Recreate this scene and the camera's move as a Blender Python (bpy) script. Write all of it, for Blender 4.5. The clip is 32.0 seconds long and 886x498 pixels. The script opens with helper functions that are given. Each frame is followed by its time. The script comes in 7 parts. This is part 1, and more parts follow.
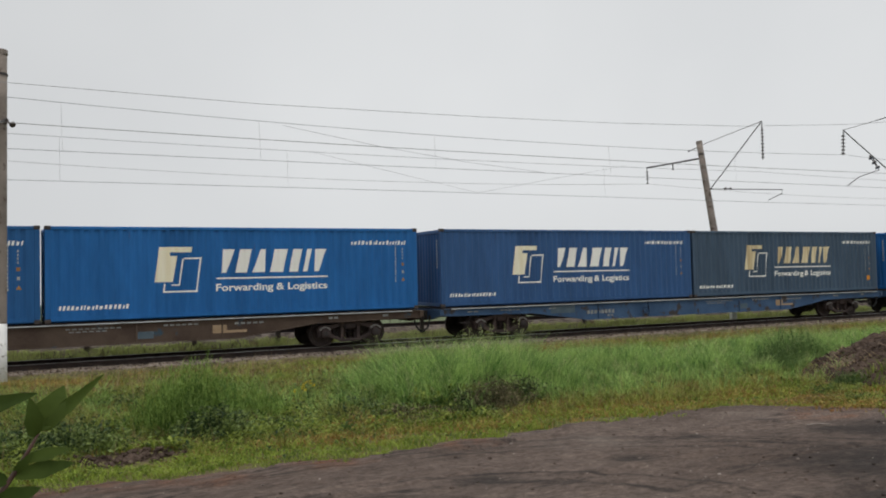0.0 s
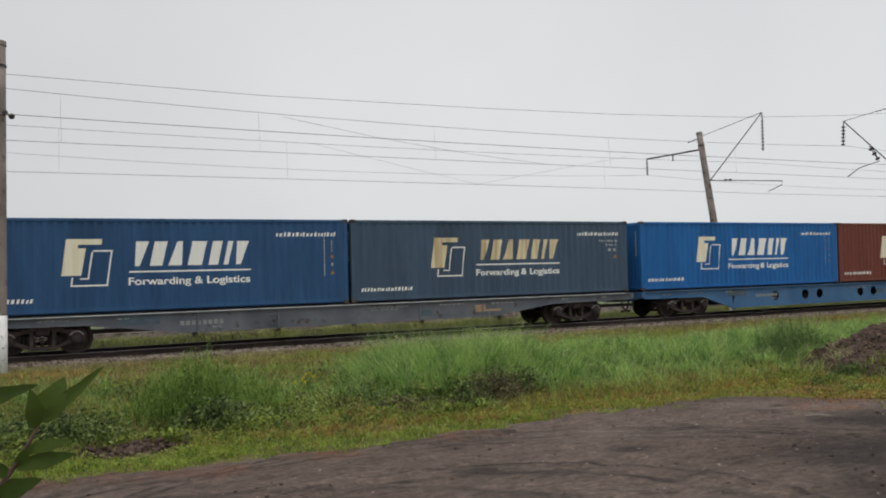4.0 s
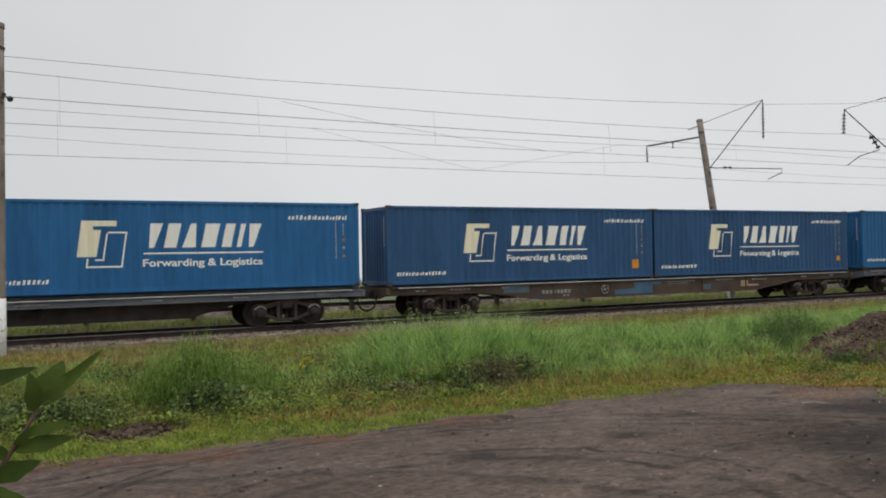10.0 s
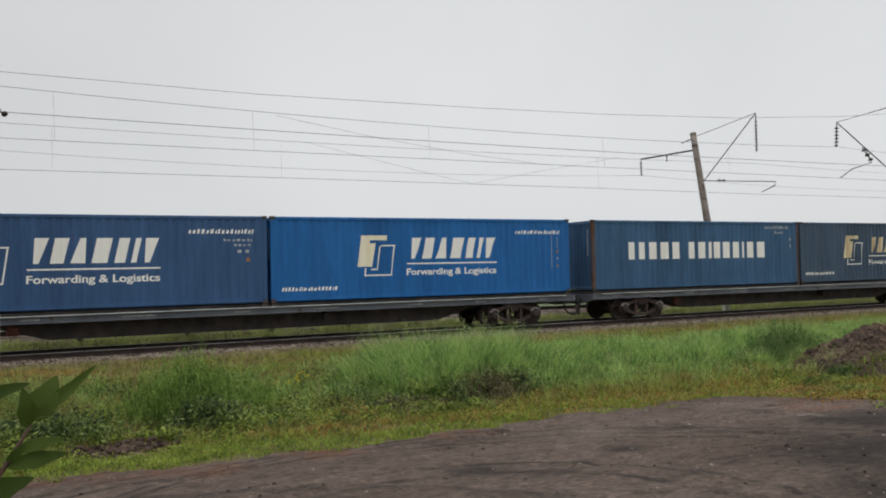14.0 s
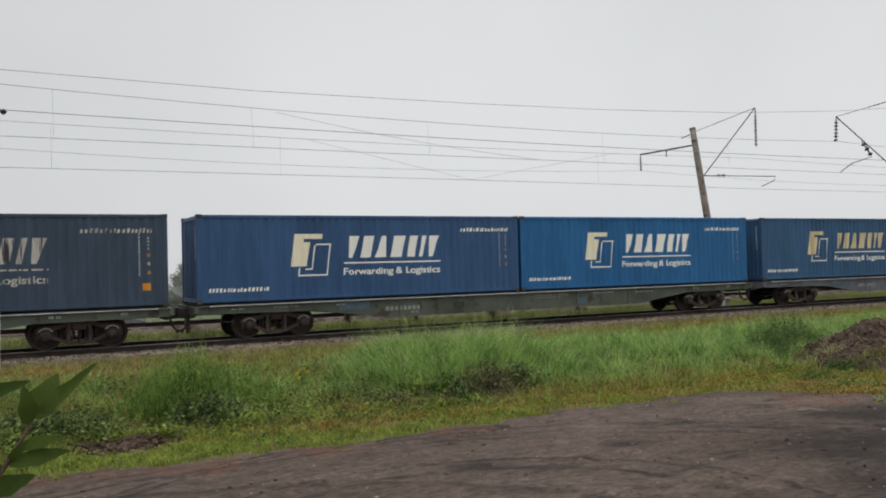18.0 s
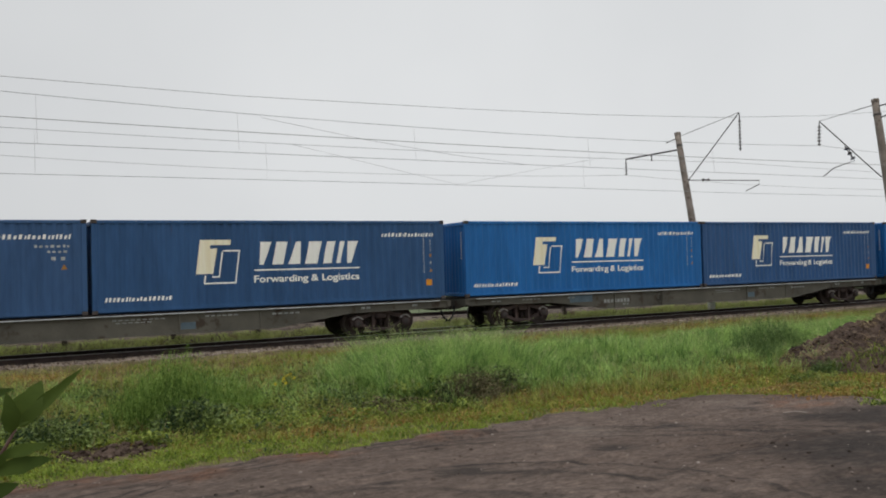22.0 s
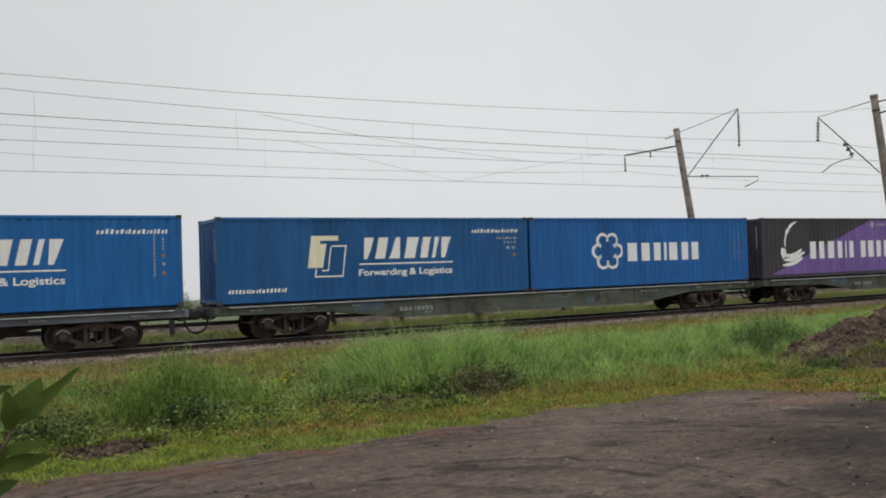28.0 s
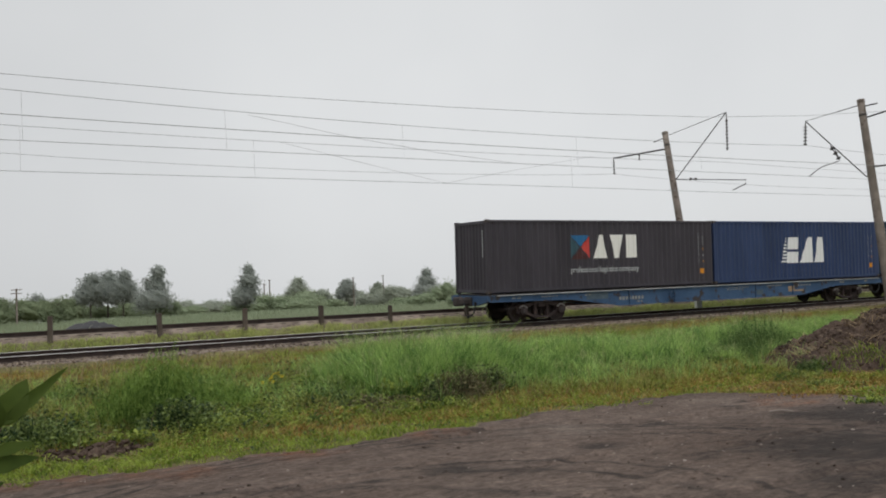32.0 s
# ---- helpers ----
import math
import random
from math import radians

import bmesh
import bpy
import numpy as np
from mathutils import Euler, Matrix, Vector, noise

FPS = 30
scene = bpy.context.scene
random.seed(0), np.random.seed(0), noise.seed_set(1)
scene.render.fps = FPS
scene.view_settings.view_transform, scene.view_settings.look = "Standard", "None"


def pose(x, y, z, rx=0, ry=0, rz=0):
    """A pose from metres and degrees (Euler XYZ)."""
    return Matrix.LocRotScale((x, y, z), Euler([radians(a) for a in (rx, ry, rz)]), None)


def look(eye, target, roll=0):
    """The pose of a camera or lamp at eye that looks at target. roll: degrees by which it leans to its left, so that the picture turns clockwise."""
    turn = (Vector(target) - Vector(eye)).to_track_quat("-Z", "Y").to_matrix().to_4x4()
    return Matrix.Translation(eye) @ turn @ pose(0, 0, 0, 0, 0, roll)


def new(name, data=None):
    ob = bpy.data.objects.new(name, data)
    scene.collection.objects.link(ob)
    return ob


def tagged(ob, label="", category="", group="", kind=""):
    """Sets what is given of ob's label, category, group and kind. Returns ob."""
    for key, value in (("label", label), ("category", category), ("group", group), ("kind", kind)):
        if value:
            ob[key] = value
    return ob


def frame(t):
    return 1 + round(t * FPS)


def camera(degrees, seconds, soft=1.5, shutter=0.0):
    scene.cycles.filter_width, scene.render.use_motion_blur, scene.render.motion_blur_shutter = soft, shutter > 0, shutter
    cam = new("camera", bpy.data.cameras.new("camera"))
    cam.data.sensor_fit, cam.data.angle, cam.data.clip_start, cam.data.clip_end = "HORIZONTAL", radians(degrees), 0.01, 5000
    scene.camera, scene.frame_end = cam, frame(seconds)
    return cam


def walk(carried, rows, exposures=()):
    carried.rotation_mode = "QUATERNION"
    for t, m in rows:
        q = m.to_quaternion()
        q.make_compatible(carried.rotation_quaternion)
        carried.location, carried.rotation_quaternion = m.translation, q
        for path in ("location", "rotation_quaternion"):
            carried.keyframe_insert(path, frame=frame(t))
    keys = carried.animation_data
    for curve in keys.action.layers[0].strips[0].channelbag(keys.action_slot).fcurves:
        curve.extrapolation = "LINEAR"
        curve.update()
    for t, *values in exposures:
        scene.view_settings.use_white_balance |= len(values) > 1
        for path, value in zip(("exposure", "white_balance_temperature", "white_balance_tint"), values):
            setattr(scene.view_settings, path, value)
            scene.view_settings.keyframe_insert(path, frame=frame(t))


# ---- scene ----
# A goods train of blue boxes passes a weedy verge on an overcast day.
# The track runs along x; the eye stands at the origin, 1.6 m over the dirt lot.
EYE_Z = 1.6
cam = camera(55.0, 32.0, soft=1.9)
# seconds, and the turn of the camera, which stands on one spot
PATH = [
    (0.0, 94.75, 2.75, -27.40), (0.5, 94.76, 2.92, -27.62), (1.0, 94.62, 2.96, -27.37), (1.5, 94.50, 2.89, -27.32), (2.0, 94.38, 2.99, -27.14),
    (2.5, 94.23, 3.00, -27.19), (4.5, 94.12, 2.73, -27.48), (5.0, 93.97, 2.72, -27.56), (5.5, 93.96, 2.61, -27.60), (6.0, 93.92, 2.50, -27.54),
    (6.5, 93.72, 2.43, -27.51), (7.0, 93.65, 2.65, -27.20), (7.5, 93.46, 2.46, -27.06), (8.0, 93.37, 2.30, -27.19), (8.5, 93.36, 2.40, -27.32),
    (9.0, 93.55, 2.51, -27.40), (9.5, 93.44, 2.50, -27.30), (10.0, 93.22, 2.43, -27.50), (10.5, 93.21, 2.26, -27.45), (11.0, 93.51, 2.60, -27.52),
    (11.5, 93.59, 2.56, -27.64), (12.0, 93.72, 2.73, -27.62), (12.5, 93.94, 3.03, -27.71), (13.0, 94.09, 2.90, -27.86), (13.5, 94.11, 2.59, -27.84),
    (15.5, 94.17, 2.92, -27.75), (16.0, 94.15, 2.83, -27.67), (16.5, 94.04, 2.94, -27.54), (17.0, 94.04, 2.91, -27.79), (17.5, 93.96, 2.97, -27.65),
    (18.0, 93.86, 2.88, -27.82), (18.5, 93.80, 2.89, -27.92), (19.0, 93.75, 2.83, -28.00), (19.5, 93.74, 2.76, -28.28), (20.0, 93.78, 2.88, -28.35),
    (20.5, 93.88, 2.94, -28.29), (21.0, 93.92, 2.92, -28.54), (21.5, 94.12, 2.97, -28.67), (22.0, 94.14, 3.14, -28.71), (22.5, 94.04, 3.01, -28.61),
    (23.0, 94.03, 2.91, -28.71), (23.5, 94.17, 3.10, -28.60), (24.0, 94.12, 3.04, -28.64), (24.5, 94.20, 2.90, -28.60), (26.5, 93.85, 2.99, -28.72),
    (27.0, 93.81, 3.17, -28.67), (27.5, 93.70, 3.31, -28.76), (28.0, 93.91, 3.24, -28.77), (28.5, 94.02, 3.28, -28.83), (29.0, 94.09, 3.41, -28.73),
    (29.5, 94.01, 3.28, -28.77), (30.0, 94.05, 3.38, -28.95), (30.5, 94.09, 3.24, -28.94), (31.0, 93.96, 3.18, -28.84), (31.5, 93.91, 3.04, -29.26),
    (32.0, 93.99, 3.07, -29.52),
]
walk(cam, [(t, pose(0, 0, EYE_Z, rx, ry, rz)) for t, rx, ry, rz in PATH])

# ---- light: one wide, veiled sun behind the camera and a grey overcast sky ----
SUN_EL, SUN_AZ = 74.0, 184.0
world = bpy.data.worlds.new("overcast_sky")
scene.world = world
world.use_nodes = True
wn = world.node_tree
wn.nodes.clear()
sky = wn.nodes.new("ShaderNodeTexSky")
sky.sky_type = "NISHITA"
sky.sun_disc = False
sky.sun_elevation, sky.sun_rotation = radians(SUN_EL), radians(SUN_AZ)
sky.air_density, sky.dust_density = 1.0, 4.0
veil = wn.nodes.new("ShaderNodeHueSaturation")
veil.inputs["Saturation"].default_value = 0.12
veil.inputs["Value"].default_value = 0.10
cloud = wn.nodes.new("ShaderNodeTexNoise")
cloud.inputs["Scale"].default_value = 2.2
cloud.inputs["Detail"].default_value = 4
cloud_ramp = wn.nodes.new("ShaderNodeValToRGB")
cloud_ramp.color_ramp.elements[0].position, cloud_ramp.color_ramp.elements[1].position = 0.25, 0.8
cloud_ramp.color_ramp.elements[0].color = (0.590, 0.604, 0.616, 1)
cloud_ramp.color_ramp.elements[1].color = (0.690, 0.703, 0.710, 1)
both = wn.nodes.new("ShaderNodeMix")
both.data_type = "RGBA"
both.inputs["Factor"].default_value = 0.82
bg = wn.nodes.new("ShaderNodeBackground")
# the cloud is thinner, so brighter, toward one side
way = wn.nodes.new("ShaderNodeTexCoord")
apart = wn.nodes.new("ShaderNodeSeparateXYZ")
side = wn.nodes.new("ShaderNodeMapRange")
side.interpolation_type = "SMOOTHSTEP"
side.inputs["From Min"].default_value, side.inputs["From Max"].default_value = -0.35, 0.55
side.inputs["To Min"].default_value, side.inputs["To Max"].default_value = 1.06, 1.225
wn.links.new(way.outputs["Generated"], apart.inputs["Vector"])
wn.links.new(apart.outputs["X"], side.inputs["Value"])
wn.links.new(side.outputs["Result"], bg.inputs["Strength"])
wo = wn.nodes.new("ShaderNodeOutputWorld")
wn.links.new(sky.outputs["Color"], veil.inputs["Color"])
wn.links.new(cloud.outputs["Fac"], cloud_ramp.inputs["Fac"])
wn.links.new(veil.outputs["Color"], both.inputs["A"])
wn.links.new(cloud_ramp.outputs["Color"], both.inputs["B"])
wn.links.new(both.outputs["Result"], bg.inputs["Color"])
wn.links.new(bg.outputs["Background"], wo.inputs["Surface"])
sun_data = bpy.data.lights.new("sun", "SUN")
sun_data.energy, sun_data.angle, sun_data.color = 1.6, radians(60), (1.0, 0.97, 0.93)
sun = new("sun", sun_data)
sun.matrix_world = look((math.sin(radians(SUN_AZ)) * 50, math.cos(radians(SUN_AZ)) * 50, 50 * math.tan(radians(SUN_EL))), (0, 0, 0))


# ---- materials ----
def mat(name, low, high, rough=0.8, metal=0.0, scale=3.0, fine=40.0, bump=0.3, depth=0.01, rust=None, rust_at=0.62,
        stretch=(1, 1, 1), island=0.0, objvar=0.0, spec=0.4, grain=0.25, trans=0.0, spread=(0.3, 0.7)):
    """Two-scale procedural surface between two colours, with grain, relief and wear."""
    m = bpy.data.materials.new(name)
    m.use_nodes = True
    nt = m.node_tree
    n = nt.nodes
    b = n["Principled BSDF"]
    tc = n.new("ShaderNodeTexCoord")
    mp = n.new("ShaderNodeMapping")
    mp.inputs["Scale"].default_value = stretch
    nt.links.new(tc.outputs["Object"], mp.inputs["Vector"])
    big = n.new("ShaderNodeTexNoise")
    big.inputs["Scale"].default_value, big.inputs["Detail"].default_value = scale, 5
    small = n.new("ShaderNodeTexNoise")
    small.inputs["Scale"].default_value, small.inputs["Detail"].default_value = fine, 3
    nt.links.new(mp.outputs["Vector"], big.inputs["Vector"])
    nt.links.new(mp.outputs["Vector"], small.inputs["Vector"])
    ramp = n.new("ShaderNodeValToRGB")
    ramp.color_ramp.elements[0].position, ramp.color_ramp.elements[1].position = spread
    ramp.color_ramp.elements[0].color, ramp.color_ramp.elements[1].color = (*low, 1), (*high, 1)
    add = n.new("ShaderNodeMath")
    add.operation = "MULTIPLY_ADD"
    add.inputs[1].default_value = grain
    sub = n.new("ShaderNodeMath")
    sub.operation = "SUBTRACT"
    sub.inputs[1].default_value = grain / 2
    nt.links.new(small.outputs["Fac"], add.inputs[0])
    nt.links.new(big.outputs["Fac"], add.inputs[2])
    nt.links.new(add.outputs[0], sub.inputs[0])
    last = sub.outputs[0]
    for source, amount in (("island", island), ("object", objvar)):
        if amount:
            if source == "island":
                g = n.new("ShaderNodeNewGeometry").outputs["Random Per Island"]
            else:
                g = n.new("ShaderNodeObjectInfo").outputs["Random"]
            k = n.new("ShaderNodeMath")
            k.operation = "MULTIPLY_ADD"
            k.inputs[1].default_value = amount
            k2 = n.new("ShaderNodeMath")
            k2.operation = "SUBTRACT"
            k2.inputs[1].default_value = amount / 2
            nt.links.new(g, k.inputs[0])
            nt.links.new(last, k.inputs[2])
            nt.links.new(k.outputs[0], k2.inputs[0])
            last = k2.outputs[0]
    nt.links.new(last, ramp.inputs["Fac"])
    colour = ramp.outputs["Color"]
    if rust:
        spots = n.new("ShaderNodeTexNoise")
        spots.inputs["Scale"].default_value, spots.inputs["Detail"].default_value = scale * 2.3, 8
        nt.links.new(mp.outputs["Vector"], spots.inputs["Vector"])
        edge = n.new("ShaderNodeValToRGB")
        edge.color_ramp.elements[0].position, edge.color_ramp.elements[1].position = rust_at, rust_at + 0.08
        mix = n.new("ShaderNodeMix")
        mix.data_type = "RGBA"
        mix.inputs["B"].default_value = (*rust, 1)
        nt.links.new(spots.outputs["Fac"], edge.inputs["Fac"])
        nt.links.new(edge.outputs["Color"], mix.inputs["Factor"])
        nt.links.new(colour, mix.inputs["A"])
        colour = mix.outputs["Result"]
    nt.links.new(colour, b.inputs["Base Color"])
    b.inputs["Roughness"].default_value, b.inputs["Metallic"].default_value = rough, metal
    b.inputs["Specular IOR Level"].default_value = spec
    if bump:
        bu = n.new("ShaderNodeBump")
        bu.inputs["Strength"].default_value, bu.inputs["Distance"].default_value = bump, depth
        nt.links.new(small.outputs["Fac"], bu.inputs["Height"])
        nt.links.new(bu.outputs["Normal"], b.inputs["Normal"])
    if trans:
        tl = n.new("ShaderNodeBsdfTranslucent")
        nt.links.new(colour, tl.inputs["Color"])
        mx = n.new("ShaderNodeMixShader")
        mx.inputs["Fac"].default_value = trans
        nt.links.new(b.outputs["BSDF"], mx.inputs[1])
        nt.links.new(tl.outputs["BSDF"], mx.inputs[2])
        nt.links.new(mx.outputs["Shader"], n["Material Output"].inputs["Surface"])
    return m


RUST = (0.10, 0.045, 0.025)


def paint(name, c, fade=0.21, rust_at=0.69, rough=0.5):
    """Weathered box paint: vertical streaks, fading, rust spots."""
    c = (c[0] * 1.05, c[1] * 1.13, c[2] * 1.15)
    low = tuple(v * (1 - fade) for v in c)
    high = tuple(v * (1 + fade) + 0.002 * fade * 8 for v in c)
    return mat(name, low, high, rough=rough, scale=1.3, fine=9, stretch=(1.0, 1.0, 0.16), bump=0.12, depth=0.01,
               rust=RUST, rust_at=rust_at, objvar=0.10, grain=0.35, spec=0.28)


PAINT = {
    "bright": paint("paint_bright_blue", (0.0133, 0.1130, 0.3270)),
    "bright2": paint("paint_clear_blue", (0.0201, 0.1130, 0.2702)),
    "mid": paint("paint_mid_blue", (0.0164, 0.0923, 0.2473)),
    "mid2": paint("paint_steel_blue", (0.0379, 0.0856, 0.1895)),
    "navy": paint("paint_navy", (0.0269, 0.0772, 0.1735)),
    "navy2": paint("paint_navy_blue", (0.0293, 0.0804, 0.1894)),
    "navy3": paint("paint_dark_navy", (0.0329, 0.0509, 0.1186)),
    "slate_navy": paint("paint_slate_navy", (0.0295, 0.0804, 0.1987)),
    "slate": paint("paint_slate", (0.0537, 0.0829, 0.1266), fade=0.22, rust_at=0.71),
    "slateblue": paint("paint_slate_blue", (0.0367, 0.0917, 0.1815), fade=0.18),
    "soot": paint("paint_sooty_slate", (0.0437, 0.0622, 0.0943), fade=0.28, rust_at=0.70),
    "panda": paint("paint_teal_blue", (0.0179, 0.1233, 0.2766)),
    "lloyd": paint("paint_faded_teal_blue", (0.0402, 0.0950, 0.1792), fade=0.28, rust_at=0.70),
    "red": paint("paint_brick_red", (0.1691, 0.0445, 0.0299), fade=0.15),
    "mauve": paint("paint_mauve_grey", (0.0995, 0.0715, 0.0824), fade=0.22, rust_at=0.70),
    "teal": paint("paint_dark_teal", (0.0360, 0.0620, 0.0850), fade=0.18),
    "dkteal": paint("paint_green_slate", (0.0498, 0.0744, 0.0987), fade=0.22, rust_at=0.71),
    "culine": paint("paint_sea_blue", (0.0154, 0.1056, 0.3192)),
    "charcoal": paint("paint_charcoal", (0.0535, 0.0445, 0.0535), fade=0.2),
    "purple": paint("paint_purple", (0.195, 0.110, 0.335)),
}
WAGON = {
    "blue": mat("wagon_blue", (0.022, 0.060, 0.132), (0.050, 0.106, 0.205), 0.65, scale=1.1, fine=14, rust=(0.045, 0.036, 0.034), rust_at=0.57, objvar=0.15),
    "light_blue": mat("wagon_light_blue", (0.035, 0.115, 0.250), (0.065, 0.160, 0.300), 0.6, scale=1.0, fine=14, rust=(0.05, 0.05, 0.055), rust_at=0.64, objvar=0.1),
    "rust": mat("wagon_rust", (0.055, 0.035, 0.026), (0.105, 0.075, 0.055), 0.85, scale=0.9, fine=18, rust=(0.035, 0.075, 0.11), rust_at=0.63, objvar=0.2),
    "grey_blue": mat("wagon_grey_blue", (0.088, 0.098, 0.118), (0.158, 0.168, 0.188), 0.75, scale=1.0, fine=16, rust=(0.07, 0.05, 0.04), rust_at=0.60, objvar=0.15),
    "green": mat("wagon_green", (0.056, 0.067, 0.054), (0.106, 0.122, 0.098), 0.8, scale=0.9, fine=16, rust=(0.055, 0.042, 0.032), rust_at=0.58, objvar=0.15),
    "olive": mat("wagon_olive", (0.056, 0.053, 0.043), (0.104, 0.098, 0.080), 0.8, scale=0.9, fine=16, rust=(0.05, 0.036, 0.026), rust_at=0.58, objvar=0.15),
}
M_DARK = mat("grimy_steel", (0.032, 0.028, 0.028), (0.078, 0.066, 0.062), 0.8, scale=2, fine=25, rust=(0.082, 0.050, 0.034), rust_at=0.66, objvar=0.2)
M_BOGIE = mat("bogie_cast_steel", (0.026, 0.019, 0.019), (0.068, 0.046, 0.042), 0.75, scale=3, fine=30, rust=(0.095, 0.060, 0.042), rust_at=0.62, objvar=0.2)
M_RUSTPOST = mat("rust_streaked_post", (0.060, 0.040, 0.036), (0.125, 0.085, 0.075), 0.8, scale=2, fine=12, stretch=(1, 1, 0.3), rust=RUST, rust_at=0.5)
M_REDRUST = mat("red_rusted_casting", (0.060, 0.022, 0.015), (0.13, 0.050, 0.032), 0.85, scale=4, fine=30)
M_WHEEL = mat("wheel_steel", (0.028, 0.021, 0.020), (0.062, 0.046, 0.041), 0.6, metal=0.3, scale=4, fine=30)
M_TREAD = mat("worn_bright_steel", (0.36, 0.35, 0.34), (0.52, 0.51, 0.50), 0.36, metal=0.45, scale=6, fine=60, bump=0.05)
M_RUBBER = mat("hose_rubber", (0.010, 0.010, 0.010), (0.020, 0.020, 0.020), 0.7, scale=8, fine=60)
M_CREAM = mat("lettering_cream", (0.86, 0.85, 0.80), (0.92, 0.91, 0.87), 0.6, scale=1.2, fine=8, stretch=(1, 1, 0.2), bump=0.05)
M_HOOK = mat("hook_pale_yellow", (0.84, 0.76, 0.54), (0.93, 0.89, 0.74), 0.6, scale=2.6, fine=9, stretch=(1.8, 1, 0.10), bump=0.05)
M_WHITE = mat("lettering_white", (0.86, 0.87, 0.87), (0.92, 0.92, 0.92), 0.6, scale=1.2, fine=8, stretch=(1, 1, 0.2), bump=0.05)
M_GOLD = mat("lettering_yellowed", (0.46, 0.33, 0.17), (0.90, 0.82, 0.56), 0.65, scale=3.0, fine=8, stretch=(1.8, 1, 0.10), bump=0.05)
M_FADED = mat("lettering_flaking", (0.30, 0.27, 0.25), (0.70, 0.67, 0.62), 0.7, scale=3.0, fine=9, stretch=(1.6, 1, 0.15), bump=0.05, rust=(0.04, 0.04, 0.05), rust_at=0.52)
M_ORANGE = mat("plate_orange", (0.62, 0.22, 0.015), (0.75, 0.32, 0.03), 0.55, scale=5, fine=30, bump=0.05)
M_STENCIL = mat("stencil_grey_white", (0.28, 0.30, 0.31), (0.52, 0.54, 0.54), 0.7, scale=4, fine=20, bump=0.05)
M_WORN = mat("worn_stencil", (0.16, 0.17, 0.17), (0.34, 0.35, 0.34), 0.75, scale=5, fine=22, bump=0.05)
M_SIGN = mat("faded_orange_sign", (0.30, 0.14, 0.045), (0.46, 0.24, 0.06), 0.6, scale=5, fine=30, bump=0.05)
M_PATCH = mat("repaint_patch", (0.060, 0.095, 0.125), (0.105, 0.145, 0.175), 0.75, scale=3, fine=20, bump=0.05)
M_BLUEPATCH = mat("dull_blue_repaint", (0.040, 0.095, 0.165), (0.075, 0.145, 0.225), 0.7, scale=2.5, fine=18, bump=0.05, rust=(0.07, 0.055, 0.045), rust_at=0.60)
M_TANPATCH = mat("tan_label_patch", (0.28, 0.19, 0.11), (0.42, 0.31, 0.20), 0.7, scale=3, fine=20, bump=0.05)
M_LOGO_BLUE = mat("logo_blue", (0.02, 0.14, 0.32), (0.03, 0.18, 0.38), 0.55, scale=2, fine=12, bump=0.05)
M_LOGO_TEAL = mat("logo_dull_teal", (0.035, 0.085, 0.11), (0.05, 0.11, 0.14), 0.55, scale=2, fine=12, bump=0.05)
M_LOGO_RED = mat("logo_red", (0.55, 0.05, 0.045), (0.65, 0.08, 0.06), 0.55, scale=2, fine=12, bump=0.05)
M_LOGO_MAROON = mat("logo_maroon", (0.06, 0.022, 0.022), (0.09, 0.03, 0.03), 0.55, scale=2, fine=12, bump=0.05)
M_GREYPATCH = mat("dark_square_patch", (0.030, 0.035, 0.040), (0.045, 0.050, 0.055), 0.6, scale=3, fine=20, bump=0.05)
M_CASTING = mat("corner_casting_steel", (0.035, 0.030, 0.030), (0.08, 0.065, 0.06), 0.7, scale=5, fine=30, rust=RUST, rust_at=0.6, objvar=0.2)

M_GROUND = mat("meadow_soil", (0.075, 0.065, 0.032), (0.140, 0.125, 0.055), 0.95, scale=0.5, fine=6, bump=0.6, depth=0.04, rust=(0.085, 0.062, 0.035), rust_at=0.60, spec=0.1, grain=0.5)


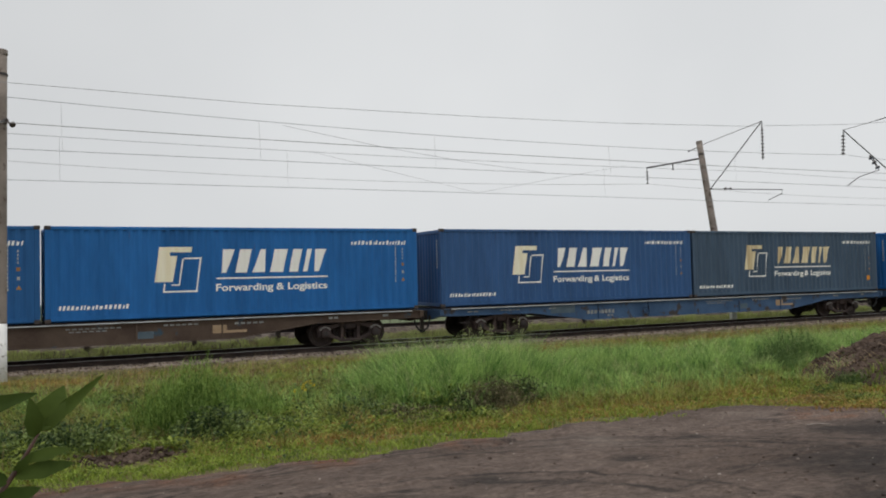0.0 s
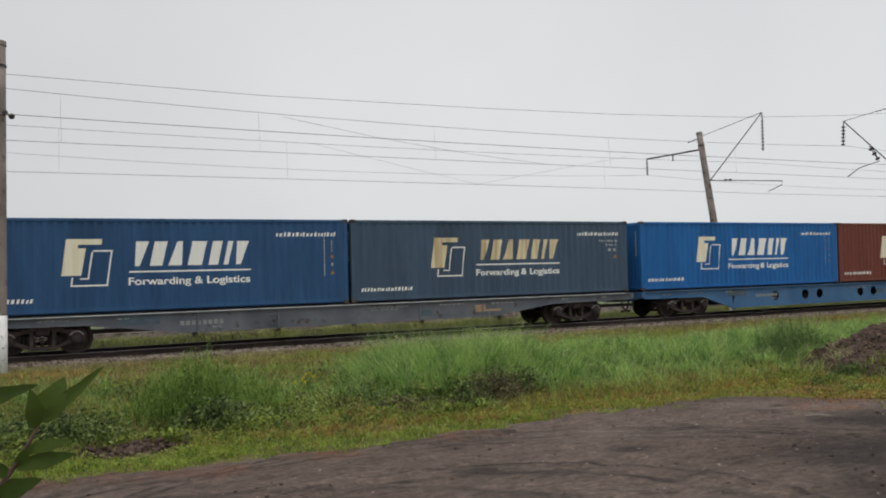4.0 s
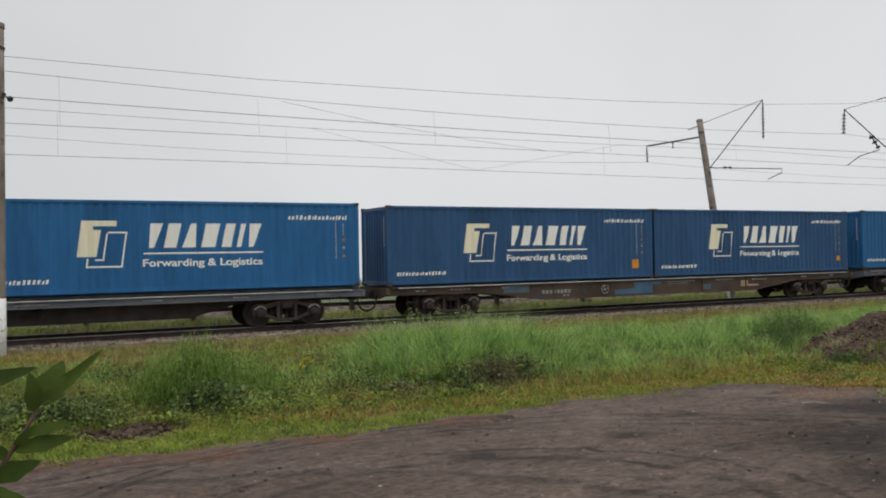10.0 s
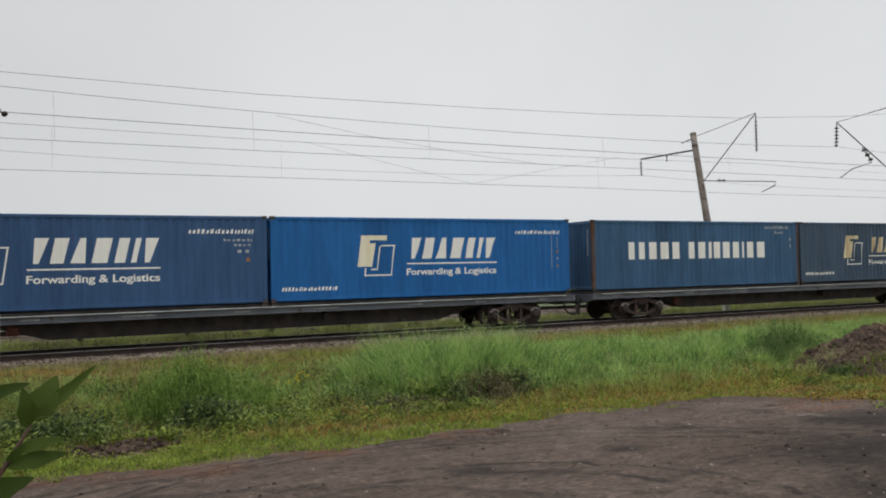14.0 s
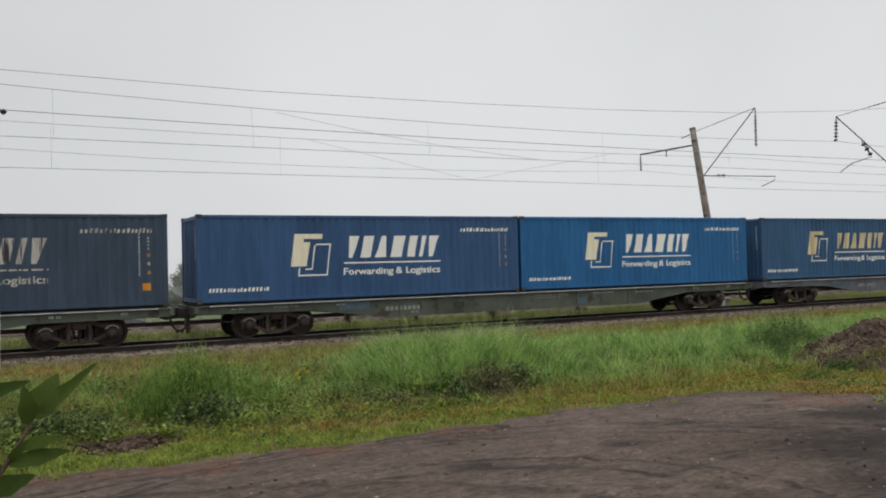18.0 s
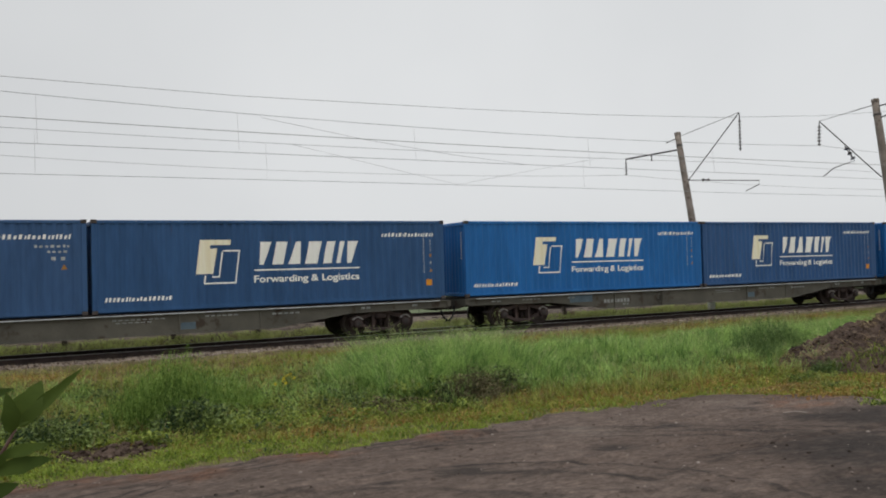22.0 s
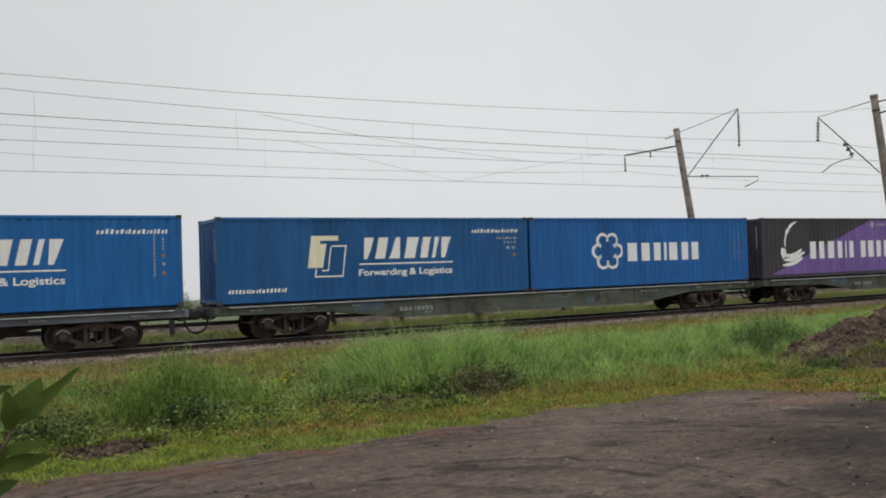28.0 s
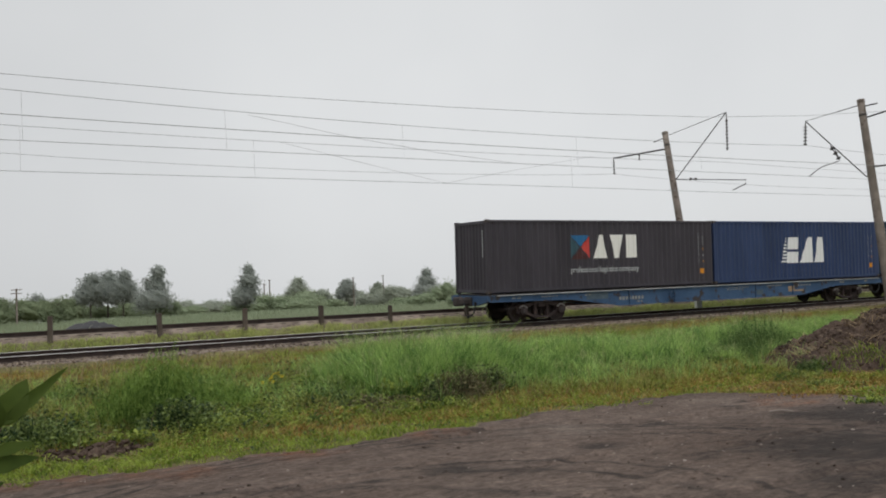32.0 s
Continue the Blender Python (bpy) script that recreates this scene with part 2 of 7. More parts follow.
def gritty(name, low, high, dark, stretch, tracks=(), stains=()):
    """Packed earth: broad tone, drawn-out darker streaks, grit and relief."""
    m = bpy.data.materials.new(name)
    m.use_nodes = True
    nt = m.node_tree
    n = nt.nodes
    b = n["Principled BSDF"]
    tc = n.new("ShaderNodeTexCoord")

    def noise(scale, detail, sx, sy, rough=0.6):
        mp = n.new("ShaderNodeMapping")
        mp.inputs["Scale"].default_value = (sx, sy, 1)
        t = n.new("ShaderNodeTexNoise")
        t.inputs["Scale"].default_value, t.inputs["Detail"].default_value, t.inputs["Roughness"].default_value = scale, detail, rough
        nt.links.new(tc.outputs["Object"], mp.inputs["Vector"])
        nt.links.new(mp.outputs["Vector"], t.inputs["Vector"])
        return t.outputs["Fac"]

    def ramp(source, a, b_, c0, c1):
        r = n.new("ShaderNodeValToRGB")
        r.color_ramp.elements[0].position, r.color_ramp.elements[1].position = a, b_
        r.color_ramp.elements[0].color, r.color_ramp.elements[1].color = (*c0, 1), (*c1, 1)
        nt.links.new(source, r.inputs["Fac"])
        return r.outputs["Color"]

    def mixed(kind, fac, a, c):
        x = n.new("ShaderNodeMix")
        x.data_type, x.blend_type = "RGBA", kind
        if isinstance(fac, float):
            x.inputs["Factor"].default_value = fac
        else:
            nt.links.new(fac, x.inputs["Factor"])
        nt.links.new(a, x.inputs["A"])
        if isinstance(c, tuple):
            x.inputs["B"].default_value = (*c, 1)
        else:
            nt.links.new(c, x.inputs["B"])
        return x.outputs["Result"]

    broad = noise(0.55, 4, stretch, 1)
    grit = noise(20, 8, 0.7, 1, 0.8)
    ragged = noise(2.2, 6, 1, 1, 0.7)
    speck = noise(110, 2, 1, 1)
    streak = noise(1.5, 7, 0.34, 1.4, 0.66)
    colour = ramp(broad, 0.32, 0.68, low, high)
    colour = mixed("MIX", ramp(streak, 0.54, 0.66, (0, 0, 0), (0.6, 0.6, 0.6)), colour, dark)
    coarse = noise(5.5, 6, 0.8, 1, 0.70)
    colour = mixed("MULTIPLY", 1.0, colour, ramp(coarse, 0.34, 0.66, (0.70, 0.69, 0.69), (1.22, 1.21, 1.20)))
    marks = [(*q, dark, (0.30 if q[3] < 0.1 else 0.36) if q[2] else 0.26) for q in tracks] + [(*q[:4], q[4], 0.40) for q in stains]
    for cx, cy, radius, width, tint, begin in marks:
        near = n.new("ShaderNodeVectorMath")
        near.operation = "DISTANCE"
        near.inputs[1].default_value = (cx, cy, 0.0)
        nt.links.new(tc.outputs["Object"], near.inputs[0])
        off = n.new("ShaderNodeMath")
        off.operation = "SUBTRACT"
        off.inputs[1].default_value = radius
        nt.links.new(near.outputs["Value"], off.inputs[0])
        size = n.new("ShaderNodeMath")
        size.operation = "ABSOLUTE"
        nt.links.new(off.outputs[0], size.inputs[0])
        band = n.new("ShaderNodeMapRange")
        band.interpolation_type = "SMOOTHSTEP"
        band.inputs["From Min"].default_value, band.inputs["From Max"].default_value = width * 0.15, width
        band.inputs["To Min"].default_value, band.inputs["To Max"].default_value = 1.0, 0.0
        nt.links.new(size.outputs[0], band.inputs["Value"])
        worn = n.new("ShaderNodeMath")
        worn.operation = "MULTIPLY"
        nt.links.new(band.outputs["Result"], worn.inputs[0])
        nt.links.new(ramp(ragged, begin, begin + 0.26, (0, 0, 0), (0.85, 0.85, 0.85)), worn.inputs[1])
        colour = mixed("MIX", worn.outputs[0], colour, tint)
    colour = mixed("MULTIPLY", 1.0, colour, ramp(grit, 0.36, 0.64, (0.50, 0.49, 0.48), (1.45, 1.42, 1.38)))
    colour = mixed("MIX", ramp(speck, 0.69, 0.74, (0, 0, 0), (0.6, 0.6, 0.6)), colour, (0.20, 0.175, 0.16))
    nt.links.new(colour, b.inputs["Base Color"])
    b.inputs["Roughness"].default_value, b.inputs["Specular IOR Level"].default_value = 0.92, 0.15
    bu = n.new("ShaderNodeBump")
    bu.inputs["Strength"].default_value, bu.inputs["Distance"].default_value = 0.9, 0.02
    nt.links.new(grit, bu.inputs["Height"])
    nt.links.new(bu.outputs["Normal"], b.inputs["Normal"])
    return m


# old wheel tracks (centre, radius, half width) and darker patches of earth
TRACKS = ((2.82, 3.1, 6.46, 0.13), (2.68, 3.4, 6.77, 0.09), (-0.24, 3.54, 4.95, 0.16), (3.28, 5.43, 1.98, 0.13), (2.82, 3.1, 6.13, 0.07), (3.28, 5.43, 2.48, 0.07), (4.09, 5.54, 4.12, 0.07), (4.09, 5.54, 4.30, 0.05), (7.35, 5.5, 0.0, 1.1), (6.4, 4.5, 0.0, 0.9), (9.6, 6.6, 0.0, 1.2), (9.28, 8.44, 0.0, 0.3), (10.2, 5.6, 0.0, 1.9), (8.5, 4.4, 0.0, 1.6), (7.9, 5.6, 0.0, 1.5), (9.9, 6.9, 0.0, 1.2), (9.1, 7.3, 0.0, 0.5), (6.0, 7.3, 0.0, 0.4), (7.6, 8.1, 0.0, 0.35), (4.2, 7.4, 0.0, 0.5))
RED_EARTH, PALE_EARTH = (0.155, 0.075, 0.045), (0.165, 0.135, 0.118)
STAINS = ((1.25, 9.95, 0.0, 0.9, RED_EARTH), (2.0, 9.35, 0.0, 0.7, RED_EARTH), (0.2, 10.1, 0.0, 0.8, RED_EARTH), (3.4, 9.6, 0.0, 0.8, RED_EARTH), (5.2, 9.7, 0.0, 0.7, RED_EARTH), (9.6, 9.2, 0.0, 0.9, PALE_EARTH), (6.4, 8.6, 0.0, 1.0, PALE_EARTH), (10.2, 8.3, 0.0, 0.8, RED_EARTH), (11.3, 8.9, 0.0, 1.1, RED_EARTH), (1.87, 9.12, 0.0, 0.16, (0.028, 0.022, 0.020)))
M_ROAD = gritty("packed_cinder_earth", (0.084, 0.063, 0.053), (0.136, 0.107, 0.093), (0.031, 0.026, 0.024), 0.6, TRACKS, STAINS)
M_BALLAST = mat("ballast_stone", (0.075, 0.056, 0.045), (0.285, 0.235, 0.195), 0.95, scale=2, fine=28, bump=1.0, depth=0.04, island=0.5, spec=0.2, grain=0.6)
M_RAIL = mat("rail_rust", (0.026, 0.018, 0.016), (0.058, 0.040, 0.034), 0.8, scale=3, fine=40)
M_SLEEPER = mat("tarred_sleeper", (0.025, 0.020, 0.017), (0.06, 0.05, 0.042), 0.9, scale=3, fine=30, objvar=0.3)
M_MAST = mat("mast_concrete", (0.17, 0.145, 0.125), (0.29, 0.25, 0.22), 0.9, scale=1.5, fine=30, rust=(0.11, 0.085, 0.07), rust_at=0.58, spec=0.2)
M_LIME = mat("limewash", (0.60, 0.60, 0.59), (0.80, 0.80, 0.78), 0.9, scale=3, fine=30, rust=(0.2, 0.18, 0.16), rust_at=0.6, spec=0.2)
M_STEEL = mat("bracket_steel", (0.035, 0.032, 0.032), (0.075, 0.068, 0.065), 0.7, scale=4, fine=30)
M_WIRE = mat("weathered_wire", (0.25, 0.25, 0.255), (0.34, 0.34, 0.345), 0.6, metal=0.4, scale=3, fine=20, bump=0)
M_INSUL = mat("insulator_porcelain", (0.035, 0.028, 0.026), (0.075, 0.06, 0.055), 0.3, scale=6, fine=30, bump=0.05)
M_POST = mat("old_post_timber", (0.060, 0.046, 0.038), (0.125, 0.098, 0.080), 0.9, scale=3, fine=30, stretch=(1, 1, 0.2), objvar=0.2)
M_GRASS = mat("meadow_grass", (0.095, 0.112, 0.030), (0.400, 0.430, 0.110), 0.6, scale=2.0, fine=6.0, rust=(0.27, 0.175, 0.080), rust_at=0.53, bump=0, island=0.30, trans=0.38, spec=0.2, grain=0.4, spread=(0.36, 0.64))
M_VERGE = mat("verge_turf", (0.105, 0.165, 0.020), (0.310, 0.395, 0.064), 0.6, scale=2.6, fine=8, bump=0, island=0.35, trans=0.35, spec=0.2, rust=(0.17, 0.105, 0.030), rust_at=0.60, spread=(0.36, 0.64))
M_HERB = mat("herb_leaf", (0.055, 0.100, 0.018), (0.310, 0.375, 0.072), 0.55, scale=2.6, fine=7, bump=0, island=0.45, trans=0.35, spec=0.3, spread=(0.36, 0.64))
M_PLUME = mat("feathery_weed", (0.088, 0.160, 0.032), (0.300, 0.430, 0.100), 0.55, scale=2.2, fine=6, bump=0, island=0.45, trans=0.4, spec=0.2, spread=(0.36, 0.64))
M_BANK = mat("bank_grass", (0.380, 0.440, 0.150), (0.600, 0.640, 0.270), 0.6, scale=0.5, fine=3, bump=0, island=0.5, trans=0.65, spec=0.2, rust=(0.30, 0.24, 0.13), rust_at=0.64)
M_DARKWEED = mat("dark_feathery_weed", (0.045, 0.090, 0.028), (0.190, 0.275, 0.085), 0.6, scale=0.8, fine=3, bump=0, island=0.8, trans=0.3, spec=0.2)
M_REED = mat("tall_grass", (0.076, 0.172, 0.040), (0.430, 0.605, 0.180), 0.55, scale=2.3, fine=5, bump=0, island=0.32, trans=0.42, spec=0.25, grain=0.4, spread=(0.36, 0.64))
M_WEED = mat("weed_leaf", (0.024, 0.050, 0.016), (0.215, 0.285, 0.080), 0.55, scale=2.4, fine=6, bump=0, island=0.5, trans=0.3, spec=0.3, spread=(0.36, 0.66))
M_STRAW = mat("dry_stalk", (0.16, 0.115, 0.060), (0.36, 0.27, 0.15), 0.8, scale=2, fine=10, bump=0, island=0.6, spec=0.2)
M_TWIG = mat("dry_brush", (0.060, 0.060, 0.032), (0.19, 0.165, 0.090), 0.9, scale=2, fine=10, bump=0, island=0.6, spec=0.1)
M_FLOWER = mat("yellow_petals", (0.55, 0.42, 0.01), (0.80, 0.62, 0.02), 0.6, scale=3, fine=10, bump=0, island=0.3, trans=0.2)
M_MOUND = mat("turned_earth", (0.028, 0.019, 0.015), (0.098, 0.070, 0.055), 0.95, scale=1.7, fine=16, bump=1.0, depth=0.05, spec=0.1, grain=0.6, rust=(0.120, 0.090, 0.070), rust_at=0.60)
M_SEED = mat("pale_seed_head", (0.240, 0.280, 0.110), (0.520, 0.540, 0.270), 0.7, scale=2, fine=8, bump=0, island=0.6, trans=0.3, spec=0.1)
M_STONE = mat("pale_pebble", (0.14, 0.11, 0.095), (0.30, 0.26, 0.23), 0.9, scale=4, fine=30, island=0.6)
# far foliage: mist is put into the base colours, in four grades
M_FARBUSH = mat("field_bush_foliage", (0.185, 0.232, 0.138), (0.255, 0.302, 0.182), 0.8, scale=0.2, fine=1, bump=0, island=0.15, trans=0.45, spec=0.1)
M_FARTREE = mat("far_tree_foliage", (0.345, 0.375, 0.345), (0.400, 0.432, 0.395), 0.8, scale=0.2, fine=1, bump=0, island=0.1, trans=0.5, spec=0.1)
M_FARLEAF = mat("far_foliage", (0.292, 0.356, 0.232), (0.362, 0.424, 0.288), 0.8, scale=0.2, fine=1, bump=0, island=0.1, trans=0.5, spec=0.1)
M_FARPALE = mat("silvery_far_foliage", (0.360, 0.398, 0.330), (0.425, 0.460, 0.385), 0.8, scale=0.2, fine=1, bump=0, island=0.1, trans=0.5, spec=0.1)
M_BARK = mat("bark", (0.06, 0.05, 0.042), (0.12, 0.10, 0.085), 0.9, scale=3, fine=20, stretch=(1, 1, 0.3))
M_SADDLE = mat("worn_pale_steel", (0.19, 0.175, 0.17), (0.36, 0.34, 0.325), 0.7, scale=6, fine=30)
M_DRYVERGE = mat("dry_verge_turf", (0.155, 0.120, 0.032), (0.450, 0.335, 0.098), 0.7, scale=2.8, fine=8, bump=0, island=0.4, trans=0.2, spec=0.2, rust=(0.310, 0.155, 0.046), rust_at=0.51, spread=(0.36, 0.64))
M_COAL = mat("slag_heap", (0.030, 0.030, 0.034), (0.060, 0.060, 0.064), 0.95, scale=1, fine=8, bump=0.8, depth=0.05)
M_NEARLEAF = mat("broad_leaf", (0.036, 0.062, 0.010), (0.070, 0.106, 0.019), 0.65, scale=12, fine=60, bump=0.2, depth=0.002, trans=0.35, spec=0.15, objvar=0.5)
M_STEM = mat("reddish_stem", (0.045, 0.022, 0.014), (0.075, 0.035, 0.022), 0.6, scale=20, fine=80, bump=0.1)


# ---- mesh building ----
class Shape:
    """Collects vertices and faces of one mesh."""

    def __init__(self):
        self.v, self.f = [], []

    def add(self, verts, faces):
        k = len(self.v)
        self.v.extend(tuple(p) for p in verts)
        self.f.extend(tuple(i + k for i in q) for q in faces)
        return self

    def box(self, x0, x1, y0, y1, z0, z1, c=0.0):
        """A box; c is the chamfer of its edges."""
        if not c:
            return self.add([(x0, y0, z0), (x1, y0, z0), (x1, y1, z0), (x0, y1, z0), (x0, y0, z1), (x1, y0, z1), (x1, y1, z1), (x0, y1, z1)],
                            [(0, 3, 2, 1), (4, 5, 6, 7), (0, 1, 5, 4), (1, 2, 6, 5), (2, 3, 7, 6), (3, 0, 4, 7)])
        bm = bmesh.new()
        bmesh.ops.create_cube(bm, size=1)
        for q in bm.verts:
            q.co = ((x0 + x1) / 2 + q.co.x * (x1 - x0), (y0 + y1) / 2 + q.co.y * (y1 - y0), (z0 + z1) / 2 + q.co.z * (z1 - z0))
        bmesh.ops.bevel(bm, geom=list(bm.edges), offset=c, segments=1, affect="EDGES")
        bm.verts.index_update()
        self.add([q.co[:] for q in bm.verts], [[q.index for q in f.verts] for f in bm.faces])
        bm.free()
        return self

    def prism(self, outline, axis, a, b):
        """An outline of (u, w) extruded along axis from a to b; axis 'y' takes (x, z), 'x' takes (y, z), 'z' takes (x, y)."""
        def at(u, w, t):
            return {"y": (u, t, w), "x": (t, u, w), "z": (u, w, t)}[axis]
        n = len(outline)
        verts = [at(u, w, a) for u, w in outline] + [at(u, w, b) for u, w in outline]
        faces = [tuple(range(n)), tuple(range(2 * n - 1, n - 1, -1))] + [(i, i + n, (i + 1) % n + n, (i + 1) % n) for i in range(n)]
        return self.add(verts, faces)

    def tube(self, points, radius, n=8, caps=True):
        """A tube along points; radius is a number or one for each point."""
        pts = [Vector(p) for p in points]
        rad = radius if isinstance(radius, (list, tuple)) else [radius] * len(pts)
        verts, faces = [], []
        for i, p in enumerate(pts):
            d = (pts[min(i + 1, len(pts) - 1)] - pts[max(i - 1, 0)]).normalized()
            side = d.cross(Vector((0, 0, 1)) if abs(d.z) < 0.9 else Vector((1, 0, 0))).normalized()
            up = side.cross(d)
            for k in range(n):
                a = 2 * math.pi * k / n
                verts.append(p + (side * math.cos(a) + up * math.sin(a)) * rad[i])
        for i in range(len(pts) - 1):
            for k in range(n):
                faces.append((i * n + k, i * n + (k + 1) % n, (i + 1) * n + (k + 1) % n, (i + 1) * n + k))
        if caps:
            faces.append(tuple(range(n - 1, -1, -1)))
            faces.append(tuple((len(pts) - 1) * n + k for k in range(n)))
        return self.add(verts, faces)

    def disc(self, profile, axis_y0, cx, cz, n=20):
        """A body turned about the y direction: profile of (y, r)."""
        verts, faces = [], []
        for y, r in profile:
            for k in range(n):
                a = 2 * math.pi * k / n
                verts.append((cx + r * math.cos(a), axis_y0 + y, cz + r * math.sin(a)))
        for i in range(len(profile) - 1):
            for k in range(n):
                faces.append((i * n + k, (i + 1) * n + k, (i + 1) * n + (k + 1) % n, i * n + (k + 1) % n))
        faces.append(tuple(range(n)))
        faces.append(tuple((len(profile) - 1) * n + k for k in range(n - 1, -1, -1)))
        return self.add(verts, faces)

    def mesh(self, name, smooth=False):
        m = bpy.data.meshes.new(name)
        m.from_pydata(self.v, [], self.f)
        m.validate()
        m.materials.append(None)
        bm = bmesh.new()
        bm.from_mesh(m)
        bmesh.ops.recalc_face_normals(bm, faces=bm.faces)
        bm.to_mesh(m)
        bm.free()
        if smooth:
            m.shade_smooth()
        return m


def sheet(name, verts, faces, smooth=False):
    """A large mesh straight from arrays."""
    m = bpy.data.meshes.new(name)
    m.from_pydata(verts, [], faces)
    m.materials.append(None)
    if smooth:
        m.shade_smooth()
    return m


def part(name, mesh, material, parent=None, label="", m=None):
    """Links a mesh (or Shape) as one object under a thing."""
    if isinstance(mesh, Shape):
        mesh = mesh.mesh(name)
    ob = new(name, mesh)
    ob.material_slots[0].link = "OBJECT"
    ob.material_slots[0].material = material
    if parent:
        ob.parent = parent
    if m is not None:
        ob.matrix_basis = m
    if label:
        ob["label"] = label
    return ob


def empty(name, m=None):
    ob = new(name)
    if m is not None:
        ob.matrix_basis = m
    return ob


def smooth_step(a, b, v):
    k = np.clip((v - a) / (b - a), 0, 1)
    return k * k * (3 - 2 * k)


def wave(x, y, s, seed=0.0):
    """Cheap smooth noise over arrays, about -1 to 1."""
    return (np.sin(x * s + 1.7 * np.sin(y * s * 0.83 + seed)) + np.sin(y * s * 1.31 + 2.1 * np.sin(x * s * 0.71 + 1.3 + seed)) + 0.6 * np.sin((x + y) * s * 2.3 + seed * 2)) / 2.6


# ---- the lie of the land ----
RAIL_1, RAIL_2 = 0.866, 1.56         # rail tops, the nearer rail
AXIS_1, AXIS_2 = 28.93, 32.80        # track centres
CANT = 3.2                           # the first track is banked, its outer rail higher, degrees


def on_track(x, h):
    """A pose on the banked first track, h over its rails."""
    c, s = math.cos(radians(CANT)), math.sin(radians(CANT))
    return pose(x, AXIS_1 - 0.795 + 0.795 * c - h * s, RAIL_1 + 0.795 * s + h * c, CANT)
LOT_X = np.array([-60, -8, -2, 0.4, 2.1, 3.7, 5.3, 6.9, 9.1, 10.2, 10.9, 11.3, 12.2, 60])
LOT_Y = np.array([13, 11.2, 10.7, 10.4, 10.1, 10.05, 10.2, 10.4, 10.5, 10.3, 9.8, 8.9, -20, -20])


def lot_edge(x):
    """Far edge of the dirt lot."""
    return np.interp(x, LOT_X, LOT_Y) + 0.10 * np.sin(x * 2.7) + 0.07 * np.sin(x * 6.1 + 1) + 0.035 * np.sin(x * 17.3 + 2)


def land(x, y):
    """Height of the ground."""
    z = 0.46 * smooth_step(10.3, 24.5, y) + 0.19 * smooth_step(24.5, 26.6, y)
    z = z + 0.62 * smooth_step(30.75, 31.5, y) - 0.70 * smooth_step(34.4, 37.0, y) + 2.1 * smooth_step(58, 150, y)
    rough = smooth_step(10.5, 12.5, y) * (1 - smooth_step(24.0, 25.5, y)) + smooth_step(37, 40, y)
    z = z + 0.06 * rough * wave(x, y, 1.1) + 0.03 * rough * wave(x, y, 3.1, 2)
    inside = smooth_step(0.1, 0.5, lot_edge(x) - y)
    return z - 0.07 * inside


def grid(name, xs, ys, height, material, label="", category="", kind="structure", smooth=True):
    gx, gy = np.meshgrid(xs, ys)
    gz = height(gx, gy)
    verts = np.stack([gx.ravel(), gy.ravel(), gz.ravel()], 1).tolist()
    nx, ny = len(xs), len(ys)
    i = np.arange(nx - 1)[None, :] + np.arange(ny - 1)[:, None] * nx
    faces = np.stack([i, i + 1, i + nx + 1, i + nx], -1).reshape(-1, 4).tolist()
    ob = part(name, sheet(name, verts, faces, smooth), material)
    return tagged(ob, label, category, kind=kind)


gx_ = np.concatenate([[-3000, -1200, -500, -200, -90, -45, -25], np.arange(-14, 52, 0.5), [60, 80, 120, 200, 400, 900, 3000]])
gy_ = np.concatenate([[-3000, -900, -250, -80, -30, -12], np.arange(-4, 44, 0.4), [50, 62, 80, 110, 160, 260, 500, 1000, 3000]])
grid("ground", gx_, gy_, land, M_GROUND, "rough weedy meadow ground with bare brown patches", "ground")


RUTS = ((9.35, -0.012, 7.5, 0.07), (8.30, -0.018, 7.8, 0.06), (8.02, -0.018, 7.8, 0.05), (7.05, -0.022, 8.2, 0.08), (6.30, -0.020, 8.0, 0.06), (5.55, -0.015, 6.0, 0.08), (9.0, 0.03, 2.0, 0.05), (4.8, -0.015, 5.0, 0.07))


def lot_height(x, y):
    z = 0.022 + 0.010 * wave(x, y, 2.2) + 0.008 * wave(x, y, 7.0, 1) + 0.005 * wave(x, y, 19.0, 2)
    for k, bend, mid, w in RUTS:
        line = k + bend * (x - mid) ** 2 + 0.05 * np.sin(x * 1.9 + k * 7) + 0.02 * np.sin(x * 6.3 + k)
        strong = np.clip(0.45 + 0.6 * np.sin(x * 0.9 + k * 3), 0.1, 1)
        z = z - 0.022 * strong * np.exp(-((y - line) / w) ** 2) + 0.012 * strong * np.exp(-((y - line - 2.0 * w) / w) ** 2)
    return z - 0.14 * smooth_step(-0.35, 0.12, y - lot_edge(x))


grid("dirt_road", np.concatenate([np.arange(-16, -2.5, 0.5), np.arange(-2.4, 12.6, 0.075)]), np.concatenate([[-30, -18, -10, -5, -2, 0, 1, 2, 3], np.arange(3.6, 11.2, 0.05), [11.5, 12, 13, 13.5]]), lot_height, M_ROAD,
     "dark packed cinder and earth lot with wheel ruts", "road")


def ballast_height(x, y):
    z = 0.42 + 0.25 * smooth_step(24.9, 26.7, y)
    z = z + 0.06 * smooth_step(28.2, 29.7, y) - 0.14 * smooth_step(29.9, 30.6, y)
    return z + 0.018 * wave(x, y, 9.0)


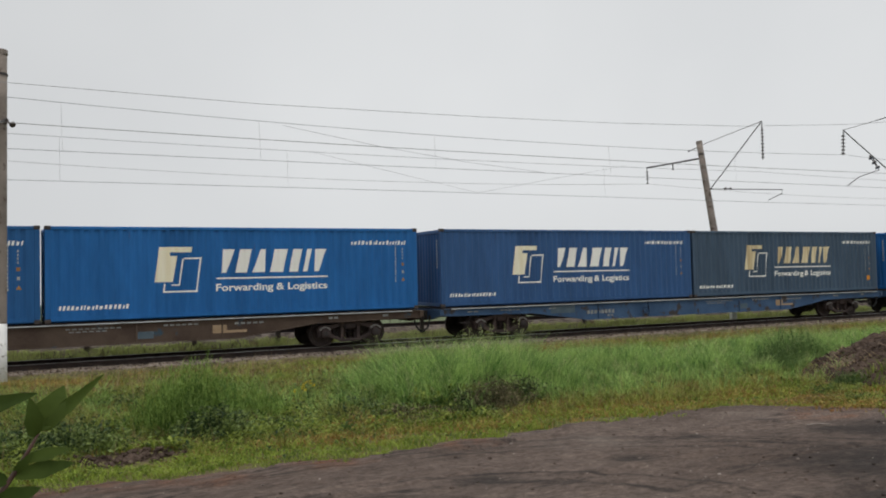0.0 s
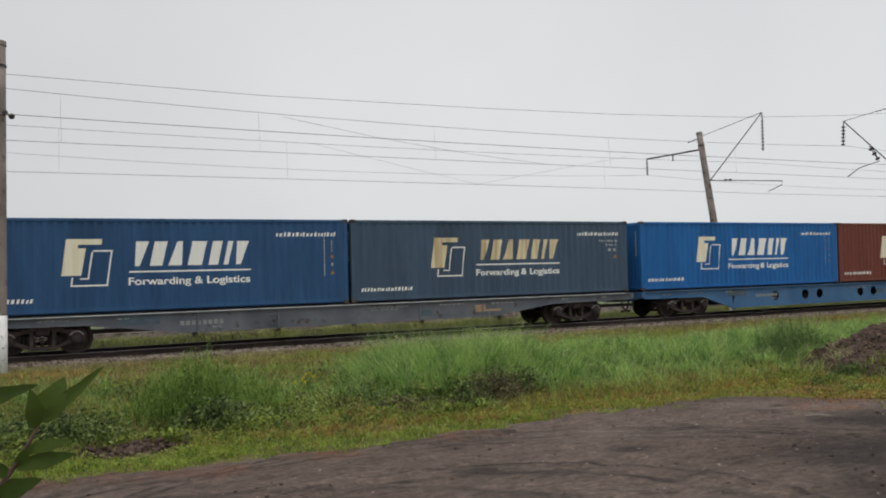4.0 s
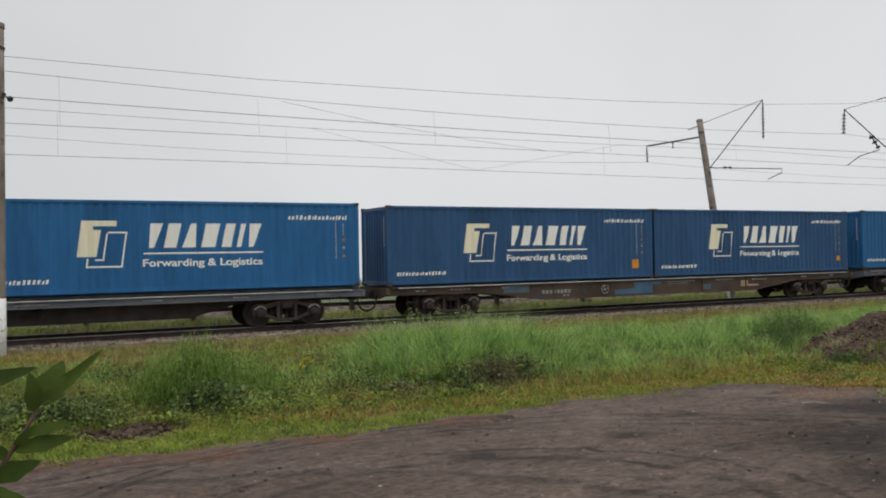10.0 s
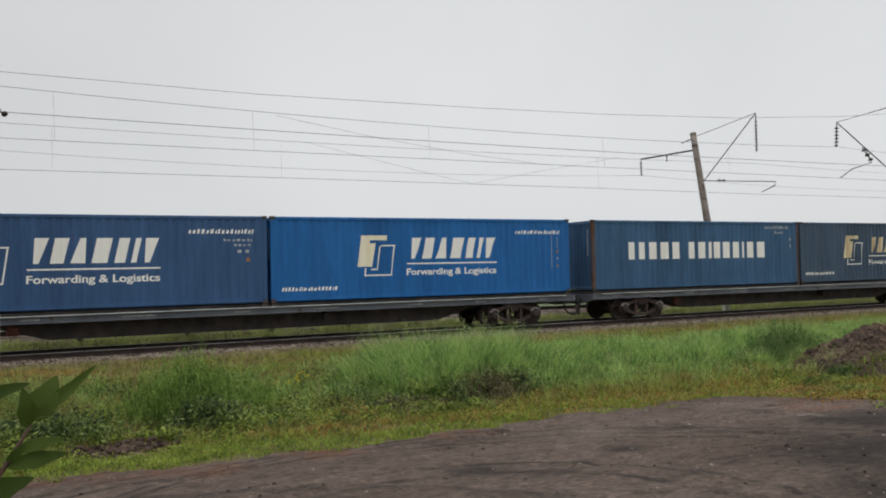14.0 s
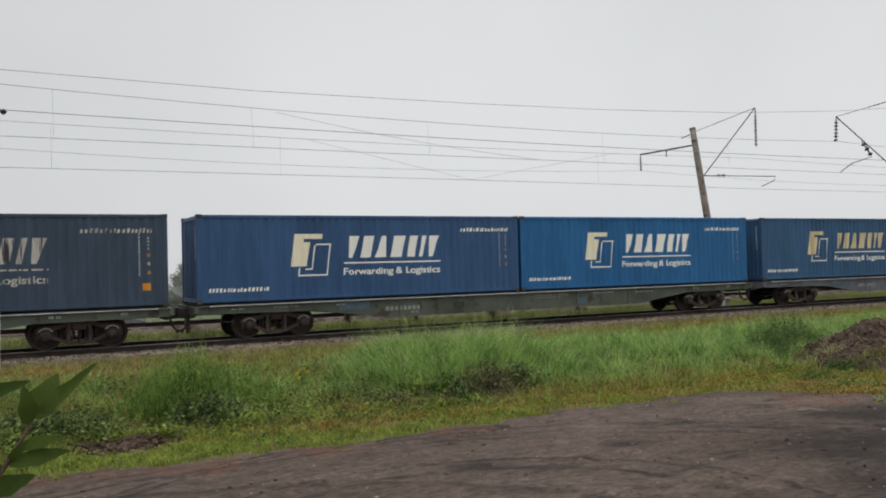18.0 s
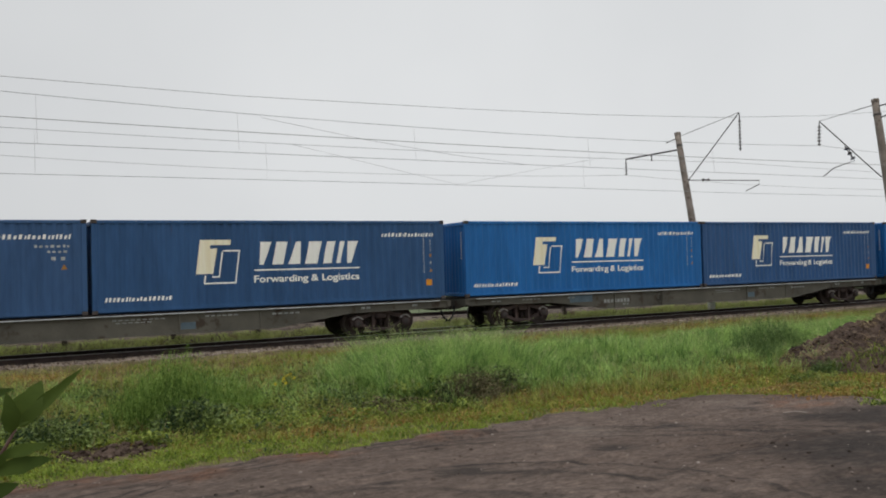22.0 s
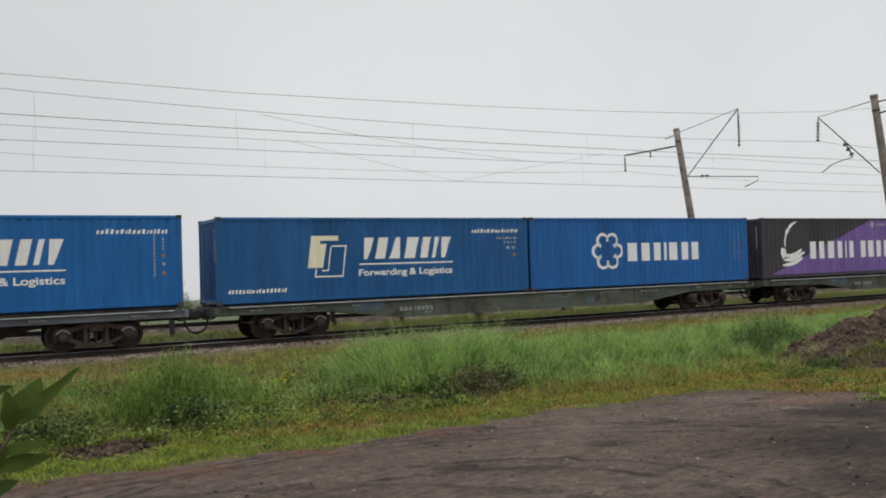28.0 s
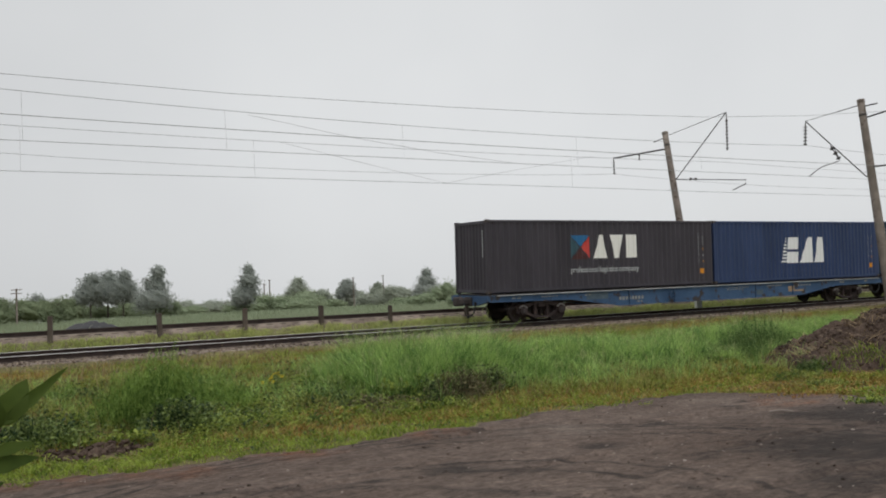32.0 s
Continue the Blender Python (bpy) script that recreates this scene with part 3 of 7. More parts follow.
grid("ballast_bed", np.concatenate([[-300, -120, -60, -30], np.arange(-12, 60, 0.35), [70, 100, 160, 400]]), np.arange(24.9, 30.5, 0.22), ballast_height, M_BALLAST,
     "pale grey-brown crushed stone ballast under the track", "ballast")
grid("ballast_bed_far", np.concatenate([[-300, -120, -60, -30], np.arange(-12, 60, 0.6), [70, 100, 160, 400]]), np.arange(31.05, 35.2, 0.15),
     lambda x, y: land(x, y) * (y < 31.5) + 1.27 * (y >= 31.5) + 0.02 + 0.10 * smooth_step(31.2, 31.6, y) - 0.5 * smooth_step(34.2, 35.2, y) + 0.018 * wave(x, y, 9.0, 2), M_BALLAST,
     "pale stone ballast of the raised second track", "ballast")


# ---- railway tracks ----
def rail_outline(y, top):
    half = [(0.0, 0.0), (0.034, -0.004), (0.037, -0.014), (0.037, -0.034), (0.010, -0.046), (0.009, -0.145), (0.070, -0.168), (0.075, -0.180)]
    return [(y + u, top + w) for u, w in half] + [(y - u, top + w) for u, w in reversed(half)]


SLEEPER = Shape().box(-0.125, 0.125, -1.35, 1.35, -0.16, 0, 0.012).mesh("sleeper")
PLATE = Shape().box(-0.09, 0.09, -0.17, 0.17, 0, 0.02, 0.004).mesh("tie_plate")


def railway(name, place, label, head, head_words):
    track = tagged(empty(name, place), label, "railway track")
    for y in (-0.795, 0.795):
        o = [(u, w) for u, w in rail_outline(y, 0.2)]
        part("rail", Shape().prism(o, "x", -320, 420), M_RAIL, track)
        part("rail_head", Shape().box(-320, 420, y - 0.0385, y + 0.0385, 0.189, 0.2035, 0.006), head, track, head_words)
    for i in range(140):
        part("sleeper", SLEEPER, M_SLEEPER, track, m=pose(-14 + i * 0.55, 0, 0.0))
    rest = Shape()
    for i in range(120):
        for x in (-14 - (i + 1) * 0.55, 63 + i * 0.55):
            rest.box(x - 0.125, x + 0.125, -1.35, 1.35, -0.16, 0)
    ob = part("sleepers_beyond", rest, M_SLEEPER, track)
    ob["kind"] = "stuff"
    return track


railway("railway_track", on_track(0, -0.2), "rusty steel rails with shiny heads on dark sleepers", M_TREAD, "bright worn running surface")
railway("raised_railway_track", pose(0, AXIS_2, RAIL_2 - 0.2), "rusty rails of a raised track behind the train", M_RAIL, "dull rusted running surface")

# loose stones on the ballast shoulder
rng = np.random.default_rng(7)
ICO_T = (1 + 5 ** 0.5) / 2
ICO = np.array([(-1, ICO_T, 0), (1, ICO_T, 0), (-1, -ICO_T, 0), (1, -ICO_T, 0), (0, -1, ICO_T), (0, 1, ICO_T), (0, -1, -ICO_T), (0, 1, -ICO_T),
                (ICO_T, 0, -1), (ICO_T, 0, 1), (-ICO_T, 0, -1), (-ICO_T, 0, 1)]) / 1.9
ICO_F = np.array([(0, 11, 5), (0, 5, 1), (0, 1, 7), (0, 7, 10), (0, 10, 11), (1, 5, 9), (5, 11, 4), (11, 10, 2), (10, 7, 6), (7, 1, 8),
                  (3, 9, 4), (3, 4, 2), (3, 2, 6), (3, 6, 8), (3, 8, 9), (4, 9, 5), (2, 4, 11), (6, 2, 10), (8, 6, 7), (9, 8, 1)])


def stones(name, xs, ys, zs, sizes, material, label, category="stones"):
    n = len(xs)
    v = ICO[None] * (0.75 + 0.5 * rng.random((n, 12, 1))) * sizes[:, None, None] * np.array([1.0, 0.9, 0.7])
    a = rng.random(n) * 6.28
    c, s = np.cos(a)[:, None], np.sin(a)[:, None]
    v = np.stack([v[..., 0] * c - v[..., 1] * s, v[..., 0] * s + v[..., 1] * c, v[..., 2]], -1) + np.stack([xs, ys, zs], 1)[:, None]
    f = ICO_F[None] + np.arange(n)[:, None, None] * 12
    ob = part(name, sheet(name, v.reshape(-1, 3).tolist(), f.reshape(-1, 3).tolist()), material)
    return tagged(ob, label, category, kind="stuff")


n = 7000
sx, sy = -6 + 58 * rng.random(n) ** 1.2, 24.7 + 3.6 * rng.random(n)
stones("ballast_stones", sx, sy, ballast_height(sx, sy) + 0.01, 0.028 + 0.03 * rng.random(n), M_BALLAST, "loose crushed ballast stones beside the rails")
n = 260
sx, sy = -3 + 14 * rng.random(n), 4 + 6.3 * rng.random(n)
keep = sy < lot_edge(sx) - 0.15
sx, sy = sx[keep], sy[keep]
stones("pebbles", sx, sy, lot_height(sx, sy) + 0.003, 0.007 + 0.016 * rng.random(len(sx)) ** 3, M_STONE, "scattered pale pebbles on the dirt lot")
n = 420
sx, sy = -3 + 14 * rng.random(n), 4 + 6.3 * rng.random(n)
keep = sy < lot_edge(sx) - 0.1
sx, sy = sx[keep], sy[keep]
stones("dirt_clods", sx, sy, lot_height(sx, sy) + 0.004, 0.006 + 0.024 * rng.random(len(sx)) ** 4, M_ROAD, "small dark clods of earth on the lot", "clods")


# ---- the train ----
BOX_L, BOX_W, BOX_H = 12.19, 2.438, 2.896
PITCH, DEPTH = 0.2775, 0.036
FACE = -1.203                        # outer plane of the corrugated side
XA, XB = -5.93, 5.93


def corrugation():
    """Bends of the side sheet: (x, how far it lies back)."""
    out, x = [(XA, 0.0)], XA + 0.06
    while x + PITCH < XB - 0.02:
        out += [(x, 0.0), (x + 0.068, DEPTH), (x + 0.140, DEPTH), (x + 0.208, 0.0)]
        x += PITCH
    return out + [(XB, 0.0)]


BENDS = corrugation()
BEND_X = np.array([b[0] for b in BENDS])
BEND_D = np.array([b[1] for b in BENDS])


def skin(x):
    return FACE + float(np.interp(x, BEND_X, BEND_D))


def side_sheet(sign):
    outline = [(x, sign * (-(FACE + d))) for x, d in BENDS] + [(XB, sign * 1.13), (XA, sign * 1.13)]
    return Shape().prism(outline, "z", 0.17, 2.79).mesh("side_panel")


def end_sheet(x, sign):
    o, y = [(-1.08, 0.0)], -1.05
    while y + 0.25 < 1.08:
        o += [(y, 0.0), (y + 0.05, 0.04), (y + 0.12, 0.04), (y + 0.17, 0.0)]
        y += 0.24
    o.append((1.08, 0.0))
    outline = [(x - sign * d, y_) for y_, d in o] + [(x - sign * 0.09, 1.08), (x - sign * 0.09, -1.08)]
    return Shape().prism(outline, "z", 0.17, 2.76).mesh("end_panel")


def roof_sheet():
    o, x = [], -5.95
    while x < 5.9:
        o += [(x, 2.862), (x + 0.05, 2.878), (x + 0.14, 2.878), (x + 0.19, 2.862)]
        x += 0.25
    return Shape().prism(o + [(5.95, 2.82), (-5.95, 2.82)], "y", -1.15, 1.15).mesh("roof_panel")


hx, hy_, C = BOX_L / 2, BOX_W / 2, 0.012
BOX_PARTS = [("side_panel", side_sheet(1)), ("side_panel", side_sheet(-1)), ("end_panel", end_sheet(-6.05, -1)), ("roof_panel", roof_sheet()),
             ("floor", Shape().box(-6.0, 6.0, -1.12, 1.12, 0.05, 0.17).mesh("floor"))]
for y in (-1, 1):
    BOX_PARTS.append(("top_rail", Shape().box(-5.93, 5.93, min(y * 1.15, y * 1.214), max(y * 1.15, y * 1.214), 2.775, 2.880, C).mesh("top_rail")))
    BOX_PARTS.append(("bottom_rail", Shape().prism([(y * 1.212, 0.06), (y * 1.150, 0.02), (y * 1.130, 0.17), (y * 1.212, 0.19)], "x", -5.93, 5.93).mesh("bottom_rail")))
    for x in (-1, 1):
        BOX_PARTS.append(("corner_post", Shape().box(min(x * 5.925, x * (hx - 0.006)), max(x * 5.925, x * (hx - 0.006)), min(y * 1.08, y * 1.213), max(y * 1.08, y * 1.213), 0.118, 2.778, 0.02).mesh("corner_post")))
for x in (-1, 1):
    for z in (0.10, 2.79):
        BOX_PARTS.append(("end_rail", Shape().box(min(x * 5.98, x * (hx - 0.012)), max(x * 5.98, x * (hx - 0.012)), -1.07, 1.07, z - 0.06, z + 0.07, C).mesh("end_rail")))
DOOR = [("door_leaf", Shape().box(6.02, 6.06, a, b, 0.19, 2.70, 0.01).mesh("door_leaf")) for a, b in ((-1.06, -0.008), (0.008, 1.06))]
DOOR += [("lock_rod", Shape().tube([(6.085, y, 0.2), (6.085, y, 2.7)], 0.017, 6).mesh("lock_rod")) for y in (-0.8, -0.3, 0.3, 0.8)]


def casting(x, y, z):
    s = Shape().box(x - 0.089, x + 0.089, y - 0.081, y + 0.081, z, z + 0.118, 0.012)
    return s.mesh("corner_casting")


CASTINGS = [casting(x * (hx - 0.089), y * (hy_ - 0.081), z) for x in (-1, 1) for y in (-1, 1) for z in (0, BOX_H - 0.118)]


# -- markings that follow the bends of the side sheet; x from the left end, z from the underside --
def lay(bm, name):
    """Cuts a flat marking in (x, z) at the bends and presses it on to the sheet."""
    for q in bm.verts:
        q.co = (q.co.x - hx, 0, q.co.z)
    lo, hi = min(q.co.x for q in bm.verts), max(q.co.x for q in bm.verts)
    for x in BEND_X:
        if lo < x < hi:
            bmesh.ops.bisect_plane(bm, geom=list(bm.verts) + list(bm.edges) + list(bm.faces), plane_co=(x, 0, 0), plane_no=(1, 0, 0))
    for q in bm.verts:
        q.co.y = skin(q.co.x) - 0.005
    m = bpy.data.meshes.new(name)
    bm.to_mesh(m)
    bm.free()
    m.materials.append(None)
    return m


def plates(name, polygons):
    bm = bmesh.new()
    for poly in polygons:
        f = bm.faces.new([bm.verts.new((x, 0, z)) for x, z in poly])
        f.normal_update()
        if f.normal.y > 0:
            f.normal_flip()
    bmesh.ops.triangulate(bm, faces=list(bm.faces))
    return lay(bm, name)


def rect(x0, x1, z0, z1, slant=0.0):
    return [(x0, z0), (x1, z0), (x1 + slant, z1), (x0 + slant, z1)]


def bars(x0, x1, z0, z1, count, fill=0.62, slant=0.0, seed=3):
    """A line of writing as plain bars."""
    r = random.Random(seed)
    w = [0.7 + 0.6 * r.random() for _ in range(count)]
    k, out, x = (x1 - x0) / sum(w), [], x0
    for v in w:
        h = z1 - (z1 - z0) * 0.22 * (r.random() < 0.5)
        out.append(rect(x, x + v * k * fill, z0, h, slant))
        x += v * k
    return out


def frame_outline(x0, x1, z0, z1, w, slant=0.0):
    return [rect(x0, x1, z0, z0 + w), rect(x0 + slant, x1 + slant, z1 - w, z1), rect(x0, x0 + w, z0, z1, slant), rect(x1 - w, x1, z0, z1, slant)]


def written(name, text, x0, x1, z0, z1):
    """Words in the built-in font, fitted to a field."""
    cu = bpy.data.curves.new(name, "FONT")
    cu.body, cu.size, cu.offset = text, 1.0, 0.022
    ob = bpy.data.objects.new(name, cu)
    scene.collection.objects.link(ob)
    me = bpy.data.meshes.new_from_object(ob.evaluated_get(bpy.context.evaluated_depsgraph_get()))
    bpy.data.objects.remove(ob)
    bm = bmesh.new()
    bm.from_mesh(me)
    bpy.data.meshes.remove(me)
    xs, ys = [q.co.x for q in bm.verts], [q.co.y for q in bm.verts]
    for q in bm.verts:
        u, w = (q.co.x - min(xs)) / (max(xs) - min(xs)), (q.co.y - min(ys)) / (max(ys) - min(ys))
        q.co = (x0 + u * (x1 - x0), 0, z0 + w * (z1 - z0))
    bmesh.ops.triangulate(bm, faces=list(bm.faces))
    return lay(bm, name)


def letter_blocks(x0, x1, z0, z1, widths, fill, slant):
    out, x, k = [], x0, (x1 - x0) / sum(widths)
    for w in widths:
        out.append(rect(x, x + (w - 0.13) * k * fill, z0, z1, slant))
        x += w * k
    return out


def name_shapes(x0, x1, z0, z1, cells, fill, slant):
    """A name line as plain slanted shapes; each cell is a width and how far its foot and its head draw in."""
    out, x, k = [], x0, (x1 - x0 - slant) / sum(c[0] for c in cells)
    for w, foot, head in cells:
        a, b = x, x + (w - 0.10) * k * fill
        f, h = foot * (b - a) / 2, head * (b - a) / 2
        out.append([(a + f, z0), (b - f, z0), (b - h + slant, z1), (a + h + slant, z1)])
        x += w * k
    return out


def arc(cx, cz, r0, r1, a0, a1, n=14):
    """A crescent that thins towards both ends."""
    outer = [(cx + r1 * math.cos(a0 + (a1 - a0) * i / n), cz + r1 * math.sin(a0 + (a1 - a0) * i / n)) for i in range(n + 1)]
    inner = [(cx + (r0 + (r1 - r0) * abs(2 * i / n - 1) ** 3) * math.cos(a0 + (a1 - a0) * i / n) * 0.999,
              cz + (r0 + (r1 - r0) * abs(2 * i / n - 1) ** 3) * math.sin(a0 + (a1 - a0) * i / n) * 0.999) for i in range(n + 1)]
    return [[outer[i], outer[i + 1], inner[i + 1], inner[i]] for i in range(1, n - 1)]


def ring(cx, cz, r0, r1, n=16):
    p = [(math.cos(6.2832 * i / n), math.sin(6.2832 * i / n)) for i in range(n)]
    return [[(cx + p[i][0] * r1, cz + p[i][1] * r1), (cx + p[(i + 1) % n][0] * r1, cz + p[(i + 1) % n][1] * r1),
             (cx + p[(i + 1) % n][0] * r0, cz + p[(i + 1) % n][1] * r0), (cx + p[i][0] * r0, cz + p[i][1] * r0)] for i in range(n)]


def loop_arc(cx, cz, r0, r1, mid, half, n=14):
    """An open ring around the direction mid."""
    p = [(math.cos(mid - half + 2 * half * i / n), math.sin(mid - half + 2 * half * i / n)) for i in range(n + 1)]
    return [[(cx + p[i][0] * r1, cz + p[i][1] * r1), (cx + p[i + 1][0] * r1, cz + p[i + 1][1] * r1), (cx + p[i + 1][0] * r0, cz + p[i + 1][1] * r0), (cx + p[i][0] * r0, cz + p[i][1] * r0)] for i in range(n)]


def oval(cx, cz, rx, rz, tilt, n=14):
    c, s = math.cos(tilt), math.sin(tilt)
    return [(cx + rx * math.cos(a) * c - rz * math.sin(a) * s, cz + rx * math.cos(a) * s + rz * math.sin(a) * c) for a in (6.2832 * i / n for i in range(n))]


# the transport firm's mark: a solid hook before an empty frame, a name line, an underline, a motto
T_HOOK = plates("logo_hook", [[(3.25, 2.25), (4.26, 2.25), (4.24, 2.08), (3.58, 2.08), (3.57, 1.97), (3.80, 1.97), (3.66, 1.15), (3.11, 1.15)]])
T_FRAME = plates("logo_frame", [rect(3.36, 4.41, 0.82, 0.87), rect(3.36, 3.41, 0.875, 1.10, 0.03), rect(4.36, 4.41, 0.875, 1.86, 0.14), rect(4.00, 4.56, 1.865, 1.915),
                                 rect(3.83, 3.88, 1.08, 1.86, 0.12), rect(3.62, 3.88, 1.03, 1.075)])
T_NAME = [plates("logo_block", [q]) for q in name_shapes(5.06, 8.90, 1.41, 2.17, ((0.62, 0.62, 0), (0.66, 0.12, 0.05), (0.66, 0, 0.62), (0.74, 0.06, 0.06), (0.56, 0.10, 0.10), (0.34, 0.1, 0.1), (0.62, 0.62, 0)), 0.86, 0.17)]
T_LINE = plates("logo_underline", [rect(5.02, 8.78, 1.21, 1.26)])
T_MOTTO = written("motto", "Forwarding & Logistics", 5.0, 8.76, 0.75, 1.06)
T_SITE_LOW = plates("web_line", bars(0.37, 2.38, 0.37, 0.50, 17, 0.56, 0.03))
T_SITE_TOP = plates("web_line", bars(9.64, 11.76, 2.31, 2.45, 17, 0.56, 0.03, 5))
MARK_COLUMN = plates("number_column", [rect(11.31, 11.35, z, z + 0.08) for z in np.arange(0.98, 2.26, 0.115)] + [rect(11.58, 11.62, z, z + 0.07) for z in np.arange(1.78, 2.2, 0.11)])
MARK_SIGNS = plates("warning_signs", [rect(11.56, 11.66, 1.56, 1.67), [(11.54, 1.02), (11.70, 1.02), (11.62, 1.15)]])
MARK_WHITE = plates("small_sign", [rect(11.57, 11.65, 1.30, 1.40)])
MARK_SHORT = plates("number_lines", bars(10.75, 11.75, 2.06, 2.14, 7, 0.6) + bars(11.1, 11.7, 1.90, 1.97, 4, 0.6) + [rect(11.2, 11.32, 1.68, 1.78), rect(11.46, 11.58, 1.68, 1.78)])
MARK_TRI = plates("warning_sign", [[(11.46, 1.40), (11.64, 1.40), (11.55, 1.56)]])
PLATE_SMALL = plates("orange_plate", [rect(11.42, 11.66, 0.52, 0.74)])
PLATE_BIG = plates("orange_plate", [rect(11.10, 11.44, 0.42, 0.78)])
BLUE_SIGN = plates("blue_sign", [rect(9.62, 9.98, 0.86, 1.20)])

END_MARK = Shape()
for i in range(9):
    END_MARK.box(-6.064, -6.056, -0.90, -0.83, 1.45 + i * 0.12, 1.53 + i * 0.12)
END_MARK = END_MARK.mesh("end_number")

# other owners' marks
PANDA_EYES = plates("logo_face", [oval(4.30, 1.88, 0.22, 0.15, 0.6, 6), oval(5.14, 1.88, 0.22, 0.15, -0.6, 6), oval(4.50, 1.49, 0.20, 0.14, 1.0, 7), oval(4.95, 1.49, 0.20, 0.14, -1.0, 7), oval(4.72, 1.20, 0.12, 0.10, 0.0, 8)])
PANDA_NAME = [plates("logo_block", [q]) for q in name_shapes(5.42, 8.35, 1.49, 2.04, ((0.62, 0.25, 0), (0.66, 0, 0.62), (0.66, 0.06, 0.06), (0.64, 0.1, 0.1), (0.66, 0, 0.62)), 0.84, 0.10)]
PANDA_SUB = plates("logo_subline", bars(5.40, 8.25, 1.14, 1.34, 11, 0.45, 0.04, 9))
LLOYD_NAME = [plates("logo_block", [q]) for q in letter_blocks(1.89, 4.95, 1.25, 1.97, (0.6, 0.6, 0.72, 0.7, 0.7), 0.80, 0.0) + letter_blocks(5.24, 10.12, 1.25, 1.97, (0.62, 0.68, 0.32, 0.6, 0.64, 0.62, 0.32, 0.72, 0.74), 0.80, 0.0)]
LLOYD_NO = plates("number_lines", bars(9.98, 11.55, 2.56, 2.70, 11, 0.6, 0, 4) + bars(10.6, 11.2, 2.34, 2.45, 4, 0.6) + [rect(11.55, 11.68, 2.02, 2.14), rect(11.55, 11.68, 1.70, 1.84)])
NYK_WING = plates("logo_wing", [[(4.85, 1.62), (5.3, 1.95), (6.2, 2.12), (6.97, 2.42), (6.5, 2.12), (5.5, 1.90), (5.05, 1.66)], [(5.5, 1.72), (6.2, 1.92), (6.95, 2.24), (6.4, 1.92), (5.75, 1.74)],
                              [(5.8, 1.62), (6.3, 1.76), (6.75, 1.98), (6.45, 1.72), (6.0, 1.60)], [(6.0, 1.52), (6.4, 1.60), (6.6, 1.76), (6.42, 1.54), (6.1, 1.47)]])
NYK_NAME = [plates("logo_block", [q]) for q in letter_blocks(4.10, 7.68, 1.15, 1.50, (0.7, 0.62, 0.66, 0.3, 0.6, 0.7, 0.7, 0.3, 0.5, 0.6, 0.3, 0.62, 0.5), 0.70, 0.0) + bars(4.50, 7.34, 0.88, 1.11, 14, 0.55, 0, 2)]
NYK_SMALL = plates("owner_lines", bars(1.06, 2.28, 0.70, 0.97, 5, 0.78, 0.03, 8) + bars(9.49, 11.40, 0.72, 0.86, 16, 0.6, 0, 6) + bars(10.08, 11.70, 2.47, 2.63, 12, 0.7, 0, 3) + bars(10.1, 10.6, 2.18, 2.30, 4, 0.7)
                   + [rect(11.20, 11.32, 1.90, 2.02), rect(11.46, 11.56, 1.90, 2.02)] + [rect(0.50, 0.98, z, z + 0.05) for z in (0.72, 0.84, 0.97)])
NYK_PATCH = plates("dark_patches", [rect(1.22, 1.62, 1.24, 1.78), rect(10.28, 10.66, 0.92, 1.36)])
PROFIT_FIELD = plates("purple_field", [[(0.60, 0.20), (12.02, 0.20), (12.02, 2.78), (8.10, 2.78)]])
PROFIT_SIGN = plates("logo_crescents", arc(2.55, 1.72, 0.86, 1.02, 1.55, 3.5) + arc(1.9, 2.35, 1.35, 1.55, 4.35, 5.55) + arc(1.95, 2.2, 1.02, 1.20, 4.3, 5.6) + arc(1.7, 2.6, 1.85, 2.02, 4.5, 5.4)
                     + [[(1.30, 1.50), (1.62, 1.40), (1.75, 1.10), (1.45, 0.95), (1.26, 1.15)]])
PROFIT_NAME = [plates("logo_block", [q]) for q in letter_blocks(3.40, 6.95, 0.90, 1.74, (0.62, 0.66, 0.70, 0.58, 0.32, 0.60), 0.76, 0.0) + letter_blocks(7.28, 10.40, 0.90, 1.74, (0.60, 0.66, 0.68, 0.72, 0.56), 0.76, 0.0)]
PROFIT_SITE = plates("web_line", [oval(8.24, 2.56, 0.17, 0.17, 0)] + bars(8.5, 11.07, 2.49, 2.63, 18, 0.6, 0, 5))
CU_FLOWER = plates("logo_rings", [q for i in range(6) for q in loop_arc(3.91 + 0.50 * math.sin((i + 0.5) * 1.0472), 1.50 + 0.50 * math.cos((i + 0.5) * 1.0472), 0.205, 0.325, 1.5708 - (i + 0.5) * 1.0472, 2.25)])
CU_NAME = [plates("logo_block", [q]) for q in letter_blocks(5.0, 9.28, 1.05, 1.82, (0.72, 0.70, 0.56, 0.28, 0.72, 0.58, 0.58), 0.80, 0.0)]
ATK_BLUE = plates("logo_blue_triangle", [[(4.08, 2.26), (5.06, 2.26), (4.60, 1.80)]])
ATK_TEAL = plates("logo_teal_triangle", [[(4.08, 2.22), (4.56, 1.78), (4.08, 1.32)]])
ATK_RED = plates("logo_red_triangle", [[(5.08, 2.22), (5.08, 1.32), (4.62, 1.78)]])
ATK_MAROON = plates("logo_maroon_triangle", [[(4.12, 1.28), (4.60, 1.74), (5.04, 1.28)]])
ATK_NAME = [plates("logo_block", [q]) for q in [[(5.28, 1.30), (6.00, 1.30), (5.80, 2.28), (5.62, 2.28)], [(6.42, 1.30), (6.66, 1.30), (6.88, 2.28), (6.18, 2.28)], [(7.06, 1.30), (7.64, 1.30), (7.64, 2.28), (7.06, 2.28)]]]
ATK_MOTTO = written("motto", "professional logistics company", 4.06, 7.74, 0.66, 0.97)
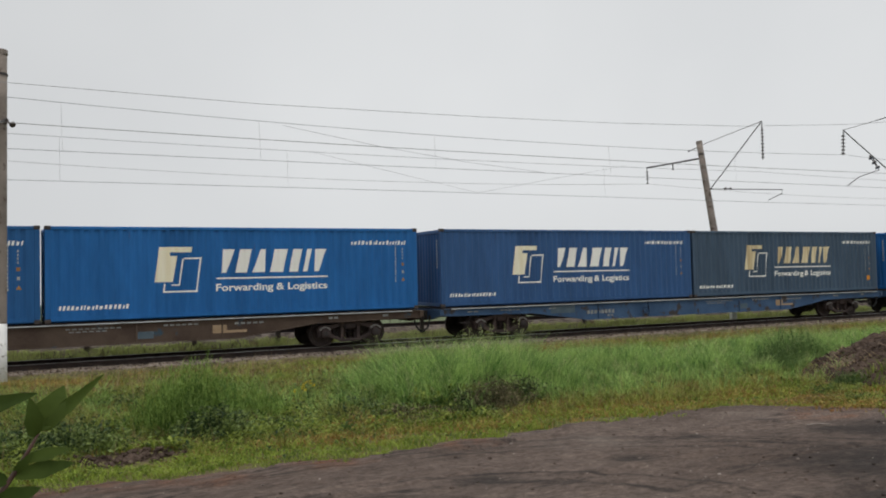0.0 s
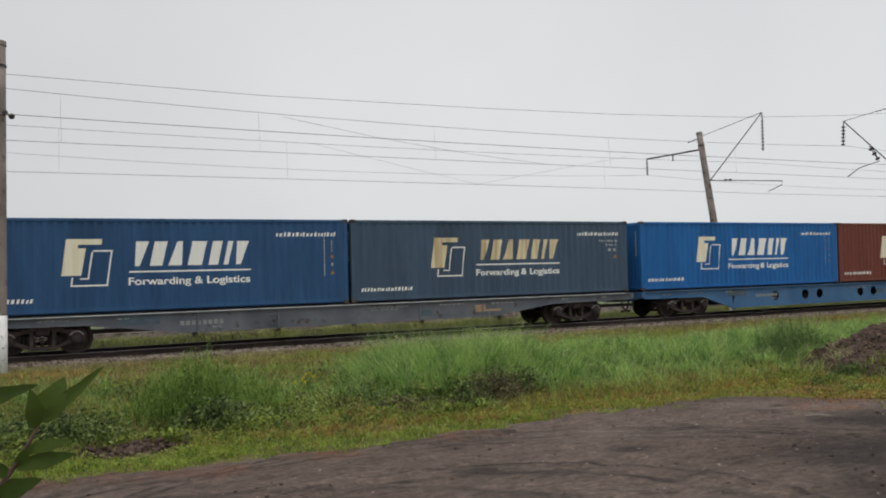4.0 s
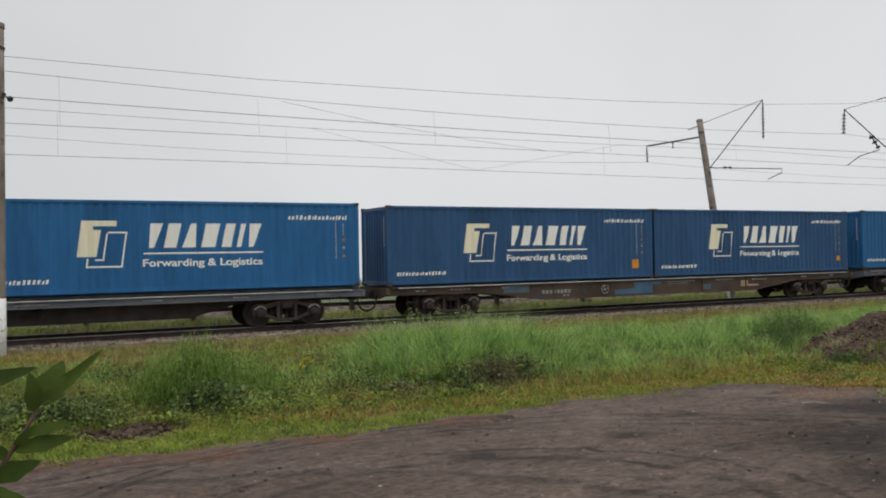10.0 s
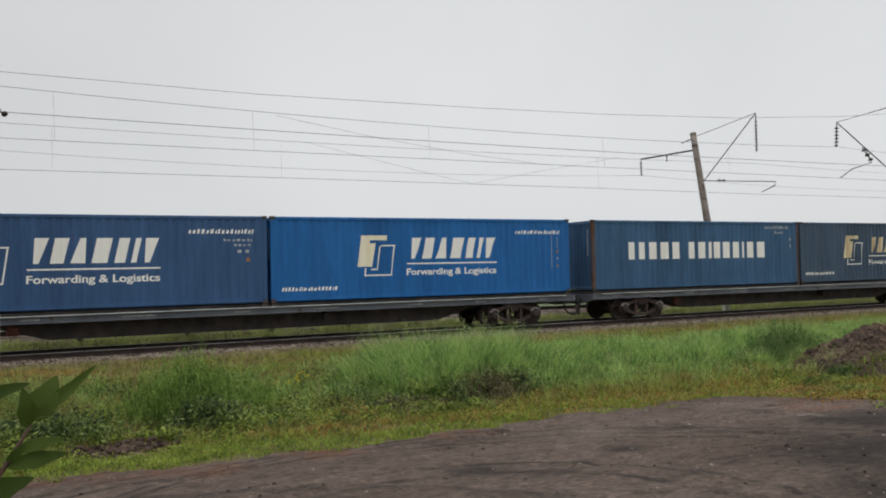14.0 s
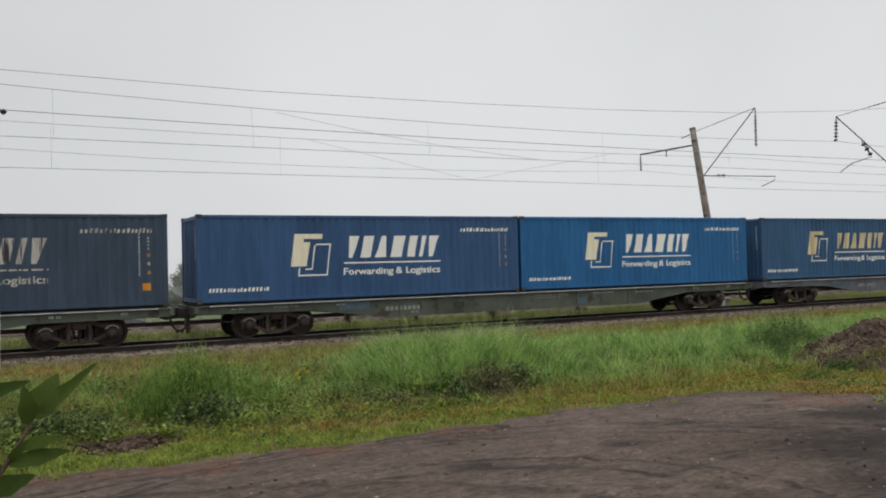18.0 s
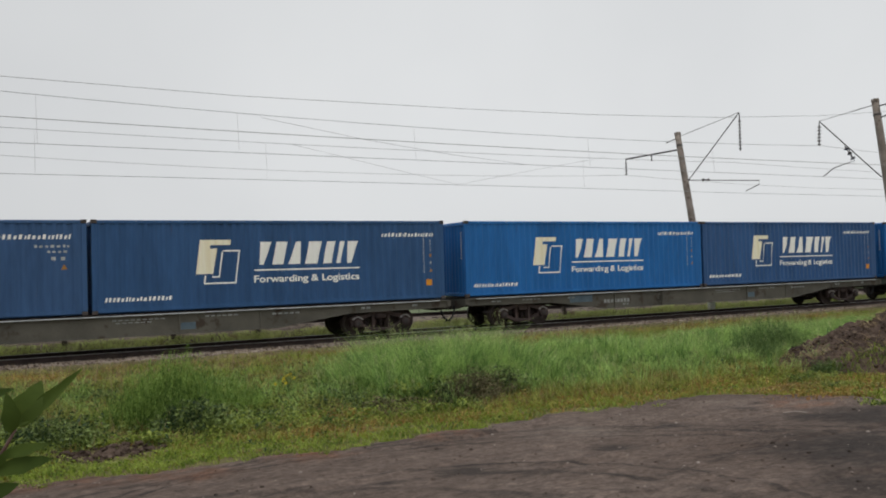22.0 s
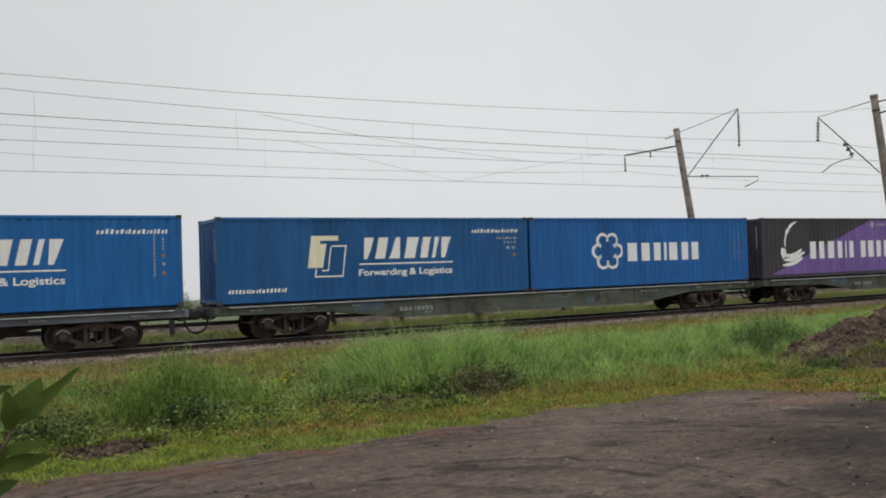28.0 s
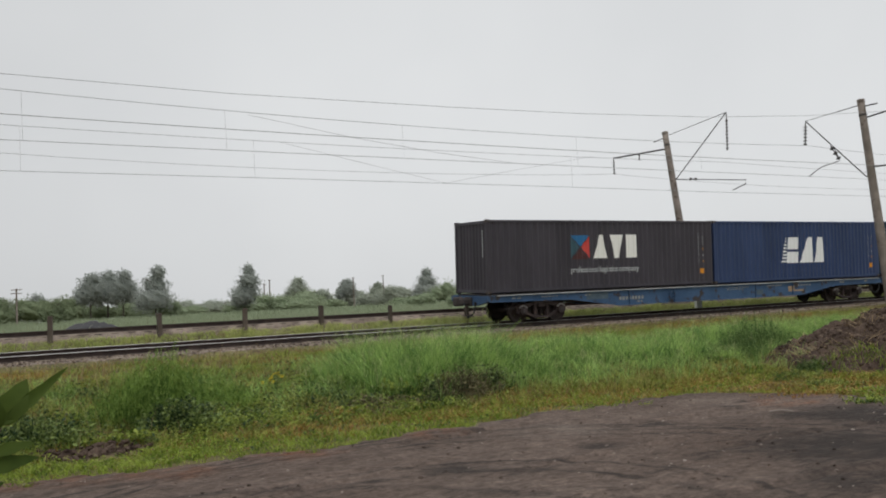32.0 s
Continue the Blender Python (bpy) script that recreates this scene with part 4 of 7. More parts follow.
BAL_NAME = plates("logo_name", [rect(4.95, 5.78, 0.86, 1.40, 0.10), rect(5.06, 5.84, 1.52, 2.11, 0.06), [(5.92, 0.86), (6.90, 0.86), (6.86, 2.11), (6.56, 2.11)], [(7.02, 0.86), (7.74, 0.86), (7.66, 2.11), (7.32, 2.11)]]
                  + [rect(4.56 + 0.05 * i, 4.96, 0.90 + 0.16 * i, 0.98 + 0.16 * i, 0.02) for i in range(8)])


def container(design, colour, tone, extras, label):
    """One forty-foot box, its origin at the centre of its underside."""
    box = tagged(empty("shipping_container"), label, "shipping container", "boxes on the train")
    body = PAINT[colour]
    for name, mesh in BOX_PARTS:
        p = part(name, mesh, body, box)
        if colour in ("lloyd", "mauve") and name == "corner_post":
            p.material_slots[0].material = M_RUSTPOST
        if design == "profit" and name == "corner_post" and mesh.vertices[0].co.x > 0:
            p.material_slots[0].material = PAINT["purple"]
    for name, mesh in DOOR:
        part(name, mesh, M_STEEL if name == "lock_rod" else body, box)
    for mesh in CASTINGS:
        part("corner_casting", mesh, M_CASTING, box)
    part("end_number", END_MARK, M_STENCIL, box)["kind"] = "stuff"
    pale = {"cream": M_CREAM, "gold": M_GOLD, "faded": M_FADED, "white": M_WHITE}[tone]
    second = M_CREAM if tone == "gold" else pale
    if design == "transit":
        part("logo_hook", T_HOOK, M_GOLD if tone == "gold" else M_HOOK, box)
        for name, mesh in (("logo_frame", T_FRAME), ("logo_underline", T_LINE), ("motto", T_MOTTO), ("web_line", T_SITE_LOW), ("web_line", T_SITE_TOP)):
            p = part(name, mesh, second, box)
            if name == "web_line":
                p["kind"] = "stuff"
        for mesh in T_NAME:
            part("logo_block", mesh, pale, box)
    if design in ("transit", "panda", "culines", "atk", "bal", "profit"):
        if "short" in extras:
            part("number_lines", MARK_SHORT, M_STENCIL, box)["kind"] = "stuff"
            part("warning_sign", MARK_TRI, M_SIGN, box)
        else:
            part("number_column", MARK_COLUMN, M_STENCIL, box)["kind"] = "stuff"
            part("warning_signs", MARK_SIGNS, M_SIGN, box)
            part("small_sign", MARK_WHITE, M_STENCIL, box)
    for key, mesh, m in (("orange", PLATE_SMALL, M_ORANGE), ("big_orange", PLATE_BIG, M_ORANGE), ("blue_sign", BLUE_SIGN, M_LOGO_BLUE)):
        if key in extras:
            part(mesh.name.split(".")[0], mesh, m, box)
    extra = {"panda": ((PANDA_EYES, M_WHITE), (PANDA_NAME, M_WHITE), (PANDA_SUB, M_STENCIL)),
             "lloyd": ((LLOYD_NAME, M_CREAM), (LLOYD_NO, M_STENCIL)),
             "nyk": ((NYK_WING, M_WHITE), (NYK_NAME, M_WHITE), (NYK_SMALL, M_STENCIL), (NYK_PATCH, M_GREYPATCH)),
             "profit": ((PROFIT_FIELD, PAINT["purple"]), (PROFIT_SIGN, M_WHITE), (PROFIT_NAME, M_WHITE), (PROFIT_SITE, M_STENCIL)),
             "culines": ((CU_FLOWER, M_WHITE), (CU_NAME, M_WHITE)),
             "atk": ((ATK_BLUE, M_LOGO_BLUE), (ATK_TEAL, M_LOGO_TEAL), (ATK_RED, M_LOGO_RED), (ATK_MAROON, M_LOGO_MAROON), (ATK_NAME, M_CREAM), (ATK_MOTTO, M_STENCIL)),
             "bal": ((BAL_NAME, M_WHITE),)}.get(design, ())
    for mesh, m in [(q, m) for mesh, m in extra for q in (mesh if isinstance(mesh, list) else [mesh])]:
        p = part(mesh.name.split(".")[0], mesh, m, box)
        if p.name.split(".")[0] in ("web_line", "number_lines", "owner_lines", "logo_subline"):
            p["kind"] = "stuff"
        if design == "profit" and mesh is not PROFIT_FIELD:
            p.location.y = -0.004
    return box


# -- flat wagons; origin on the rail top under the wagon's middle --
DECK = 1.166
BELLY = [(-12.25, 1.13), (12.25, 1.13), (12.25, 0.90), (8.35, 0.86), (5.75, 0.50), (-5.75, 0.50), (-8.35, 0.86), (-12.25, 0.90)]
SLIM = [(-12.25, 1.13), (12.25, 1.13), (12.25, 0.93), (-12.25, 0.93)]
DEEP = [(-12.25, 1.13), (12.25, 1.13), (12.25, 0.86), (9.0, 0.84), (7.2, 0.30), (-7.2, 0.30), (-9.0, 0.84), (-12.25, 0.86)]
CORE = [(-12.3, 1.05), (12.3, 1.05), (12.3, 0.80), (8.0, 0.74), (6.6, 0.36), (-6.6, 0.36), (-8.0, 0.74), (-12.3, 0.80)]
CORE_HIGH = [(-12.3, 1.05), (12.3, 1.05), (12.3, 0.82), (8.3, 0.78), (5.7, 0.53), (-5.7, 0.53), (-8.3, 0.78), (-12.3, 0.82)]
HOLES = (-4.51, -2.53, -1.54, 1.38, 2.36, 4.33)


def beam(outline, y, flange=0.07):
    """A side beam: a web with flanges along its edges."""
    s = Shape().prism(outline, "y", y - 0.012, y + 0.012)
    n = len(outline)
    for i in range(n):
        (x0, z0), (x1, z1) = outline[i], outline[(i + 1) % n]
        if abs(x1 - x0) > 0.5:
            t = 0.014
            s.prism([(x0, z0 - t), (x1, z1 - t), (x1, z1 + t), (x0, z0 + t)], "y", y - flange, y + flange)
    return s


def beam_with_holes(y):
    """The deep beam with round openings through its web."""
    cells = [-7.2, -3.5, -2.03, -0.1, 1.87, 3.3, 7.2]
    s = Shape()
    z0, z1 = 0.30, 1.13
    s.prism([(-12.25, 1.13), (-7.2, 1.13), (-7.2, 0.30), (-9.0, 0.84), (-12.25, 0.86)], "y", y - 0.012, y + 0.012)
    s.prism([(7.2, 1.13), (12.25, 1.13), (12.25, 0.86), (9.0, 0.84), (7.2, 0.30)], "y", y - 0.012, y + 0.012)
    for i, cx in enumerate(HOLES):
        a, b, cz, r, n = cells[i], cells[i + 1], 0.74, 0.225, 20
        for yy in (y - 0.012, y + 0.012):
            inner, outer = [], []
            for k in range(n):
                t = 2 * math.pi * (k + 0.5) / n
                u, w = math.cos(t), math.sin(t)
                inner.append((cx + r * u, yy, cz + r * w))
                kx = ((b - cx) if u > 0 else (cx - a)) / max(abs(u), 1e-6)
                kz = ((z1 - cz) if w > 0 else (cz - z0)) / max(abs(w), 1e-6)
                kk = min(kx, kz)
                outer.append((cx + kk * u, yy, cz + kk * w))
            faces = [(k, (k + 1) % n, n + (k + 1) % n, n + k) for k in range(n)]
            s.add(inner + outer, faces)
            for sx_, sz_ in ((1, 1), (1, -1), (-1, 1), (-1, -1)):
                corner = ((b if sx_ > 0 else a), yy, (z1 if sz_ > 0 else z0))
                near = [k for k in range(n) if (math.cos(2 * math.pi * (k + 0.5) / n) > 0) == (sx_ > 0) and (math.sin(2 * math.pi * (k + 0.5) / n) > 0) == (sz_ > 0)]
                pts = [outer[k] for k in near]
                on_side = [p for p in pts if abs(p[0] - corner[0]) < 1e-6]
                on_top = [p for p in pts if abs(p[2] - corner[2]) < 1e-6]
                if on_side and on_top:
                    p1 = max(on_side, key=lambda p: p[2] * sz_)
                    p2 = max(on_top, key=lambda p: p[0] * sx_)
                    s.add([p1, corner, p2], [(0, 1, 2)])
        rim = [(cx + r * math.cos(2 * math.pi * (k + 0.5) / n), cz + r * math.sin(2 * math.pi * (k + 0.5) / n)) for k in range(n)]
        verts = [(u, y - 0.012, w) for u, w in rim] + [(u, y + 0.012, w) for u, w in rim]
        s.add(verts, [(k, (k + 1) % n, n + (k + 1) % n, n + k) for k in range(n)])
    for i in range(len(DEEP)):
        (x0, w0), (x1, w1) = DEEP[i], DEEP[(i + 1) % len(DEEP)]
        if abs(x1 - x0) > 0.5:
            s.prism([(x0, w0 - 0.014), (x1, w1 - 0.014), (x1, w1 + 0.014), (x0, w0 + 0.014)], "y", y - 0.06, y + 0.06)
    return s.mesh("side_beam")


SIDE = 1.30
WAGON_BEAMS = {
    "belly": [beam(BELLY, y).mesh("side_beam") for y in (-SIDE, SIDE)],
    "slim": [beam(SLIM, y, 0.05).mesh("side_beam") for y in (-SIDE, SIDE)],
    "holes": [beam_with_holes(-SIDE), beam_with_holes(SIDE)],
}
WAGON_CORE = {k: Shape().prism(o, "y", -0.45, 0.45).mesh("centre_sill") for k, o in (("slim", CORE), ("belly", CORE_HIGH), ("holes", CORE_HIGH))}
CROSS = Shape()
for i in range(25):
    CROSS.box(-12 + i - 0.05, -12 + i + 0.05, -1.28, 1.28, 0.96, 1.10)
CROSS.box(-12.2, 12.2, -1.2, -0.9, 1.10, 1.14).box(-12.2, 12.2, 0.9, 1.2, 1.10, 1.14)
CROSS = CROSS.mesh("deck_frame")
END_BEAM = Shape().prism([(-1.36, 1.13), (1.36, 1.13), (1.36, 0.92), (0.5, 0.74), (-0.5, 0.74), (-1.36, 0.92)], "x", -0.07, 0.07).mesh("end_beam")
COUPLER = Shape().box(0.0, 0.42, -0.10, 0.10, 0.80, 1.0, 0.02).box(0.36, 0.70, -0.22, 0.16, 0.74, 1.10, 0.05).box(0.42, 0.62, 0.12, 0.26, 0.80, 1.04, 0.04).box(0.02, 0.12, -0.28, 0.28, 0.72, 1.08, 0.02).mesh("coupler")
HOSE = Shape().tube([(0.10, -0.52, 0.80), (0.12, -0.54, 0.68), (0.17, -0.55, 0.52), (0.26, -0.55, 0.41), (0.38, -0.55, 0.355), (0.497, -0.55, 0.34)], 0.036, 8).box(0.0, 0.13, -0.57, -0.47, 0.76, 0.90, 0.01).box(0.44, 0.498, -0.60, -0.50, 0.30, 0.39, 0.008).mesh("brake_hose", True)
STEP = Shape().tube([(-0.2, 0, 0.92), (-0.2, 0, 0.62), (0.2, 0, 0.62), (0.2, 0, 0.92)], 0.014, 6).box(-0.2, 0.2, -0.05, 0.05, 0.605, 0.625).mesh("step_iron")
LOCK = Shape().box(-0.11, 0.11, -0.07, 0.05, 1.0, 1.15, 0.015).box(-0.045, 0.045, -0.045, 0.045, 1.15, DECK + 0.028, 0.004).mesh("container_lock")
RESERVOIR = Shape().disc([(-0.45, 0.05), (-0.40, 0.15), (0.40, 0.15), (0.45, 0.05)], 0, 0, 0.62, 16).box(-0.05, 0.05, -0.3, 0.3, 0.72, 0.95).mesh("air_reservoir")
BRAKE_BOX = Shape().box(-0.14, 0.14, -0.02, 0.16, 0.68, 0.92, 0.02).box(-0.03, 0.03, 0.1, 0.3, 0.77, 0.83).mesh("brake_box")
HANDWHEEL = Shape().tube([(0.17 * math.cos(i * 0.3927), -0.05, 0.80 + 0.17 * math.sin(i * 0.3927)) for i in range(17)], 0.016, 6, False)
for i in range(4):
    HANDWHEEL.tube([(0, -0.05, 0.80), (0.17 * math.cos(i * 1.5708 + 0.3), -0.05, 0.80 + 0.17 * math.sin(i * 1.5708 + 0.3))], 0.012, 5)
HANDWHEEL = HANDWHEEL.tube([(0, -0.06, 0.80), (0, 0.03, 0.80)], 0.03, 8).mesh("handwheel")
RIB = Shape().box(-0.02, 0.02, -SIDE - 0.05, -SIDE - 0.01, 0.52, 1.12).mesh("rib")
SIDE_FRAME = Shape().prism([(-1.20, 0.64), (-1.08, 0.74), (-0.60, 0.77), (-0.30, 0.88), (0.30, 0.88), (0.60, 0.77), (1.08, 0.74), (1.20, 0.64), (1.20, 0.56), (0.64, 0.63), (0.30, 0.73), (-0.30, 0.73), (-0.64, 0.63), (-1.20, 0.56)], "y", -0.10, 0.10)
for s in (-1, 1):
    SIDE_FRAME.box(s * 0.30 - 0.055, s * 0.30 + 0.055, -0.09, 0.09, 0.18, 0.76, 0.01)
    SIDE_FRAME.prism([(s * 0.34, 0.18), (s * 0.34, 0.29), (s * 0.72, 0.46), (s * 0.80, 0.44), (s * 0.78, 0.34), (s * 0.62, 0.30)][::s], "y", -0.085, 0.085)
    SIDE_FRAME.prism([(s * 0.70, 0.34), (s * 0.70, 0.66), (s * 0.775, 0.66), (s * 0.775, 0.34)][::s], "y", -0.09, 0.09)
    SIDE_FRAME.prism([(s * 1.075, 0.36), (s * 1.075, 0.62), (s * 1.19, 0.62), (s * 1.16, 0.36)][::s], "y", -0.09, 0.09)
SIDE_FRAME = SIDE_FRAME.box(-0.36, 0.36, -0.10, 0.10, 0.17, 0.27, 0.015).mesh("side_frame")
AXLE_BOX = Shape().disc([(-0.20, 0.09), (-0.18, 0.15), (-0.02, 0.165), (0.06, 0.165)], 0, 0, 0.475, 16).box(-0.19, 0.19, -0.08, 0.06, 0.52, 0.66, 0.02).mesh("axle_box")
BOX_CAP = Shape().disc([(-0.225, 0.06), (-0.215, 0.085), (-0.205, 0.085)], 0, 0, 0.475, 14).mesh("box_cap")
CROWN = Shape()
for i in range(5):
    a0, a1 = 0.55 + i * 0.408, 0.55 + (i + 1) * 0.408
    CROWN.prism([(0.195 * math.cos(a0), 0.475 + 0.195 * math.sin(a0)), (0.240 * math.cos(a0), 0.475 + 0.240 * math.sin(a0)), (0.240 * math.cos(a1), 0.475 + 0.240 * math.sin(a1)), (0.195 * math.cos(a1), 0.475 + 0.195 * math.sin(a1))], "y", -0.17, -0.10)
CROWN = CROWN.mesh("box_saddle")
SPRINGS = Shape()
for x in (-0.2, 0.0, 0.2):
    SPRINGS.tube([(x + 0.055 * math.cos(a * 0.9), 0.055 * math.sin(a * 0.9), 0.26 + a * 0.0105) for a in range(0, 30)], 0.016, 5)
SPRINGS = SPRINGS.mesh("spring_nest", True)
BOLSTER = Shape().box(-0.20, 0.20, -1.15, 1.15, 0.60, 0.82, 0.03).mesh("bolster")
TRIANGEL = Shape().tube([(0, -0.8, 0.42), (0, 0.8, 0.42)], 0.03, 6).box(-0.06, 0.06, -0.86, -0.70, 0.28, 0.60, 0.01).box(-0.06, 0.06, 0.70, 0.86, 0.28, 0.60, 0.01).mesh("brake_beam")


def wheel_profile(s):
    return [(s * -0.065, 0.05), (s * -0.065, 0.12), (s * -0.03, 0.15), (s * -0.02, 0.36), (s * -0.065, 0.40), (s * -0.065, 0.468), (s * 0.045, 0.476), (s * 0.055, 0.50), (s * 0.068, 0.495), (s * 0.068, 0.40), (s * 0.02, 0.36), (s * 0.03, 0.14), (s * 0.065, 0.12), (s * 0.065, 0.05)]


WHEELSET = Shape().tube([(0, -1.05, 0), (0, 1.05, 0)], 0.075, 10)
for s in (-1, 1):
    WHEELSET.disc([(q[0] * -1, q[1]) for q in wheel_profile(s)] if s < 0 else [(-q[0], q[1]) for q in wheel_profile(1)], s * 0.79, 0, 0, 24)
WHEELSET = WHEELSET.mesh("wheelset")

STENCILS = Shape()
for x0, x1, z0, z1 in ((-5.75, -4.35, 0.72, 0.86), (-4.75, -4.40, 0.60, 0.66), (-9.8, -8.9, 1.00, 1.04), (-7.6, -7.2, 0.98, 1.03), (0.6, 2.2, 0.98, 1.02), (0.7, 1.8, 0.90, 0.93), (3.4, 4.5, 0.98, 1.03), (5.6, 6.6, 0.94, 1.00), (8.8, 9.2, 0.97, 1.05), (10.8, 11.1, 0.98, 1.06), (-11.2, -10.7, 0.98, 1.03)):
    k = max(1, int((x1 - x0) / 0.17))
    for i in range(k):
        w = (x1 - x0) / k
        STENCILS.box(x0 + i * w, x0 + i * w + w * 0.7, -SIDE - 0.018, -SIDE - 0.0125, z0, z1)
STENCILS = STENCILS.mesh("stencil_bars")
STENCILS_SLIM = Shape()
for x0, x1 in ((-11.3, -10.8), (-9.9, -8.9), (-7.4, -6.9), (-4.6, -3.6), (-1.2, -0.7), (1.5, 2.4), (5.0, 5.6), (7.8, 8.3), (10.6, 11.1)):
    STENCILS_SLIM.box(x0, x1, -SIDE - 0.018, -SIDE - 0.0125, 1.0, 1.05)
STENCILS_SLIM = STENCILS_SLIM.mesh("stencil_bars")
PATCHES = [Shape().box(-7.5, -6.35, -SIDE - 0.016, -SIDE - 0.012, 0.80, 1.08).mesh("repaint_patch"), Shape().box(2.6, 3.1, -SIDE - 0.016, -SIDE - 0.012, 0.62, 0.84).mesh("repaint_patch")]
BLUE_PATCH = Shape().prism([(-2.2, 0.56), (-0.2, 0.56), (-0.2, 0.92), (0.3, 0.92), (0.3, 1.05), (-1.2, 1.05), (-1.2, 0.80), (-2.2, 0.74)], "y", -SIDE - 0.0155, -SIDE - 0.012).mesh("repaint_patch")
TAN = Shape().box(4.9, 5.35, -SIDE - 0.016, -SIDE - 0.012, 0.68, 0.94).box(5.35, 6.0, -SIDE - 0.016, -SIDE - 0.012, 0.68, 0.76).mesh("tan_label")
# slabs added to close the see-through slit under the boxes, so it looks dark
SLIM_GAP_FILL = Shape().box(-12.2, 12.2, -1.12, 1.12, 1.141, DECK + 0.080, 0.01).mesh("deck")
LOW_GAP_FILL = Shape().box(-12.2, 12.2, -1.12, 1.12, 1.141, DECK + 0.020, 0.006).mesh("deck")
TALL_LOCK = Shape().box(-0.11, 0.11, -0.07, 0.05, 1.0, 1.24, 0.015).box(-0.045, 0.045, -0.045, 0.045, 1.24, DECK + 0.088, 0.004).mesh("container_lock")
WALKBOARD = Shape().box(-11.9, 11.9, -SIDE - 0.10, -SIDE - 0.02, 1.118, 1.150, 0.006).mesh("edge_strip")

wheelsets = []


def wagon(kind, colour, label, patched=False):
    w = tagged(empty("container_wagon"), label, "flat wagon", "wagons of the train")
    m = WAGON[colour]
    for mesh in WAGON_BEAMS[kind]:
        part("side_beam", mesh, m, w)
    part("centre_sill", WAGON_CORE[kind], M_DARK, w)
    part("deck_frame", CROSS, M_DARK, w)
    part("edge_strip", WALKBOARD, M_STENCIL if kind != "holes" else m, w, "pale scuffed deck edge")
    if kind == "belly":
        for x in (-5.2, -2.6, 2.6, 5.2):
            part("rib", RIB, m, w, m=pose(x, 0, 0))
    if kind == "slim":
        part("air_reservoir", RESERVOIR, M_DARK, w, m=pose(2.2, -0.35, 0.10))
        part("brake_box", BRAKE_BOX, M_REDRUST, w, m=pose(-7.6, -1.0, -0.11))
        part("handwheel", HANDWHEEL, M_REDRUST, w, m=pose(-7.6, -1.05, -0.11))
        # added dark slab that shuts out the sky below the boxes
        part("deck", SLIM_GAP_FILL, M_DARK, w)
    else:
        part("deck", LOW_GAP_FILL, M_DARK, w)
        part("air_reservoir", RESERVOIR, M_BOGIE, w, m=pose(1.4, 0.6, 0.1))
        if kind == "belly":
            part("handwheel", HANDWHEEL, M_SADDLE if colour == "rust" else m, w, m=pose(-2.75, -SIDE - 0.04, 0.0))
    for x, r in ((12.3, 0), (-12.3, 180)):
        part("end_beam", END_BEAM, m, w, m=pose(x, 0, 0))
        part("coupler", COUPLER, M_DARK, w, m=pose(x, 0, 0, 0, 0, r))
        hose = part("brake_hose", HOSE, M_RUBBER, w, m=pose(x, 0, 0))
        if r:
            hose.matrix_basis = Matrix.Translation((x, 0, 0)) @ Matrix.Diagonal((-1, 1, 1, 1))
        part("step_iron", STEP, M_DARK, w, m=pose(x - 1.0 * (1 if x > 0 else -1), -SIDE + 0.05, 0))
    for x in (-12.1, -0.17, 0.17, 12.1):
        for y in (-1.13, 1.13):
            part("container_lock", TALL_LOCK if kind == "slim" else LOCK, M_DARK, w, m=pose(x, y, 0))
    if kind == "slim":
        part("stencil", STENCILS_SLIM, M_WORN, w, "worn white stencil lines")["kind"] = "stuff"
    else:
        part("stencil", STENCILS, M_WORN, w, "worn white stencil lines")["kind"] = "stuff"
        for mesh in PATCHES:
            part("repaint_patch", mesh, M_PATCH, w)
        if patched:
            part("repaint_patch", BLUE_PATCH, M_BLUEPATCH, w, "dull blue repainted patch")
        if colour in ("blue", "rust", "grey_blue", "light_blue"):
            part("tan_label", TAN, M_TANPATCH, w)
    for cx in (-9.65, 9.65):
        b = part("bogie", BOLSTER, M_BOGIE, w, m=pose(cx, 0, 0))
        for y in (-1.03, 1.03):
            part("side_frame", SIDE_FRAME, M_BOGIE, b, m=pose(0, y, 0))
            part("spring_nest", SPRINGS, M_BOGIE, b, m=pose(0, y, 0))
            for x in (-0.925, 0.925):
                turn = pose(x, y, 0, 0, 0, 0 if y < 0 else 180)
                part("axle_box", AXLE_BOX, M_BOGIE, b, m=turn)
                part("box_saddle", CROWN, M_SADDLE, b, "pale worn saddle over the bearing", m=turn)
                part("box_cap", BOX_CAP, M_DARK, b, m=turn)
        for x in (-0.38, 0.38):
            part("brake_beam", TRIANGEL, M_DARK, b, m=pose(x, 0, 0))
        for x in (-0.925, 0.925):
            ws = part("wheelset", WHEELSET, M_WHEEL, w, m=pose(cx + x, 0, 0.475))
            wheelsets.append((ws, w, cx + x))
    return w


